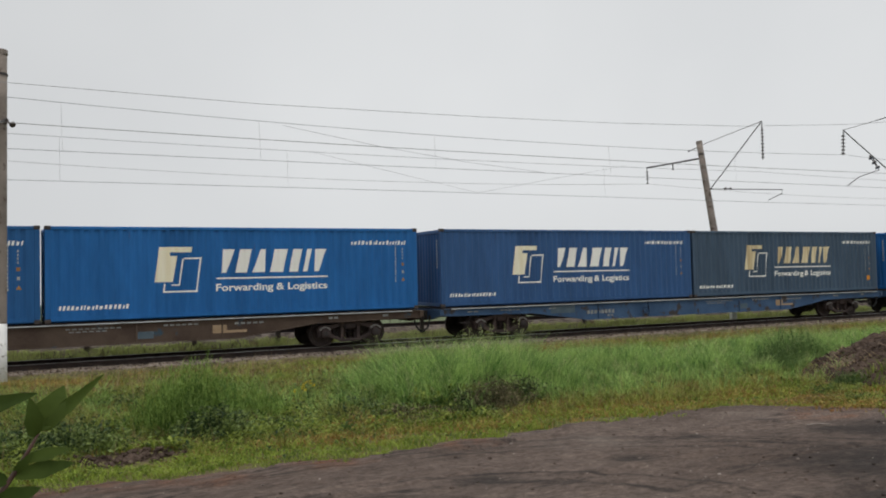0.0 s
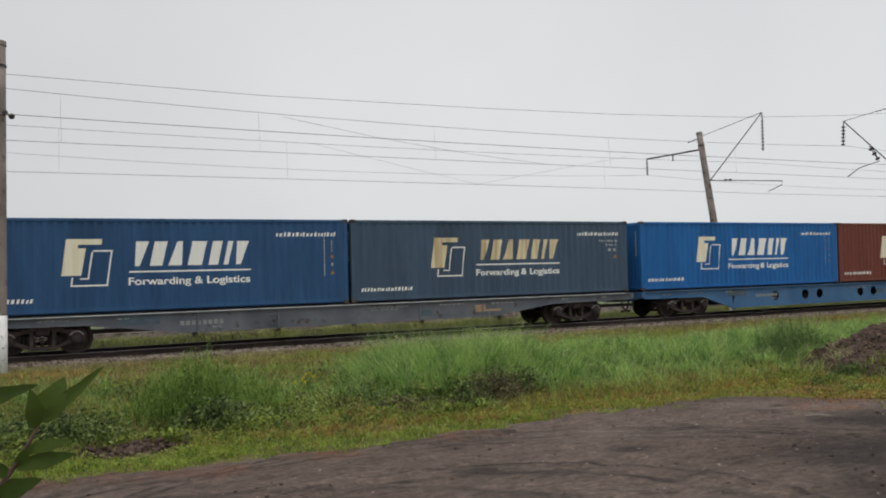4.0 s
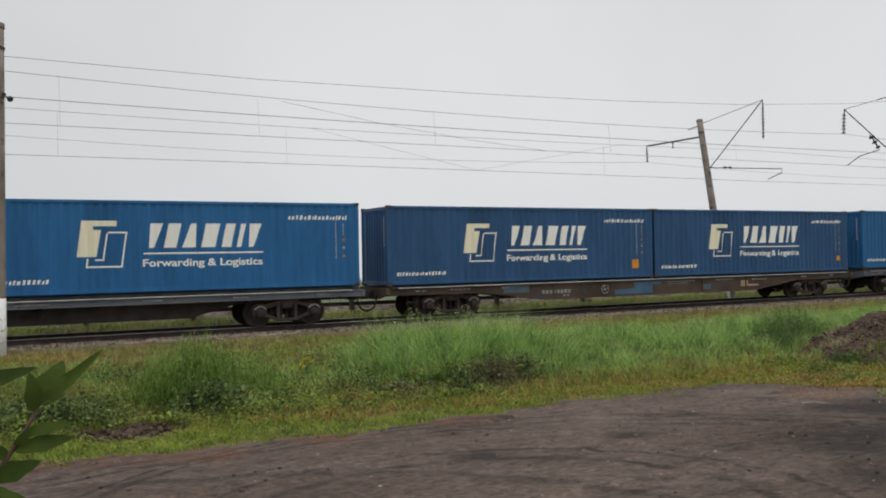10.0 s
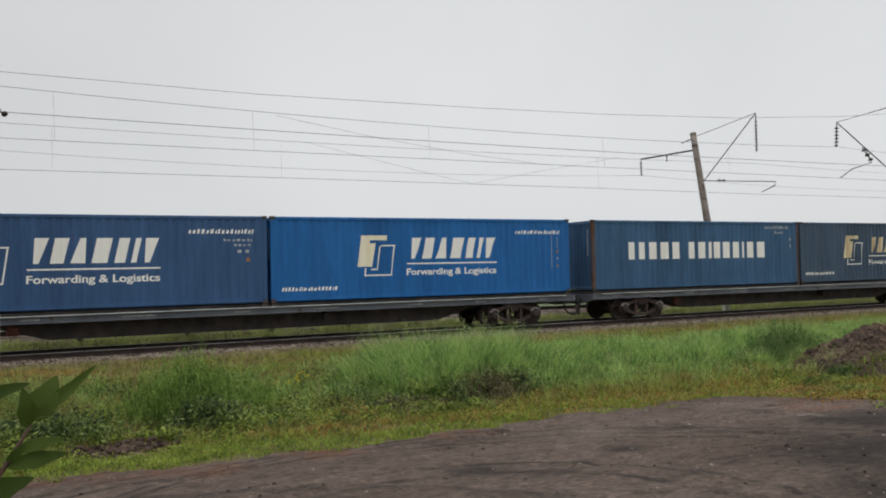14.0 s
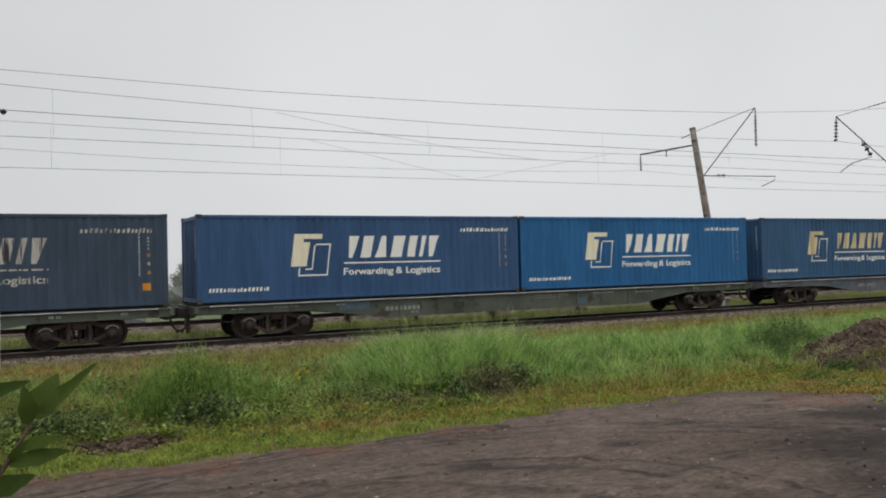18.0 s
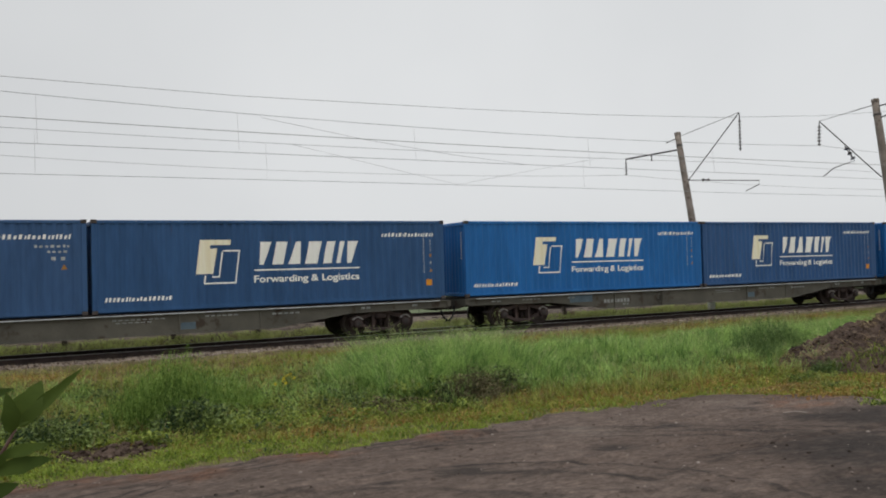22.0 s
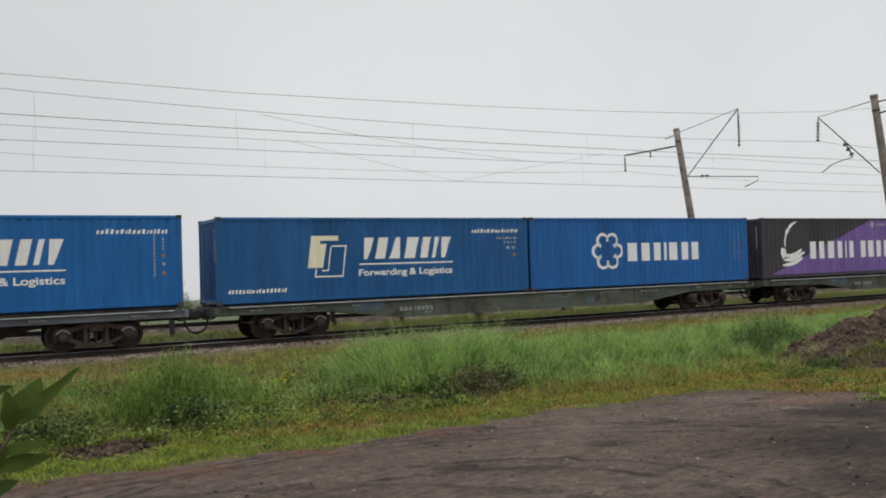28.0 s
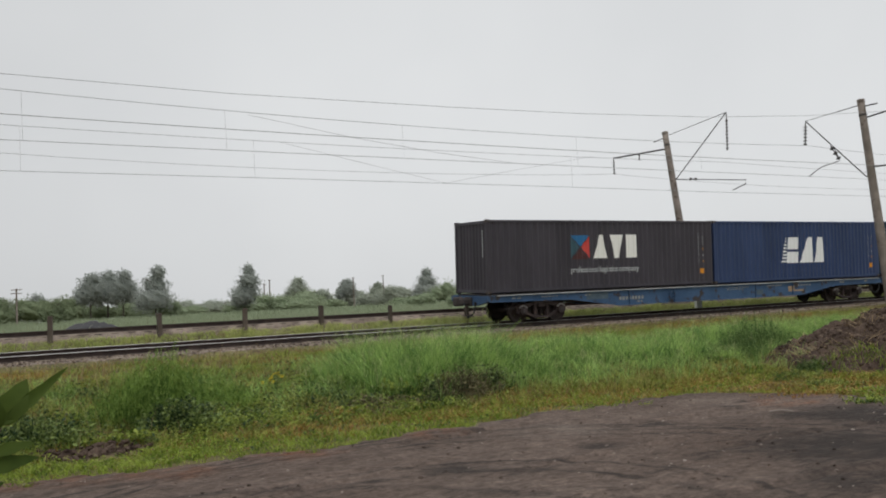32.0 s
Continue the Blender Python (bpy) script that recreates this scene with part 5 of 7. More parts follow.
# ---- the consist, from the front: wagon kind and colour, then the rear and the front box ----
T = "transit"
CONSIST = [
    (-1, "belly", "blue", (T, "bright", "cream", ()), (T, "bright2", "cream", ())),
    (0, "belly", "blue", (T, "slate_navy", "cream", ()), (T, "slate", "gold", ("orange",))),
    (1, "belly", "rust", (T, "mid", "cream", ()), (T, "bright", "cream", ())),
    (2, "holes", "light_blue", (T, "bright", "cream", ()), (T, "red", "cream", ("orange",))),
    (3, "belly", "grey_blue", (T, "navy", "cream", ()), (T, "slate", "gold", ("short",))),
    (4, "slim", "grey_blue", (T, "mid", "cream", ()), ("panda", "panda", "white", ())),
    (5, "slim", "grey_blue", (T, "bright2", "cream", ()), (T, "navy", "cream", ("orange",))),
    (6, "belly", "rust", (T, "navy", "cream", ("big_orange",)), (T, "navy", "cream", ("orange",))),
    (7, "slim", "grey_blue", (T, "slateblue", "gold", ()), (T, "bright2", "cream", ())),
    (8, "slim", "grey_blue", ("lloyd", "lloyd", "cream", ()), (T, "slate", "gold", ())),
    (9, "slim", "grey_blue", (T, "mid2", "cream", ("short",)), (T, "bright", "cream", ())),
    (10, "belly", "grey_blue", (T, "slateblue", "gold", ("short",)), (T, "mid", "cream", ("short",))),
    (11, "belly", "green", (T, "mid2", "cream", ()), (T, "bright2", "cream", ())),
    (12, "belly", "green", (T, "bright", "cream", ()), (T, "soot", "faded", ("orange",))),
    (13, "belly", "olive", (T, "bright", "cream", ()), (T, "slate_navy", "cream", ("orange",))),
    (14, "belly", "olive", (T, "mid2", "cream", ("short",)), (T, "navy2", "cream", ("orange",))),
    (15, "belly", "green", ("nyk", "mauve", "white", ()), (T, "mid2", "gold", ("orange",))),
    (16, "belly", "green", ("profit", "charcoal", "white", ()), (T, "teal", "gold", ("short",))),
    (17, "belly", "green", (T, "mid", "cream", ("short",)), ("culines", "culine", "white", ())),
    (18, "slim", "grey_blue", (T, "dkteal", "gold", ("short", "blue_sign")), (T, "bright", "cream", ())),
    (19, "belly", "blue", ("atk", "charcoal", "cream", ("orange",)), ("bal", "navy3", "white", ("orange",))),
]
SLIP = {-1: -0.15, 0: 0.0, 1: 0.177, 2: 0.417, 3: 0.824, 4: 0.925, 5: 0.811, 6: 0.789, 7: 0.850, 8: 0.711, 9: 0.688, 10: 0.841, 11: 0.971, 12: 1.208, 13: 1.505,
        14: 1.723, 15: 1.930, 16: 2.240, 17: 2.397, 18: 2.446, 19: 2.434}
COLOUR_WORDS = {"bright": "bright blue", "bright2": "clear blue", "mid": "mid blue", "mid2": "steel blue", "navy": "navy blue", "navy2": "navy blue", "navy3": "dark navy", "slate_navy": "slate navy",
                "slate": "weathered slate grey", "slateblue": "faded slate blue", "soot": "soot-stained slate", "panda": "teal blue", "lloyd": "faded rust-streaked teal blue", "red": "brick red",
                "mauve": "weathered mauve grey", "teal": "dark teal", "dkteal": "dark green-grey", "culine": "sea blue", "charcoal": "charcoal black"}
TONE_WORDS = {"cream": "cream markings", "gold": "yellowed markings", "faded": "flaking markings", "white": "white markings"}
WAGON_WORDS = {"blue": "blue", "rust": "rusty brown", "light_blue": "light blue", "grey_blue": "grey-blue", "green": "faded green", "olive": "olive brown"}
KIND_WORDS = {"belly": "fish-bellied side beams", "slim": "slim side sills, dark centre beam", "holes": "deep side beams with round holes"}


def travelled(t):
    """Where the middle of the first counted wagon is, in metres along the track."""
    return 26.539 + 15.0372 * t + 0.002389 * t * t + 0.000113 * t ** 3


movers = []
for number, kind, colour, rear, front in CONSIST:
    w = wagon(kind, colour, f"{WAGON_WORDS[colour]} container flat wagon with {KIND_WORDS[kind]}", number == 6)
    start = SLIP[number] - 25.6 * number
    w.matrix_basis = on_track(start + travelled(0), 0.0)
    movers.append((w, start, 0.0))
    level = DECK + (0.09 if kind == "slim" else 0.03)
    for spec, side in ((rear, -1), (front, 1)):
        design, paint_key, tone, extras = spec
        words = f"{COLOUR_WORDS[paint_key]} corrugated box, {TONE_WORDS[tone]}"
        if design == "profit":
            words = "black and purple corrugated box, white markings"
        if "big_orange" in extras or "orange" in extras:
            words += ", orange plate"
        b = container(design, paint_key, tone, extras, words + ", on a flat wagon" if "orange" not in words else words)
        b.matrix_basis = on_track(start + travelled(0) + side * (BOX_L / 2 + 0.054), level)
        movers.append((b, start + side * (BOX_L / 2 + 0.054), level))


# ---- masts, brackets and wires ----
def mast(name, base, top, r0, r1, label, white=0.0):
    """A tapered concrete mast; its origin lies at its foot."""
    thing = tagged(empty(name, pose(*base)), label, "catenary mast", "masts beside the line")
    d = Vector(top) - Vector(base)
    steps = 6
    part("shaft", Shape().tube([d * (i / steps) for i in range(-1, steps + 1)], [r0 + (r1 - r0) * max(i, 0) / steps for i in range(-1, steps + 1)], 14).mesh("shaft", True), M_MAST, thing)
    part("cap", Shape().tube([d * 0.992, d * 1.006], [r1 + 0.02, r1 + 0.012], 14), M_MAST, thing)
    if white:
        k = white / d.length
        part("limewash_band", Shape().tube([d * -0.02, d * k], [r0 + 0.006, r0 + (r1 - r0) * k + 0.006], 14).mesh("limewash_band", True), M_LIME, thing, "chipped white limewash round the foot")
    for k in (0.93,):
        part("clamp", Shape().tube([d * k - d * 0.004, d * k + d * 0.004], [r0 + (r1 - r0) * k + 0.018] * 2, 12), M_STEEL, thing)
    return thing


def local(thing, *points):
    o = thing.matrix_basis.translation
    return [Vector(p) - o for p in points]


def insulator(thing, top, bottom, discs, r=0.13):
    a, b = local(thing, top, bottom)
    s = Shape().tube([a, b], 0.030, 6)
    for i in range(discs):
        p = a + (b - a) * (0.20 + 0.74 * i / max(discs - 1, 1))
        d = (b - a).normalized()
        s.tube([p - d * 0.045, p - d * 0.01, p + d * 0.03], [0.05, r * 0.85, r * 0.72], 10)
    part("insulator", s, M_INSUL, thing)


def rod(thing, name, points, r):
    part(name, Shape().tube(local(thing, *points), r, 8), M_STEEL, thing)


near = mast("catenary_mast", (39.0, 25.10, 0.35), (39.0, 25.75, 10.75), 0.235, 0.17, "brown-grey concrete mast leaning a little toward the track")
rod(near, "strut", [(39, 25.62, 6.96), (39, 25.80, 6.96), (39, 28.97, 10.43)], 0.031)
rod(near, "tie_rod", [(39, 25.75, 10.55), (39, 27.1, 10.50)], 0.022)
rod(near, "tie_rod", [(39, 27.1, 10.50), (39, 28.97, 10.43)], 0.014)
insulator(near, (39, 28.97, 10.36), (39, 29.1, 9.15), 6)
insulator(near, (39, 27.62, 8.84), (39, 27.2, 8.10), 3, 0.15)
rod(near, "steady_arm", [(39, 27.45, 8.75), (39, 27.15, 8.0), (39, 28.3, 7.85), (39, 29.0, 7.5)], 0.023)
rod(near, "feeder_arm", [(39, 25.6, 9.86), (39, 24.4, 9.95), (39, 23.9, 10.1)], 0.04)
rod(near, "feeder_arm", [(39, 25.5, 7.40), (39, 24.0, 7.30)], 0.04)
rod(near, "top_pin", [(39, 25.7, 10.45), (39, 24.9, 10.42)], 0.035)
far = mast("catenary_mast", (36.5, 35.35, 0.75), (36.5, 36.65, 11.25), 0.235, 0.17, "pale grey-brown concrete mast leaning away from the track")
rod(far, "strut", [(36.5, 36.2, 8.41), (36.5, 36.0, 8.41), (36.5, 31.98, 11.44)], 0.028)
rod(far, "tie_rod", [(36.5, 36.6, 11.05), (36.5, 31.98, 11.44)], 0.017)
rod(far, "steady_arm", [(36.5, 36.1, 8.40), (36.5, 31.0, 7.55), (36.5, 31.05, 7.35), (36.5, 31.94, 7.14)], 0.023)
insulator(far, (36.5, 35.0, 8.24), (36.5, 34.5, 8.16), 2, 0.10)
insulator(far, (36.5, 31.98, 11.36), (36.5, 32.1, 9.35), 9, 0.10)
rod(far, "feeder_arm", [(36.5, 36.5, 10.29), (36.5, 41.3, 10.58)], 0.05)
insulator(far, (36.5, 41.3, 10.5), (36.5, 41.33, 9.55), 4, 0.10)
insulator(far, (36.5, 38.95, 10.42), (36.5, 38.97, 10.05), 2, 0.08)
rod(far, "top_pin", [(36.5, 36.6, 11.0), (36.5, 37.6, 10.9)], 0.03)
left = mast("catenary_mast", (-0.05, 25.5, 0.4), (0.05, 25.55, 9.45), 0.215, 0.165, "brown concrete mast with a chipped white foot", white=1.65)
insulator(left, (0.12, 25.45, 7.55), (0.34, 25.0, 7.32), 2, 0.10)
rod(left, "feeder_arm", [(0, 25.4, 7.45), (0.15, 24.7, 7.36)], 0.03)
rod(left, "bracket", [(-0.05, 25.5, 9.0), (-0.5, 25.5, 9.5)], 0.035)
rod(left, "strut", [(0, 25.6, 6.9), (0, 28.97, 10.3)], 0.04)
rod(left, "tie_rod", [(0, 25.6, 9.3), (0, 28.97, 10.3)], 0.02)
insulator(left, (0, 28.97, 10.25), (0, 28.95, 9.2), 5)
beyond = mast("catenary_mast", (-2.5, 36.2, 0.75), (-2.5, 36.5, 10.9), 0.235, 0.17, "grey concrete mast on the far side of the line")
rod(beyond, "strut", [(-2.5, 36.2, 8.4), (-2.5, 32.2, 11.2)], 0.035)
rod(beyond, "tie_rod", [(-2.5, 36.5, 10.8), (-2.5, 32.2, 11.2)], 0.026)
rod(beyond, "feeder_arm", [(-2.5, 36.4, 10.2), (-2.5, 41.3, 10.5)], 0.05)


def wire(name, points, r, label):
    """A wire hung through points, sagging between them as given."""
    o = Vector(points[0])
    ob = part(name, Shape().tube([Vector(p) - o for p in points], r, 5, False).mesh(name, True), M_WIRE, m=Matrix.Translation(o))
    return tagged(ob, label, "overhead wire", "wires over the line")


def hung(x0, x1, y, low, high0, high1, n=12):
    """Points of a wire that sags from high0 at x0 over low to high1 at x1."""
    out = []
    for i in range(n + 1):
        u = i / n
        straight = high0 + (high1 - high0) * u
        sag = (high0 + high1) / 2 - low
        out.append((x0 + (x1 - x0) * u, y, straight - 4 * sag * u * (1 - u)))
    return out


def spans(y, low, high, marks, tail=200):
    """The same sag repeated between the masts at marks."""
    pts = []
    xs = [marks[0] - 80, marks[0] - 40, *marks, marks[-1] + 40, marks[-1] + 80, marks[-1] + tail]
    for a, b in zip(xs, xs[1:]):
        seg = hung(a, b, y, low, high, high)
        pts += seg if not pts else seg[1:]
    return pts


def overhead(name, x0, y, wires, label):
    """A messenger wire with its contact wire, droppers and anchor wires."""
    o = Vector((x0, y, 7.1))
    thing = tagged(empty(name, Matrix.Translation(o)), label, "overhead line", "wires over the line")
    for what, points, r in wires:
        part(what, Shape().tube([Vector(p) - o for p in points], r, 5, False).mesh(what, True), M_WIRE, thing)


droppers = []
for x in (1.75, 8.1, 15.0, 23.5, 31.0):
    u = (x + 0.5) / 39.5
    droppers.append(("dropper", [(x, 28.95, 9.12 - 4 * 0.38 * u * (1 - u)), (x + 0.02, 28.92, 7.46)], 0.004))
overhead("overhead_line", 0, 28.95, [("messenger_wire", spans(28.95, 8.74, 9.12, (-0.5, 39.0)), 0.010), ("contact_wire", spans(28.9, 7.45, 7.47, (-0.5, 39.0)), 0.010),
         ("anchor_wire", [(8.95, 28.95, 8.76), (12.8, 28.93, 8.17), (16.5, 28.91, 7.74), (20.0, 28.9, 7.47)], 0.007), *droppers], "grey messenger and contact wires over the near track")
droppers = []
for x in (1.9, 10.2, 26.0):
    u = (x + 2.5) / 39
    droppers.append(("dropper", [(x, 32.5, 8.78 - 4 * 0.18 * u * (1 - u)), (x, 32.5, 7.12)], 0.004))
overhead("overhead_line", 0, 32.5, [("messenger_wire", spans(32.5, 8.60, 8.78, (-2.5, 36.5)), 0.009), ("contact_wire", spans(32.5, 7.14, 7.10, (-2.5, 36.5)), 0.010),
         ("anchor_wire", [(11.2, 32.5, 8.63), (15.2, 32.5, 7.85), (18.9, 32.5, 7.15), (22.6, 32.5, 7.85), (27.4, 32.5, 8.72)], 0.006), *droppers], "grey messenger and contact wires over the raised track")
wire("feeder_wire", spans(24.75, 7.20, 7.33, (-0.5, 39.0)), 0.011, "dark feeder wire along the near masts")
wire("feeder_wire", hung(-120, -40, 24.4, 8.4, 9.9, 9.6) + hung(-40, 0.2, 24.4, 8.5, 9.6, 8.30)[1:] + [(6.9, 24.4, 8.24), (14.6, 24.4, 8.37), (20, 24.4, 8.52), (26.6, 24.4, 8.82), (33, 24.4, 9.3), (39, 24.4, 9.93)] + hung(39, 79, 24.4, 8.6, 9.93, 9.9)[1:], 0.008, "thin upper wire along the near masts")
wire("feeder_wire", spans(41.3, 9.12, 9.55, (-2.5, 36.5)), 0.009, "thin feeder wire behind the far masts")

# ---- posts between the tracks, and a white marker ----
for x, h, r in ((2.62, 0.98, 0.085), (6.16, 0.92, 0.08), (9.24, 0.95, 0.09), (12.26, 0.91, 0.08), (15.24, 0.78, 0.075), (18.88, 0.58, 0.075), (-1.23, 0.90, 0.08), (23.4, 0.58, 0.075)):
    s = Shape().prism([(-r, -r), (r * 0.9, -r * 1.05), (r, r * 0.9), (-r * 0.95, r)], "z", -0.3, h)
    s.prism([(-r * 0.8, -r * 0.8), (r * 0.7, -r * 0.8), (r * 0.8, r * 0.7), (-r * 0.7, r * 0.8)], "z", h, h + 0.03)
    tagged(part("post", s, M_POST, m=pose(x, 31.3, 1.03, 0, 1.5 * math.sin(x), 8 * math.cos(x))), "short weathered dark post standing between the two tracks", "post", "posts between the tracks")
marker = tagged(empty("marker_post", pose(32.3, 31.0, 0.7)), "small white lineside marker post", "marker post")
part("shaft", Shape().box(-0.17, 0.17, -0.10, 0.10, -0.2, 0.55, 0.02), M_LIME, marker)
part("cap", Shape().box(-0.19, 0.19, -0.12, 0.12, 0.55, 0.60, 0.015), M_LIME, marker)


# ---- heap of turned earth beside the lot: its height ----
def heap_height(x, y):
    dome = np.clip(1 - ((x - 19.6 - 0.20 * np.sin(y * 1.7)) / 5.65) ** 2 - ((y - 11.45 - 0.2 * np.sin(x * 1.3)) / 2.5) ** 2, -0.2, 1)
    lumps = 0.10 * wave(x, y, 1.9) + 0.075 * wave(x, y, 4.7, 1) + 0.045 * wave(x, y, 11, 2) + 0.028 * wave(x, y, 23, 4)
    skirt = 0.30 * np.exp(-(((x - 15.3) / 1.8) ** 2 + ((y - 9.7) / 0.9) ** 2))
    return 1.32 * dome - 0.30 * np.clip(dome, 0, 1) * (1 - np.clip(dome, 0, 1)) + skirt + lumps * smooth_step(-0.12, 0.25, dome + skirt) - 0.05


# ---- grass and weeds ----
def blades(name, x, y, z, h, w, material, label, lean=0.35, category="grass", way=None):
    """Bent tapered blades of two faces each; way: the direction in which each one leans."""
    n = len(x)
    a = rng.random(n) * 6.2832
    t = rng.random(n) * 6.2832 if way is None else way
    l = h * lean * (0.3 + rng.random(n))
    base = np.stack([x, y, z], 1)
    side = np.stack([np.cos(a), np.sin(a), np.zeros(n)], 1) * (w / 2)[:, None]
    bend = np.stack([np.cos(t) * l, np.sin(t) * l, np.zeros(n)], 1)
    up = np.array([0, 0, 1.0])[None]
    p0, p1 = base - side, base + side
    mid = base + bend * 0.32 + up * (h * 0.58)[:, None]
    p2, p3 = mid - side * 0.75, mid + side * 0.75
    tip = base + bend + up * h[:, None]
    v = np.stack([p0, p1, p2, p3, tip], 1).reshape(-1, 3)
    k = np.arange(n)[:, None] * 5
    q = (k + np.array([[0, 1, 3, 2]])).tolist()
    tr = (k + np.array([[2, 3, 4]])).tolist()
    ob = part(name, sheet(name, v.tolist(), q + tr), material)
    return tagged(ob, label, category, kind="stuff")


def scatter(n, x0, x1, y0, y1, bias=1.0):
    return x0 + (x1 - x0) * rng.random(n) ** bias, y0 + (y1 - y0) * rng.random(n)


def reed_zone(x, y):
    """How strongly tall grass grows: a clump and the belt behind it."""
    clump = np.exp(-(((x - 8.2) / 2.3) ** 4 + ((y - 14.9) / 1.9) ** 4))
    belt = smooth_step(9.5, 13.0, x) * smooth_step(12.6, 14.3, y) * (1 - smooth_step(17.0, 19.5, y)) * (0.72 + 0.38 * wave(x, y, 0.6))
    return np.clip(np.maximum(clump * (1.45 + 0.2 * wave(x, y, 1.6, 3)), belt), 0, 1.6)


def bare(x, y):
    """Where turned soil lies open."""
    soil = ((x - 1.45 + 0.1 * np.sin(y * 7)) / 0.72) ** 2 + ((y - 11.62 + 0.08 * np.sin(x * 5)) / 0.62) ** 2 < 1
    grey = ((x - 12.3 + 0.15 * np.sin(y * 6)) / 0.7) ** 2 + ((y - 9.75 + 0.1 * np.sin(x * 7)) / 0.38) ** 2 < 1
    red = ((x - 12.1 + 0.15 * np.sin(y * 5)) / 0.6) ** 2 + ((y - 8.35 + 0.1 * np.sin(x * 6)) / 0.45) ** 2 < 1
    return soil | grey | red


def beside_lot(x, y):
    """Distance outward from the dirt lot."""
    return np.where(x < 10.9, y - lot_edge(x), np.maximum(y - 9.5, (x - 11.1) + 0.12 * np.sin(y * 3)))


# low turf along the edge of the lot: green at one end, dry and reddish at the other
x, y = scatter(230000, -3, 17, 4.5, 13.8)
d = beside_lot(x, y)
wide = 1.2 + 1.5 * rng.random(len(x))
keep = (d > -0.42 * rng.random(len(x)) ** 2 - 0.10 * np.clip(wave(x, y, 3.7, 8), 0, 1)) & ((d < wide) | (x > 11.1)) & (wave(x, y, 2.3, 4) + 0.7 * rng.random(len(x)) > -0.35) & ~bare(x, y) & ((x < 12) | (heap_height(x, y) < -0.06 - 0.1 * rng.random(len(x))))
x, y = x[keep], y[keep]
d = beside_lot(x, y) + 0.22 * wave(x, y, 2.6, 7) + 0.15 * wave(x, y, 5.9, 1)
share = smooth_step(2.6, 4.4, x + 0.7 * wave(x, y, 1.4)) * (0.06 + 0.66 * smooth_step(0.30, 0.75, d)) + 0.52 * smooth_step(5.5, 8.0, x) + 0.35 * smooth_step(0.75, 1.1, d)
dry = rng.random(len(x)) < np.clip(share * (0.8 + 0.5 * wave(x, y, 4.1, 3)), 0, 0.82)
for pick, m, words in ((~dry, M_VERGE, "short bright green turf along the lot's edge"), (dry, M_DRYVERGE, "dry yellow and rust-red turf along the lot's edge")):
    a, b = x[pick], y[pick]
    blades("verge_grass", a, b, land(a, b) - 0.01, 0.025 + 0.075 * rng.random(len(a)) ** 1.5 * (1 + 0.6 * wave(a, b, 3.3, 2)) + 0.04 * smooth_step(0.5, 1.5, beside_lot(a, b)) * rng.random(len(a)), 0.006 + 0.010 * rng.random(len(a)), m, words, 1.2)

# meadow of mixed height
x, y = scatter(230000, -4, 48, 11.0, 26.2, 1.25)
g = 0.5 + 0.5 * wave(x, y, 0.9, 1) + 0.3 * wave(x, y, 2.9, 3)
keep = (y > lot_edge(x) + 0.9) & (rng.random(len(x)) < (0.40 + 0.6 * g) * (1 - 0.85 * smooth_step(24.6, 26.2, y))) & (reed_zone(x, y) < 0.8) & ~bare(x, y)
x, y, g = x[keep], y[keep], g[keep]
thin = 1 - 0.72 * smooth_step(18.0, 23.0, y)
h = (0.04 + 0.15 * np.clip(g, 0, 1) + 0.13 * rng.random(len(x))) * thin * (0.75 + 0.35 * smooth_step(5, 9, x))
blades("meadow_grass", x, y, np.maximum(land(x, y), np.where(y > 24.9, ballast_height(x, y), 0)) - 0.02, h, 0.007 + 0.009 * rng.random(len(x)), M_GRASS, "mixed olive, green and brown meadow grass", 0.95)

# short grass up to the ballast
x, y = scatter(110000, -7, 50, 18.5, 25.5, 1.2)
keep = rng.random(len(x)) < (0.55 + 0.45 * wave(x, y, 1.2, 4)) * (1 - 0.8 * smooth_step(24.9, 25.5, y))
x, y = x[keep], y[keep]
blades("short_grass", x, y, np.maximum(land(x, y), np.where(y > 24.9, ballast_height(x, y), 0)) - 0.02, 0.06 + 0.12 * rng.random(len(x)), 0.010 + 0.012 * rng.random(len(x)), M_GRASS, "short mixed grass beside the ballast", 0.9)

# little tufts on the bare edge of the lot
tx, ty = scatter(2200, -3, 11.5, 8.5, 11.2)
d = beside_lot(tx, ty)
keep = (d < 0.0) & (d > -0.65) & (rng.random(len(tx)) < np.exp(d * 4.0) * 1.0 * (wave(tx, ty, 2.2, 3) > -0.3))
tx, ty = tx[keep], ty[keep]
x = np.repeat(tx, 30) + rng.normal(size=len(tx) * 30) * 0.06
y = np.repeat(ty, 30) + rng.normal(size=len(tx) * 30) * 0.04
blades("edge_tufts", x, y, lot_height(x, y) - 0.01, 0.02 + 0.06 * rng.random(len(x)), 0.005 + 0.006 * rng.random(len(x)), M_VERGE, "small green tufts on the bare edge of the lot", 1.2)

# tall bright grass: loose blades, then arching tufts with pale heads over them
x, y = scatter(120000, 4, 48, 12.3, 24.0, 1.15)
z_ = reed_zone(x, y)
keep = rng.random(len(x)) < z_ * 0.9
x, y, z_ = x[keep], y[keep], z_[keep]
h = (0.40 + 0.48 * rng.random(len(x))) * np.clip(z_, 0.35, 1.5)
blades("tall_grass", x, y, land(x, y) - 0.02, h, 0.009 + 0.011 * rng.random(len(x)), M_REED, "tall bright green grass in a dense clump and belt", 0.62)
tx, ty = scatter(9000, 4.5, 40, 12.4, 21.0, 1.3)
tz = reed_zone(tx, ty)
keep = rng.random(len(tx)) < tz * 0.75
tx, ty, tz = tx[keep], ty[keep], tz[keep]
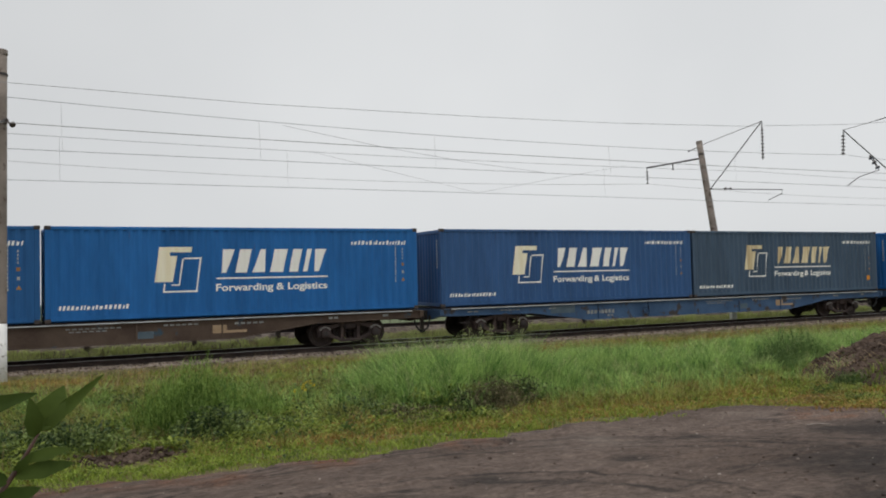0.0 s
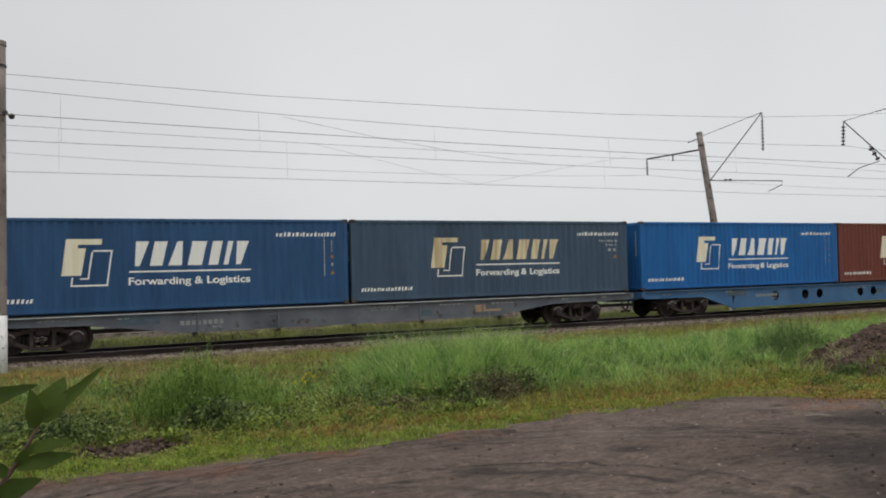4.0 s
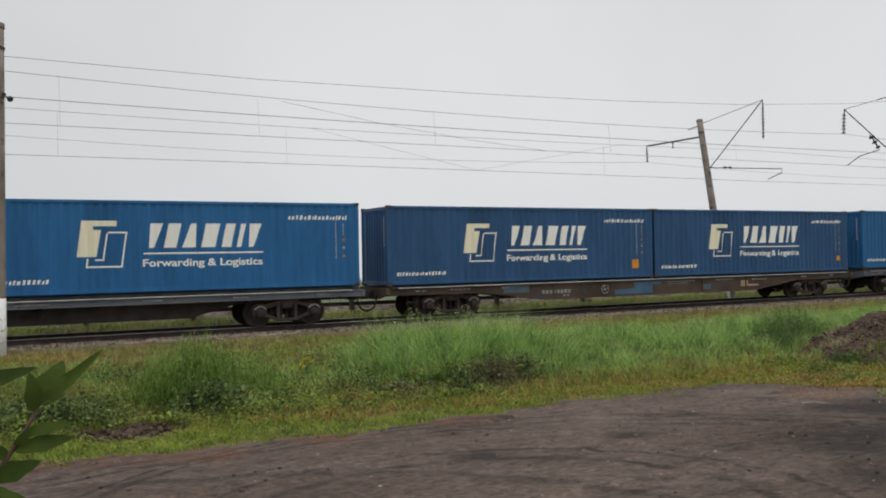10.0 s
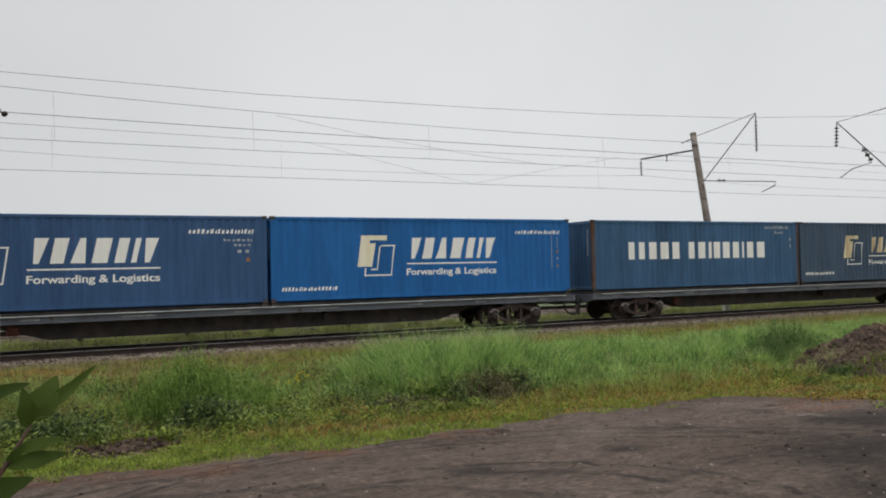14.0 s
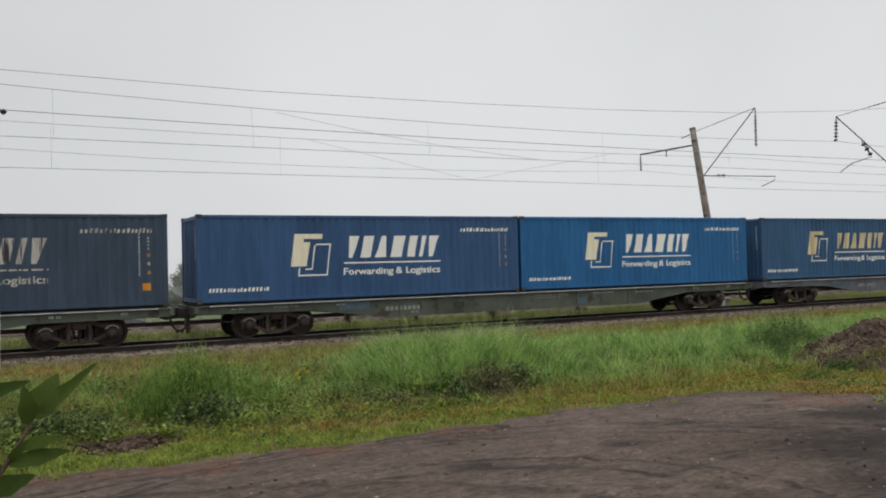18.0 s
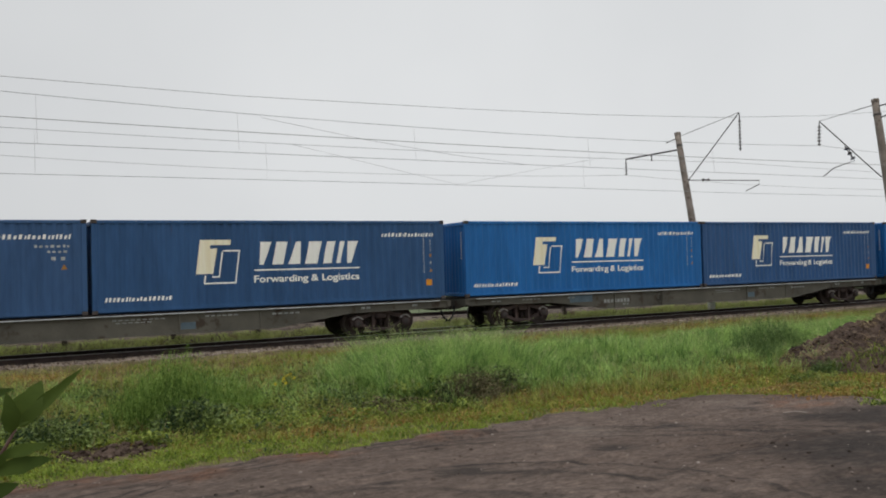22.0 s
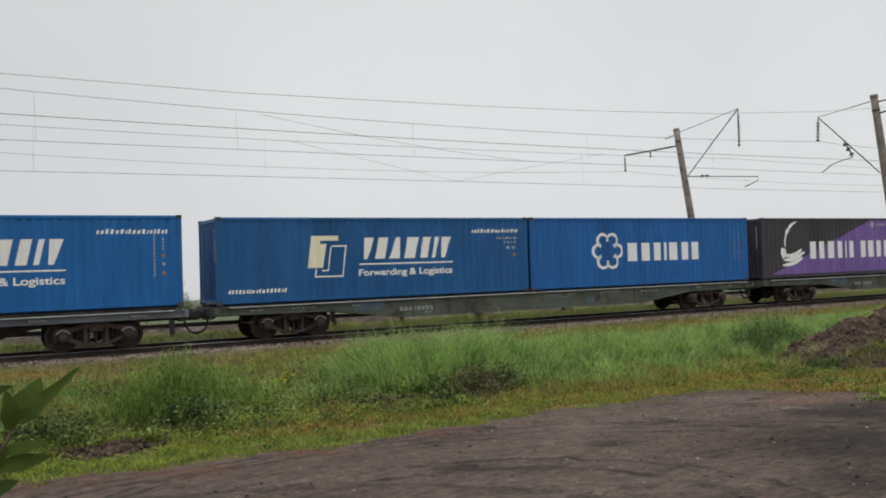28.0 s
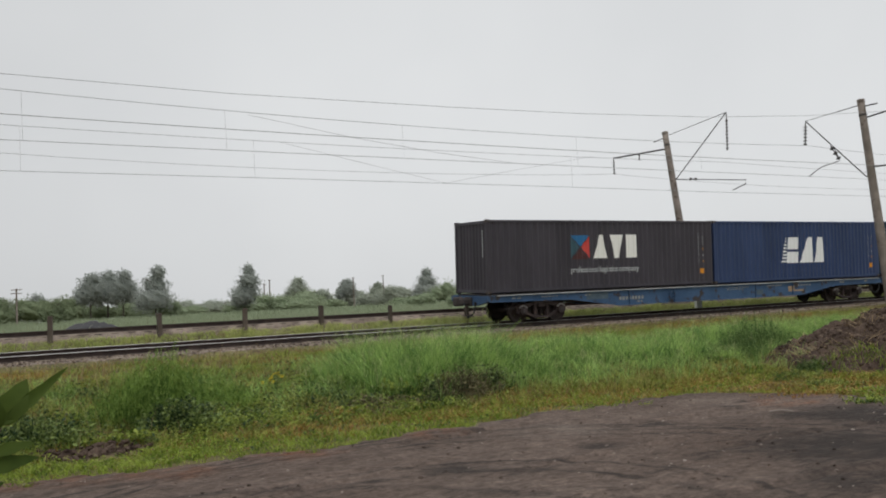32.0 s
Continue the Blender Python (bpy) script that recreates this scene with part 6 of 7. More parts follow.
th = (0.36 + 0.54 * rng.random(len(tx)) ** 1.3) * np.clip(tz, 0.45, 1.4)
k = 42
way = rng.random(len(tx) * k) * 6.2832
out = 0.09 * rng.random(len(tx) * k) ** 0.7
x, y = np.repeat(tx, k) + np.cos(way) * out, np.repeat(ty, k) + np.sin(way) * out
h = np.repeat(th, k) * (0.55 + 0.55 * rng.random(len(x)))
blades("tall_grass_tufts", x, y, land(x, y) - 0.02, h, 0.008 + 0.011 * rng.random(len(x)), M_REED, "arching tufts of tall bright green grass", 0.75, way=way)
keep = rng.random(len(tx)) < 0.55
x, y, h = np.repeat(tx[keep], 3), np.repeat(ty[keep], 3), np.repeat(th[keep], 3)
x, y = x + rng.normal(size=len(x)) * 0.09, y + rng.normal(size=len(x)) * 0.09
h = h * (1.0 + 0.30 * rng.random(len(x)))
blades("grass_stalks", x, y, land(x, y), h, np.full(len(x), 0.006), M_SEED, "thin pale stalks above the tall grass", 0.12)
r3 = np.arange(5)[None] * 0.028
p = np.stack([(x[:, None] + rng.normal(size=(len(x), 5)) * 0.018).ravel(), (y[:, None] + rng.normal(size=(len(x), 5)) * 0.018).ravel(), ((land(x, y) + h * 0.96)[:, None] - r3).ravel()], 1)

# separate tufts that break the outline
heads = p
tx, ty = scatter(1500, -2.5, 36, 11.6, 21.5, 1.2)
keep = (ty > lot_edge(tx) + np.where(tx < 6.5, 3.0, 1.8)) & (reed_zone(tx, ty) < 0.9)
tx, ty = tx[keep], ty[keep]
th = (0.30 + 0.40 * rng.random(len(tx)) ** 2) * (1 - 0.55 * smooth_step(17, 21.5, ty))
x = np.repeat(tx, 26) + rng.normal(size=len(tx) * 26) * 0.10
y = np.repeat(ty, 26) + rng.normal(size=len(tx) * 26) * 0.10
h = np.repeat(th, 26) * (0.5 + 0.6 * rng.random(len(x)))
green = np.repeat((tx > 6.5) | (rng.random(len(tx)) < 0.25), 26)
for q, m, words in ((green, M_REED, "separate taller tufts of green grass"), (~green, M_GRASS, "separate taller tufts of olive grass")):
    blades("grass_tufts", x[q], y[q], land(x[q], y[q]) - 0.02, h[q] * np.where(green[q], 1, 0.75), 0.007 + 0.008 * rng.random(q.sum()), m, words, 0.8)

# patches of yellow-green and of dry turf in the meadow behind
x, y = scatter(90000, -5, 44, 14.5, 25.0, 1.2)
g, d = wave(x, y, 0.75, 11) + 0.4 * wave(x, y, 2.3, 3), wave(x, y, 0.85, 5) + 0.4 * wave(x, y, 2.7, 6)
for pick, m, words in (((g > 0.30) & (d < 0.3), M_VERGE, "patches of yellow-green turf in the meadow"), ((d > 0.42) & (reed_zone(x, y) < 0.5), M_DRYVERGE, "patches of dry brown turf in the meadow")):
    a, b = x[pick], y[pick]
    blades("meadow_patches", a, b, land(a, b) - 0.02, 0.07 + 0.16 * rng.random(len(a)), 0.010 + 0.014 * rng.random(len(a)), m, words, 0.9)

# grass between and behind the tracks
x, y = scatter(150000, -10, 62, 30.0, 31.28, 1.1)
blades("trackside_grass", x, y, np.maximum(land(x, y), ballast_height(x, y) * (y < 30.3)) - 0.02, 0.10 + 0.15 * rng.random(len(x)) * (0.8 + 0.8 * wave(x, y, 1.5)), 0.018 + 0.018 * rng.random(len(x)), M_BANK, "bright grass on the bank between the two tracks", 0.9)
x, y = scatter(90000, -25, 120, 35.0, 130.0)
# the foliage colour here is paled to stand in for haze
blades("field_grass", x, y, land(x, y) - 0.02, 0.35 + 0.45 * rng.random(len(x)), 0.04 + 0.05 * rng.random(len(x)), M_FARLEAF, "coarse field grass behind the railway, paled in colour for haze", 0.5)

# dead stalks among the green
x, y = scatter(4200, -2, 40, 11.5, 25, 1.2)
keep = (y > lot_edge(x) + 0.6) & (wave(x, y, 0.9, 2) + 0.6 * rng.random(len(x)) > 0.1)
x, y = x[keep], y[keep]
blades("dry_stalks", x, y, land(x, y), 0.15 + 0.38 * rng.random(len(x)), 0.007 + 0.0006 * (y - 11) * rng.random(len(x)) * 2, M_STRAW, "brown dead stalks among the grass", 0.4, "stalks")


def leaves(centres, size, flat=0.5, droop=0.3, long=2.0):
    """Folded leaf shapes: four faces each, at random turns."""
    n = len(centres)
    s = size * (0.6 + 0.8 * rng.random(n))
    d = rng.normal(size=(n, 3))
    d[:, 2] = d[:, 2] * flat - droop * 0.3
    d /= np.linalg.norm(d, axis=1)[:, None]
    u = np.cross(d, rng.normal(size=(n, 3)))
    u /= np.linalg.norm(u, axis=1)[:, None]
    nn = np.cross(d, u)
    c = centres
    L, Wd = (s * long / 2)[:, None], (s / 2)[:, None]
    v = np.stack([c - d * L, c - u * Wd + nn * Wd * 0.35, c + d * 0.0, c + u * Wd + nn * Wd * 0.35, c + d * L], 1).reshape(-1, 3)
    k = np.arange(n)[:, None] * 5
    f = np.concatenate([k + np.array([[0, 2, 1]]), k + np.array([[0, 3, 2]]), k + np.array([[1, 2, 4]]), k + np.array([[2, 3, 4]])])
    return v.tolist(), f.tolist()


def rosettes(name, x, y, z, size, each, material, label, rise=0.5):
    """Low plants: broad folded leaves that spread from one root, four faces each."""
    n = len(x) * each
    a = rng.random(n) * 6.2832
    e = np.clip(rise + 0.35 * rng.normal(size=n), 0.05, 1.4)
    L = (np.repeat(size, each) * (0.5 + 0.7 * rng.random(n)))[:, None]
    c = np.stack([np.repeat(x, each), np.repeat(y, each), np.repeat(z, each)], 1)
    d = np.stack([np.cos(a) * np.cos(e), np.sin(a) * np.cos(e), np.sin(e)], 1)
    u = np.stack([-np.sin(a), np.cos(a), np.zeros(n)], 1) * L * 0.24
    up = np.array([0, 0, 1.0])[None] * L
    c = c + up * rng.random((n, 1)) * 0.5
    mid, tip = c + d * L * 0.55 + up * 0.05, c + d * L - up * 0.14
    v = np.stack([c, mid - u + up * 0.05, mid, mid + u + up * 0.05, tip], 1).reshape(-1, 3)
    k = np.arange(n)[:, None] * 5
    f = np.concatenate([k + np.array([[0, 2, 1]]), k + np.array([[0, 3, 2]]), k + np.array([[1, 2, 4]]), k + np.array([[2, 3, 4]])])
    return tagged(part(name, sheet(name, v.tolist(), f.tolist()), material), label, "herbs", kind="stuff")


v, f = leaves(heads, 0.011, flat=3.0, long=4.5)
tagged(part("seed_heads", sheet("seed_heads", v, f), M_SEED), "pale feathery seed heads over the tall grass", "grass", kind="stuff")


def weed_bush(cx, cy, rx, ry, h, count, leaf, material, stem_material, label, long=2.4, name="weed_bush", flat=0.5, dense=1.0):
    """A stand of weeds: many thin stems with leaves along them."""
    z0 = float(land(np.array(cx), np.array(cy)))
    thing = tagged(empty(name, pose(cx, cy, z0)), label, "bush", "weed bushes on the verge")
    stems, pts = Shape(), []
    for _ in range(count):
        a, r = rng.random() * 6.2832, rng.random() ** 0.6
        bx, by = math.cos(a) * r * rx, math.sin(a) * r * ry
        hh = h * (0.45 + 0.6 * rng.random()) * (1 - 0.55 * r * r)
        tx, ty = bx + rng.normal() * 0.12, by + rng.normal() * 0.12
        zb = float(land(np.array(cx + bx), np.array(cy + by))) - z0
        stems.tube([(bx, by, zb - 0.03), ((bx + tx) / 2 + rng.normal() * 0.02, (by + ty) / 2, zb + hh * 0.5), (tx, ty, zb + hh)], [0.006, 0.005, 0.002], 3, False)
        m_ = int((10 + 12 * hh) * dense)
        for i in range(m_):
            k = 0.12 + 0.88 * (i + rng.random()) / m_
            spread = 0.09 * (1.25 - k)
            pts.append((bx + (tx - bx) * k + rng.normal() * spread, by + (ty - by) * k + rng.normal() * spread, zb + hh * k + rng.normal() * 0.02))
    part("stem", sheet("stem", stems.v, stems.f), stem_material, thing)["kind"] = "stuff"
    v, f = leaves(np.array(pts), leaf, flat=flat, long=long)
    part("foliage", sheet("foliage", v, f), material, thing)["kind"] = "stuff"
    return thing


weed_bush(2.62, 13.3, 0.62, 0.5, 1.22, 260, 0.010, M_PLUME, M_PLUME, "tall feathery green weeds on the verge", 9, flat=2.2, dense=2.6)
weed_bush(2.3, 13.7, 0.7, 0.5, 0.80, 160, 0.010, M_PLUME, M_PLUME, "feathery green weeds on the verge", 8.5, flat=2.0, dense=2.4)
weed_bush(3.5, 14.2, 0.8, 0.6, 0.72, 150, 0.010, M_PLUME, M_PLUME, "feathery weeds behind the nettles", 8.5, flat=2.0, dense=2.4)
weed_bush(0.9, 14.4, 0.8, 0.6, 0.50, 110, 0.010, M_GRASS, M_GRASS, "olive feathery weeds in the meadow", 8.5, flat=2.0, dense=2.4)
weed_bush(2.75, 12.45, 0.62, 0.42, 0.56, 230, 0.034, M_WEED, M_WEED, "dark leafy nettles at the verge", 1.9)
weed_bush(0.75, 12.6, 0.8, 0.4, 0.52, 190, 0.032, M_WEED, M_WEED, "dark leafy weeds beside bare soil", 1.9)
weed_bush(-0.4, 12.8, 0.9, 0.7, 0.62, 200, 0.034, M_WEED, M_WEED, "dark green leafy weeds at the verge", 1.9)
weed_bush(4.1, 13.1, 0.75, 0.45, 0.26, 90, 0.030, M_WEED, M_WEED, "low dark leafy weeds", 1.9)
weed_bush(4.9, 12.35, 0.55, 0.22, 0.17, 110, 0.024, M_DRYVERGE, M_STRAW, "low red-brown withered weeds on the verge", 2.2, "dry_brush")
weed_bush(5.7, 12.2, 0.5, 0.2, 0.15, 90, 0.022, M_TWIG, M_STRAW, "low grey-brown withered weeds on the verge", 2.2, "dry_brush")
weed_bush(5.95, 12.75, 0.65, 0.25, 0.30, 110, 0.026, M_TWIG, M_TWIG, "dry brown brush under tall grass", 2.6, "dry_brush")
weed_bush(7.35, 12.55, 0.66, 0.42, 0.62, 240, 0.020, M_TWIG, M_TWIG, "dry brown brush pile under tall grass", 2.6, "dry_brush")
weed_bush(8.1, 12.75, 0.55, 0.35, 0.50, 120, 0.030, M_WEED, M_TWIG, "half-dry dark brush below tall grass", 2.4, "dry_brush")
weed_bush(15.3, 13.5, 0.8, 0.5, 0.62, 160, 0.014, M_DARKWEED, M_DARKWEED, "dark green weeds behind the earth mound", 5.0, flat=1.4, dense=1.6)
weed_bush(16.6, 14.2, 1.2, 0.6, 1.05, 300, 0.014, M_DARKWEED, M_DARKWEED, "dark green tall weeds beside the earth mound", 3.4, flat=1.2)
weed_bush(13.3, 11.4, 0.5, 0.3, 0.20, 90, 0.017, M_VERGE, M_WEED, "low leafy weeds below the earth mound", 2.0)
weed_bush(13.7, 9.1, 0.5, 0.25, 0.16, 70, 0.017, M_VERGE, M_WEED, "low green weeds below the earth mound", 2.0)
weed_bush(12.9, 10.3, 0.7, 0.35, 0.20, 150, 0.017, M_HERB, M_WEED, "fresh green weeds at the heap's foot", 2.0)
weed_bush(12.2, 9.2, 0.6, 0.4, 0.14, 110, 0.016, M_HERB, M_WEED, "fresh green weeds beside the lot", 2.0)
weed_bush(11.6, 9.6, 1.0, 0.5, 0.10, 200, 0.015, M_DRYVERGE, M_STRAW, "reddish-yellow low weeds at the lot's edge", 1.8, "low_weeds")
weed_bush(11.5, 7.6, 0.7, 0.5, 0.15, 120, 0.018, M_VERGE, M_STRAW, "low green weeds at the lot's edge", 1.8, "low_weeds")
for i in range(34):
    bx, by = -1 + 8.5 * rng.random(), 12.3 + 6.5 * rng.random()
    kind_ = rng.integers(0, 3)
    weed_bush(bx, by, 0.30 + 0.35 * rng.random(), 0.25 + 0.25 * rng.random(), (0.24 + 0.26 * rng.random()) * (1.15 - 0.07 * (by - 12)), 46, (0.028, 0.016, 0.012)[kind_], (M_WEED, M_GRASS, M_PLUME)[kind_], M_WEED,
              ("dark green leafy weed clump", "olive green leafy weed clump", "bright green leafy weed clump")[kind_] + " in the meadow", (2.0, 5.0, 7.0)[kind_], flat=(0.5, 1.4, 1.8)[kind_], dense=(1, 1.5, 2.0)[kind_])
x, y = scatter(30000, -1.5, 13, 9.9, 14.0)
keep = (y > lot_edge(x) + 0.05) & (wave(x, y, 1.3, 6) > -0.3) & ~bare(x, y)
x, y = x[keep], y[keep]
v, f = leaves(np.stack([x, y, land(x, y) + 0.015 + 0.10 * rng.random(len(x)) ** 2 + 0.10 * rng.random(len(x)) * smooth_step(10.9, 12.5, y)], 1), 0.019, flat=0.35, long=1.8)
tagged(part("low_herbs", sheet("low_herbs", v, f), M_VERGE), "low broad-leaved herbs among the turf", "herbs", kind="stuff")
x, y = scatter(26000, -2, 40, 12.0, 19.5, 1.2)
keep = (wave(x, y, 1.0, 9) > 0.1) & (y > lot_edge(x) + 1.0) & ~bare(x, y)
x, y = x[keep], y[keep]
v, f = leaves(np.stack([x, y, land(x, y) + 0.04 + 0.25 * rng.random(len(x)) * (1 - 0.7 * smooth_step(18, 23, y))], 1), 0.030, flat=0.45, long=2.2)
tagged(part("meadow_herbs", sheet("meadow_herbs", v, f), M_WEED), "leafy green herbs among the meadow grass", "herbs", kind="stuff")


x, y = scatter(34000, -1.5, 6.2, 11.5, 17.0)
g = wave(x, y, 2.1, 5) + 0.5 * wave(x, y, 5.3, 2)
keep = (y > lot_edge(x) + 1.1) & (g + 0.5 * rng.random(len(x)) > 0.15) & ~bare(x, y)
x, y, g = x[keep], y[keep], g[keep]
v, f = leaves(np.stack([x, y, land(x, y) + 0.03 + (0.10 + 0.22 * np.clip(g, 0, 1)) * rng.random(len(x))], 1), 0.024, flat=0.5, long=2.3)
tagged(part("leafy_herbs", sheet("leafy_herbs", v, f), M_HERB), "clumps of fresh green leafy herbs on the verge", "herbs", kind="stuff")


# broad-leaved plants: a low fringe along the lot, larger ones in clumps behind it
x, y = scatter(5200, -2.5, 13, 8.0, 13.4)
d = beside_lot(x, y)
g = wave(x, y, 1.9, 4) + 0.5 * wave(x, y, 5.1, 8)
keep = (d > 0.02) & (d < 2.3) & (g + 0.6 * rng.random(len(x)) > 0.2) & ~bare(x, y)
x, y, d = x[keep], y[keep], d[keep]
pick = rng.random(len(x))
for lo, hi, m, words in ((0, 0.5, M_HERB, "fresh green broad-leaved plants along the lot"), (0.5, 0.75, M_WEED, "darker green broad-leaved plants along the lot"), (0.75, 1, M_DRYVERGE, "yellowed and reddish broad-leaved plants along the lot")):
    q = (pick >= lo) & (pick < hi)
    rosettes("broad_leaved_plants", x[q], y[q], land(x[q], y[q]), 0.028 + 0.060 * rng.random(q.sum()) ** 1.5 * (0.6 + 0.5 * smooth_step(0.2, 1.5, d[q])), 7, m, words, 0.6)
x, y = scatter(5200, -1.6, 7.2, 11.6, 15.2)
g = wave(x, y, 1.5, 2) + 0.6 * wave(x, y, 3.7, 9)
keep = (y > lot_edge(x) + 1.25) & (g + 0.5 * rng.random(len(x)) > 0.45) & ~bare(x, y)
x, y, g = x[keep], y[keep], g[keep]
dark = wave(x, y, 1.1, 7) > 0.05
for q, m, words in ((dark, M_WEED, "dark leafy plants in clumps on the verge"), (~dark, M_HERB, "bright leafy plants in clumps on the verge")):
    rosettes("leafy_clumps", x[q], y[q], land(x[q], y[q]) + 0.16 * np.clip(g[q], 0, 1) * rng.random(q.sum()), 0.045 + 0.060 * rng.random(q.sum()), 9, m, words, 0.75)
x, y = scatter(1500, 6.0, 8.4, 12.6, 13.9)
keep = (((x - 7.2) / 1.1) ** 2 + ((y - 13.2) / 0.55) ** 2 < 1) & (rng.random(len(x)) < 0.7)
x, y = x[keep], y[keep]
rosettes("leafy_clumps", x, y, land(x, y) + 0.32 * rng.random(len(x)), 0.04 + 0.05 * rng.random(len(x)), 8, M_HERB, "bright leafy plants at the foot of the tall grass", 0.7)


def flower(cx, cy, h, heads):
    z0 = float(land(np.array(cx), np.array(cy)))
    thing = tagged(empty("yellow_flower", pose(cx, cy, z0)), "yellow flowering weed among the grass", "flower", "yellow flowers")
    s, p = Shape(), Shape()
    for i in range(heads):
        a = i * 2.4
        tx, ty, tz = 0.10 * math.cos(a), 0.10 * math.sin(a), h * (0.8 + 0.07 * (i % 4))
        s.tube([(0, 0, -0.02), (tx * 0.4, ty * 0.4, tz * 0.6), (tx, ty, tz)], [0.006, 0.005, 0.003], 4, False)
        for k in range(6):
            b = k * 1.0472
            p.add([(tx, ty, tz), (tx + 0.025 * math.cos(b - 0.4), ty + 0.025 * math.sin(b - 0.4), tz + 0.015), (tx + 0.038 * math.cos(b), ty + 0.038 * math.sin(b), tz + 0.024), (tx + 0.025 * math.cos(b + 0.4), ty + 0.025 * math.sin(b + 0.4), tz + 0.015)], [(0, 1, 2, 3)])
    part("stem", sheet("stem", s.v, s.f), M_WEED, thing)
    part("petals", sheet("petals", p.v, p.f), M_FLOWER, thing)


flower(5.0, 15.1, 0.40, 9)
flower(4.8, 15.0, 0.34, 6)
flower(2.3, 15.4, 0.3, 4)


# ---- heap of turned earth beside the lot ----
grid("earth_mound", np.arange(11.8, 26, 0.09), np.arange(8.2, 14.6, 0.09), heap_height, M_MOUND, "heap of dark turned earth with clods and dry stalks", "earth heap", kind="thing", smooth=False)
n = 3600
sx, sy = 12.5 + 9 * rng.random(n), 8.6 + 4.5 * rng.random(n)
keep = heap_height(sx, sy) > 0.02
sx, sy = sx[keep], sy[keep]
stones("earth_clods", sx, sy, heap_height(sx, sy) + 0.01, 0.010 + 0.050 * rng.random(len(sx)) ** 4, M_MOUND, "clods of dark earth on the heap", "clods")
n = 2600
sx, sy = 12.8 + 7 * rng.random(n), 9.2 + 3.6 * rng.random(n)
keep = (heap_height(sx, sy) > 0.04) & (wave(sx, sy, 2.6, 2) + 0.5 * rng.random(n) > 0.15)
sx, sy = sx[keep], sy[keep]
blades("heap_stalks", sx, sy, heap_height(sx, sy) - 0.02, 0.05 + 0.15 * rng.random(len(sx)), 0.010 + 0.008 * rng.random(len(sx)), M_STRAW, "dry straw stalks sticking out of the heap", 3.0, "stalks")
n = 5200
sx, sy = 12.0 + 7 * rng.random(n), 7.6 + 3.2 * rng.random(n)
keep = (heap_height(sx, sy) > -0.25) & (heap_height(sx, sy) < 0.42) & (wave(sx, sy, 1.7, 5) + 0.35 * rng.random(n) > 0.40)
sx, sy = sx[keep], sy[keep]
blades("heap_grass", sx, sy, np.maximum(heap_height(sx, sy), 0) - 0.02, 0.08 + 0.20 * rng.random(len(sx)), 0.010 + 0.01 * rng.random(len(sx)), M_VERGE, "green grass growing up the heap's foot", 0.8)
for hx_, hy2, hr in ((14.1, 10.75, 0.32), (15.2, 10.3, 0.28)):
    weed_bush(hx_, hy2, hr, hr * 0.7, 0.34, 150, 0.018, M_DARKWEED, M_WEED, "grey-green low weeds at the foot of the earth heap", 2.4, dense=0.7)
for px_, py_, sx_, sy_, count, m, words in ((11.6, 8.75, 0.75, 0.6, 420, M_DRYVERGE, "rust-red low plants beside the lot"), (12.4, 9.3, 0.7, 0.4, 160, M_HERB, "fresh green low plants below the earth heap"),
                                            (10.85, 7.35, 0.32, 0.26, 150, M_HERB, "fresh green low plants at the lot's edge"), (12.0, 8.1, 0.5, 0.35, 140, M_VERGE, "yellow-green low plants at the lot's edge")):
    a, b = px_ + sx_ * rng.normal(size=count) * 0.6, py_ + sy_ * rng.normal(size=count) * 0.6
    rosettes("low_plants", a, b, np.maximum(land(a, b), lot_height(a, b)), 0.022 + 0.038 * rng.random(count), 9, m, words, 0.7)
stick = tagged(part("stick", Shape().tube([(-0.14, 0, 0), (0, 0.02, 0.012), (0.15, -0.01, 0.0)], [0.012, 0.014, 0.008], 6), M_STONE, m=pose(9.25, 7.6, 0.035, 0, 0, -40)), "pale dry stick lying on the dirt lot", "stick")
soil = grid("soil_hollow", np.arange(0.4, 2.5, 0.05), np.arange(10.7, 12.4, 0.05), lambda x, y: land(x, y) + 0.13 * np.exp(-(((x - 1.30) / 0.48) ** 2 + ((y - 11.6) / 0.40) ** 2)) + 0.06 * wave(x, y, 8) + 0.045 * wave(x, y, 21, 1) - 0.085, M_MOUND, "bare dark turned soil in the verge", "soil", kind="thing")

n = 260
sx, sy = 0.75 + 1.4 * rng.random(n), 11.05 + 1.1 * rng.random(n)
keep = bare(sx, sy)
sx, sy = sx[keep], sy[keep]
stones("soil_clods", sx, sy, land(sx, sy) + 0.02 + 0.05 * rng.random(len(sx)), 0.012 + 0.045 * rng.random(len(sx)) ** 2.5, M_MOUND, "dark clods of turned soil in the verge", "clods")

# ---- broad-leaved plant close to the camera ----
PLANT = (0.0, 1.49, 0.0)
plant = tagged(empty("broad_leaved_plant", pose(*PLANT)), "dark green broad-leaved plant with a reddish stem", "plant")
part("stem", Shape().tube([(-0.07, 0.02, 0.02), (-0.06, 0.01, 0.8), (-0.04, 0, 1.31), (-0.012, 0, 1.352), (0.016, 0, 1.392), (0.036, 0, 1.424), (0.053, 0, 1.454)], [0.009, 0.008, 0.006, 0.0045, 0.004, 0.0032, 0.002], 7).mesh("stem", True), M_STEM, plant)


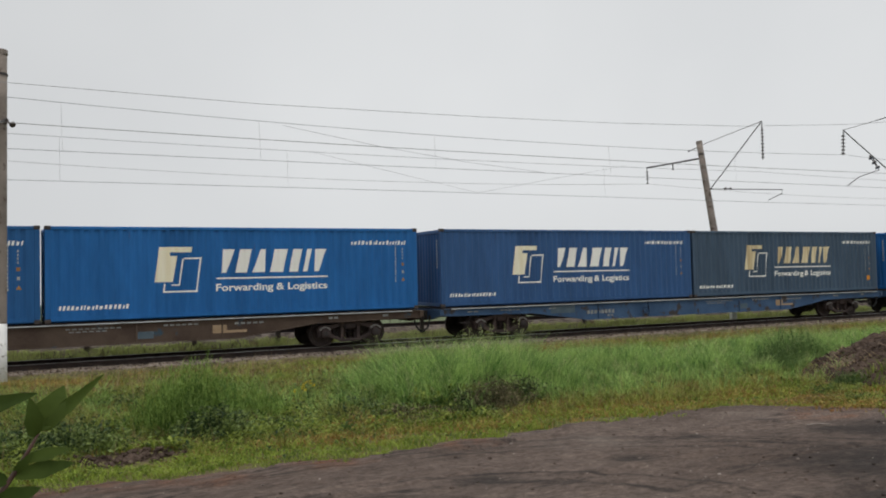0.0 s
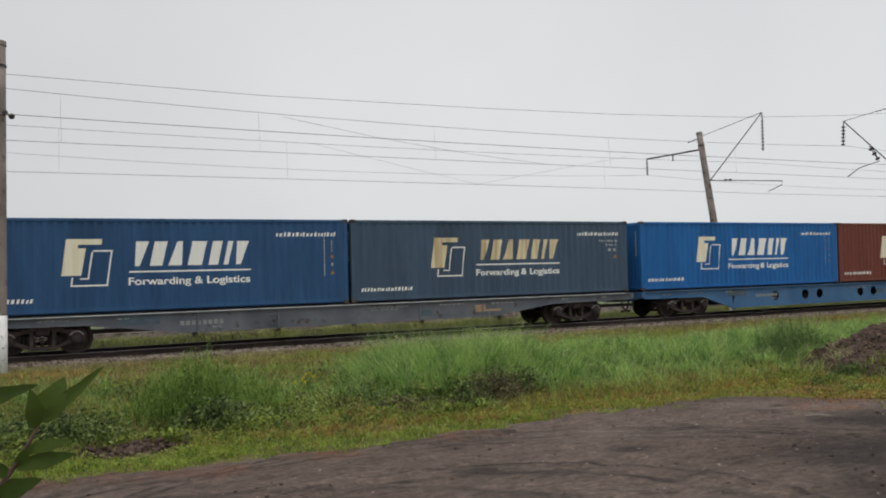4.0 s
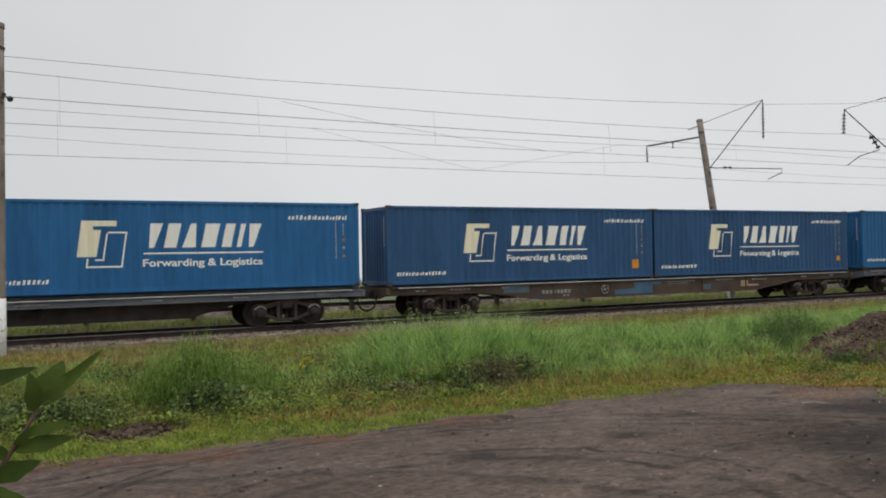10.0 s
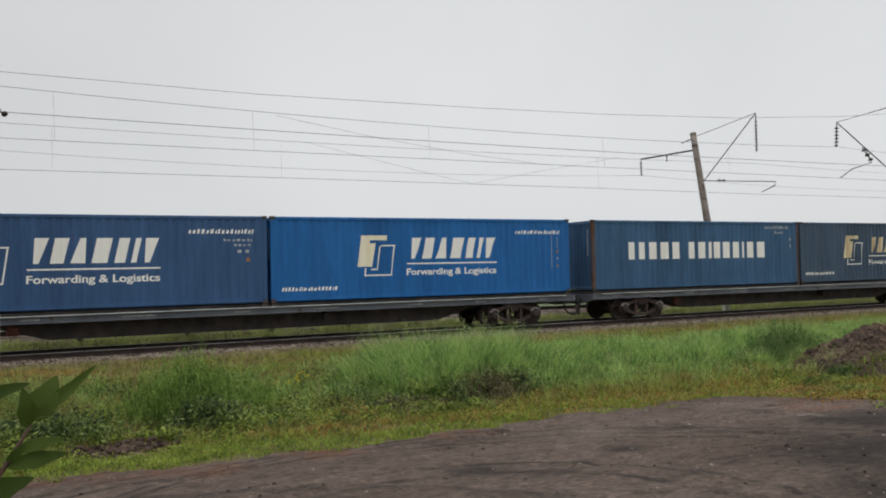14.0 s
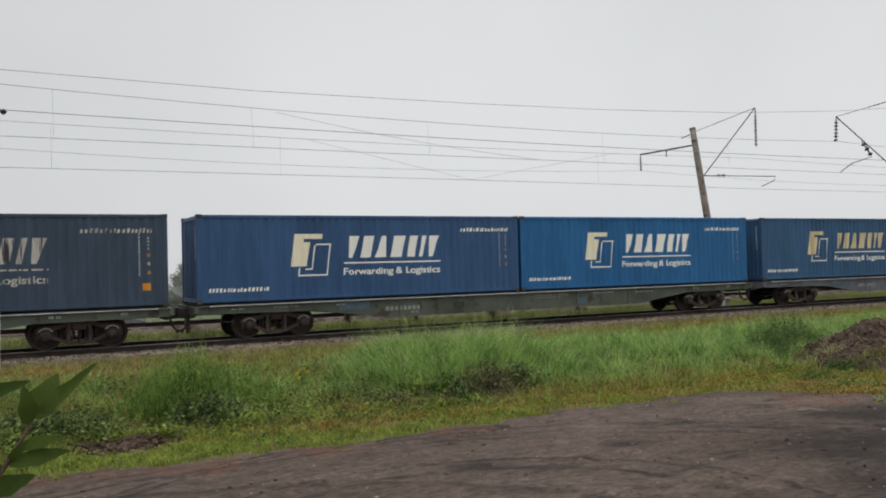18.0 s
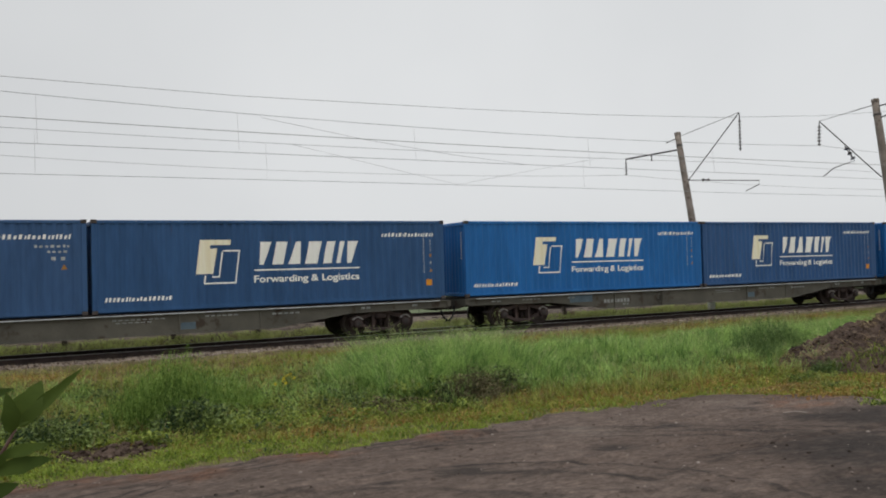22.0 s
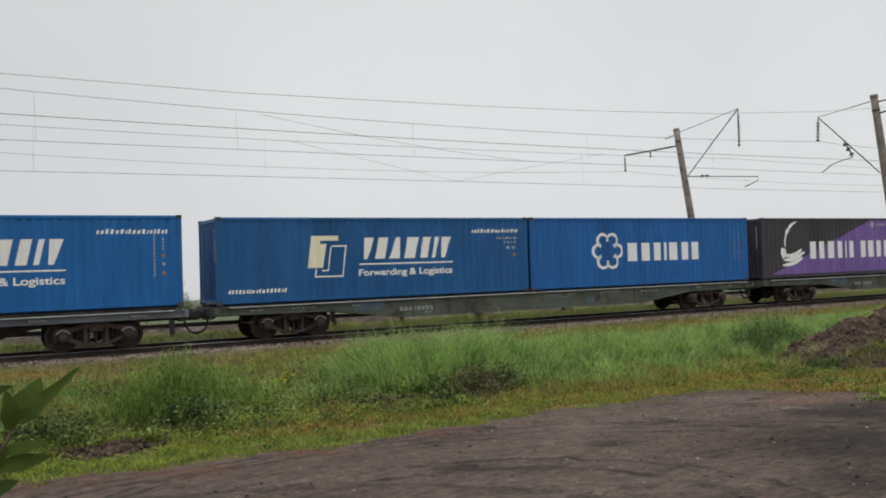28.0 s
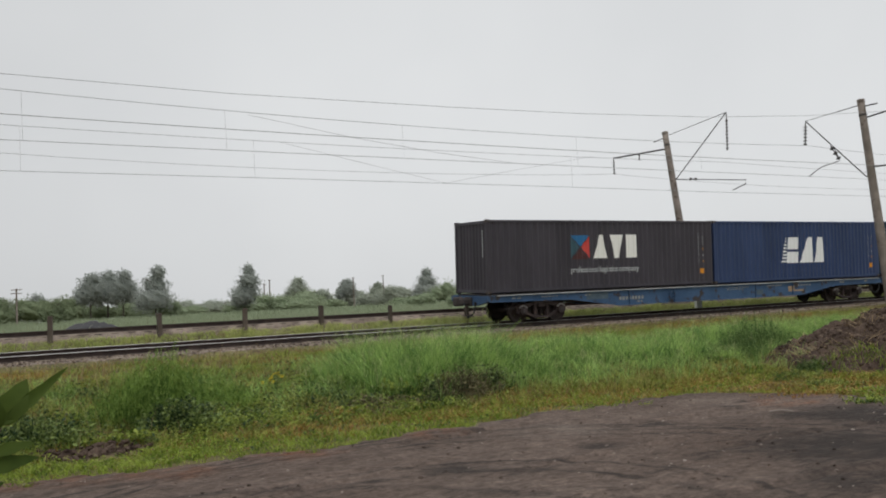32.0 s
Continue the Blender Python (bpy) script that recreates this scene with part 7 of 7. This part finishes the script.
def big_leaf(base, tip, width, fold=0.25, curve=0.1):
    """A pointed leaf with a keel, bent along its length."""
    a, b = Vector(base), Vector(tip)
    d = b - a
    side = d.cross(Vector((0.25, -1, 0.25))).normalized()
    up = side.cross(d).normalized()
    verts, faces, n = [], [], 9
    for i in range(n + 1):
        u = i / n
        w = width * math.sin(math.pi * u ** 0.8) ** 0.9 * (1 - 0.25 * u) / 2 + 0.0006
        c = a + d * u + up * curve * d.length * math.sin(math.pi * u)
        wob = 1 + 0.10 * math.sin(u * 17)
        verts += [c - side * w * wob + up * w * fold, c, c + side * w * wob + up * w * fold]
    for i in range(n):
        k = i * 3
        faces += [(k, k + 1, k + 4, k + 3), (k + 1, k + 2, k + 5, k + 4)]
    m = sheet("leaf", [tuple(q) for q in verts], faces, True)
    part("leaf", m, M_NEARLEAF, plant)


big_leaf((0.052, 0, 1.456), (0.150, 0.01, 1.538), 0.021, 0.45, -0.05)
big_leaf((0.050, 0.005, 1.456), (0.092, 0.02, 1.524), 0.048, 0.22, 0.10)
big_leaf((0.046, 0, 1.448), (0.040, -0.012, 1.512), 0.030, 0.3, 0.08)
big_leaf((-0.045, -0.005, 1.492), (0.052, 0.0, 1.516), 0.026, 0.3, 0.10)
big_leaf((0.030, 0, 1.414), (0.100, 0.015, 1.424), 0.020, 0.2, 0.16)
big_leaf((0.018, 0, 1.396), (0.046, -0.01, 1.428), 0.016, 0.2, 0.1)
big_leaf((0.016, 0, 1.392), (0.106, 0.02, 1.400), 0.028, 0.15, 0.12)
big_leaf((-0.012, 0, 1.352), (0.056, -0.01, 1.372), 0.034, 0.15, 0.12)
big_leaf((0.012, 0, 1.386), (-0.06, -0.01, 1.400), 0.030, 0.2, 0.1)
big_leaf((-0.03, 0, 1.325), (0.035, -0.02, 1.318), 0.035, 0.2, 0.1)


# ---- far trees, bushes, poles and a slag heap ----
def tree(az, dist, top, width, lobes, material, label, name="tree", bottom=0.25, clump=0.55, seed=0, n=700):
    """A trunk with limbs and a crown of many leaf clumps in uneven lobes; az in degrees from the line across the track."""
    r = np.random.default_rng(seed)
    cx, cy = dist * math.sin(radians(az)), dist * math.cos(radians(az))
    z0 = float(land(np.array(cx), np.array(cy)))
    H = top - z0
    thing = tagged(empty(name, pose(cx, cy, z0)), label, "tree" if name == "tree" else "bush", "far trees" if name == "tree" else "far bushes")
    wood, pts = Shape(), []
    wood.tube([(0, 0, -0.2), (0.05 * H * r.normal() * 0.2, 0, H * 0.4), (0, 0, H * 0.8)], [0.03 * H * 0.6, 0.022 * H * 0.6, 0.006 * H], 6, False)
    for i in range(7):
        a, k = r.random() * 6.28, 0.25 + 0.5 * r.random()
        l = width * 0.35 * (0.6 + 0.6 * r.random())
        wood.tube([(0, 0, H * k), (math.cos(a) * l * 0.5, math.sin(a) * l * 0.5, min(H * k + l * 0.5, H * 0.7)), (math.cos(a) * l, math.sin(a) * l, min(H * k + l * 0.8, H * 0.75))], [0.010 * H, 0.007 * H, 0.003 * H], 5, False)
    part("trunk", sheet("trunk", wood.v, wood.f), M_BARK, thing)
    total = sum(q[3] ** 2 for q in lobes)
    core_v, core_f = [], []
    for lx, lz, hz, w in lobes:
        m_ = int(n * w * w / total)
        oy = r.normal() * 0.1 * width
        d = r.normal(size=(m_, 3))
        d /= np.linalg.norm(d, axis=1)[:, None]
        rad = (0.66 + 0.46 * r.random(m_)) * (1 + 0.14 * np.sin(d[:, 0] * 5 + d[:, 2] * 7 + seed) + 0.08 * np.sin(d[:, 1] * 11 + d[:, 2] * 13))
        c = d * rad[:, None] * np.array([w * width / 2, w * width / 2, hz * H / 2]) + np.array([lx * width, oy, lz * H])
        pts.append(c)
        k0, nu, nv = len(core_v), 14, 9
        off = np.array([lx * width, oy, lz * H])
        for j in range(nv + 1):
            for i in range(nu):
                th, ph = math.pi * j / nv, 2 * math.pi * i / nu
                q = np.array([math.sin(th) * math.cos(ph), math.sin(th) * math.sin(ph), math.cos(th)])
                k = 0.72 * (1 + 0.10 * math.sin(q[0] * 5 + q[2] * 7 + seed) + 0.06 * math.sin(q[1] * 11 + q[2] * 13 + lx * 9))
                core_v.append(tuple(q * k * np.array([w * width / 2, w * width / 2, hz * H / 2]) + off))
        core_f.extend((k0 + j * nu + i, k0 + (j + 1) * nu + i, k0 + (j + 1) * nu + (i + 1) % nu, k0 + j * nu + (i + 1) % nu) for j in range(nv) for i in range(nu))
    global rng
    keep_rng, rng = rng, r
    v, f = leaves(np.concatenate(pts), clump, flat=1.3, droop=0.0, long=1.25)
    rng = keep_rng
    f = f + [tuple(i + len(v) for i in q) for q in core_f]
    part("crown", sheet("crown", v + core_v, f), material, thing)
    return thing


def above(dist, el):
    return EYE_Z + dist * math.tan(radians(el))


ROUND = ((0, 0.62, 0.55, 0.9), (-0.28, 0.45, 0.4, 0.6), (0.26, 0.5, 0.45, 0.65), (0.05, 0.85, 0.28, 0.5))
CONE = ((0, 0.35, 0.5, 1.0), (0.06, 0.62, 0.40, 0.72), (0.10, 0.84, 0.30, 0.42), (-0.25, 0.30, 0.35, 0.6))
SPIRE = ((0, 0.28, 0.45, 1.0), (0.0, 0.55, 0.4, 0.62), (0.02, 0.74, 0.34, 0.50), (0.0, 0.90, 0.2, 0.30), (0.3, 0.30, 0.35, 0.6))
WHOLE = ((0, 0.45, 0.8, 0.9), (-0.32, 0.38, 0.6, 0.65), (0.30, 0.40, 0.65, 0.65), (0.1, 0.62, 0.55, 0.6))
ROUND_BUSH = ((0, 0.42, 0.85, 0.85), (-0.20, 0.62, 0.50, 0.50), (0.24, 0.56, 0.50, 0.46), (0.34, 0.26, 0.5, 0.45), (-0.36, 0.28, 0.5, 0.45))
WIDE_BUSH = ((-0.30, 0.40, 0.70, 0.60), (0.02, 0.52, 0.90, 0.60), (0.36, 0.34, 0.60, 0.55), (-0.08, 0.26, 0.5, 0.8), (0.18, 0.70, 0.40, 0.34))
GREEN_TREE, PALE_TREE = "grey-green leafy tree across the field, haze put into its colour", "distant tree, paled in its colour as if by mist"
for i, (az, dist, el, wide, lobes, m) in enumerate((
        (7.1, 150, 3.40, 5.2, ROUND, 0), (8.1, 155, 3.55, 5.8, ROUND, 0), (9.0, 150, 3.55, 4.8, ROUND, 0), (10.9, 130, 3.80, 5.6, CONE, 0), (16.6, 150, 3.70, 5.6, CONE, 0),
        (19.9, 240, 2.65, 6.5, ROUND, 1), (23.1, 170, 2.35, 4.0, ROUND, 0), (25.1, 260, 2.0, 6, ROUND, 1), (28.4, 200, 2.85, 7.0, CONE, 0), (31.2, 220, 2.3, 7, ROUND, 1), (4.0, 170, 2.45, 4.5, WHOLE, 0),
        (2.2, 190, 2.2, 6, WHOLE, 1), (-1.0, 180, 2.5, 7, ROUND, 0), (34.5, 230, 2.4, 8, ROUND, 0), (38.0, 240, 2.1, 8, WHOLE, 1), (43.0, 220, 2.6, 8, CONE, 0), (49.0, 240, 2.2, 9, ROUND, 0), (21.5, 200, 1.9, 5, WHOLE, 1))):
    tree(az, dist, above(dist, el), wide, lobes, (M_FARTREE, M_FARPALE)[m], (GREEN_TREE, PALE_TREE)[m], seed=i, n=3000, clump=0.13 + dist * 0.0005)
r_ = random.Random(5)
for i in range(96):
    az = -3 + i * 0.61 + r_.random()
    dist = 120 + 110 * r_.random()
    el = 0.95 + 1.0 * r_.random() ** 1.5 + (0.35 if az < 12 else 0.0)
    # farther bushes mostly take the paler colour: haze painted in by distance
    tree(az, dist, above(dist, el), (2.4 + 3.0 * r_.random()) * dist / 110, r_.choice((WHOLE, ROUND_BUSH, WIDE_BUSH)), M_FARBUSH if az < 9 and dist < 180 else M_FARLEAF if r_.random() < (0.9 if dist < 175 else 0.2) else M_FARPALE, "rounded bushes at the field's edge, greyed in colour for haze", "far_bush", seed=100 + i, n=1900, clump=0.12 + dist * 0.0005)
for az, dist, el in ((18.1, 150, 2.50), (17.75, 152, 2.25), (23.6, 160, 2.40), (25.6, 170, 2.45), (3.0, 120, 2.55)):
    cx, cy = dist * math.sin(radians(az)), dist * math.cos(radians(az))
    top = above(dist, el)
    pole = tagged(empty("utility_pole", pose(cx, cy, 0.5)), "distant weathered timber utility pole", "utility pole", "far poles")
    part("shaft", Shape().tube([(0, 0, -0.5), (0, 0, top - 0.5)], [0.15, 0.10], 8), M_MAST, pole)
    for k in (0.10, 0.55) if az < 5 else (0.12,):
        part("crossarm", Shape().box(-0.65, 0.65, -0.05, 0.05, top - 0.5 - k - 0.1, top - 0.5 - k, 0.01) if az < 5 else Shape().box(-0.3, 0.3, -0.05, 0.05, top - 0.7, top - 0.6, 0.01), M_MAST, pole)
grid("slag_mound", np.arange(0, 15, 0.4), np.arange(54, 62, 0.4), lambda x, y: 0.25 + 1.75 * np.exp(-(((x - 7.3) / 2.7) ** 2 + ((y - 58) / 2.0) ** 2)) * (1 + 0.2 * wave(x, y, 2)) - 0.05, M_COAL, "dark grey heap of slag behind the railway", "slag heap", kind="thing")


# ---- what moves: the train rolls by, its wheels turn ----
def motions():
    seconds = [float(t) for t in range(33)]
    for thing, start, z in movers:
        walk(thing, [(t, on_track(start + travelled(t), z)) for t in seconds])
    starts = {thing: start for thing, start, _ in movers}
    for wheel, owner, x in wheelsets:
        rows, turn = [(0.0, pose(x, 0, 0.475))], 0.0
        for i in range(1, 960):
            t, before = i / FPS, (i - 1) / FPS
            if -22 < starts[owner] + x + travelled(t) < 62:
                if len(rows) == 1 and i > 1:
                    rows.append((before, pose(x, 0, 0.475)))
                turn += math.degrees((travelled(t) - travelled(before)) / 0.475)
                rows.append((t, pose(x, 0, 0.475, 0, turn % 360, 0)))
        rows.append((32.0, pose(x, 0, 0.475, 0, turn % 360, 0)))
        walk(wheel, rows)


motions()
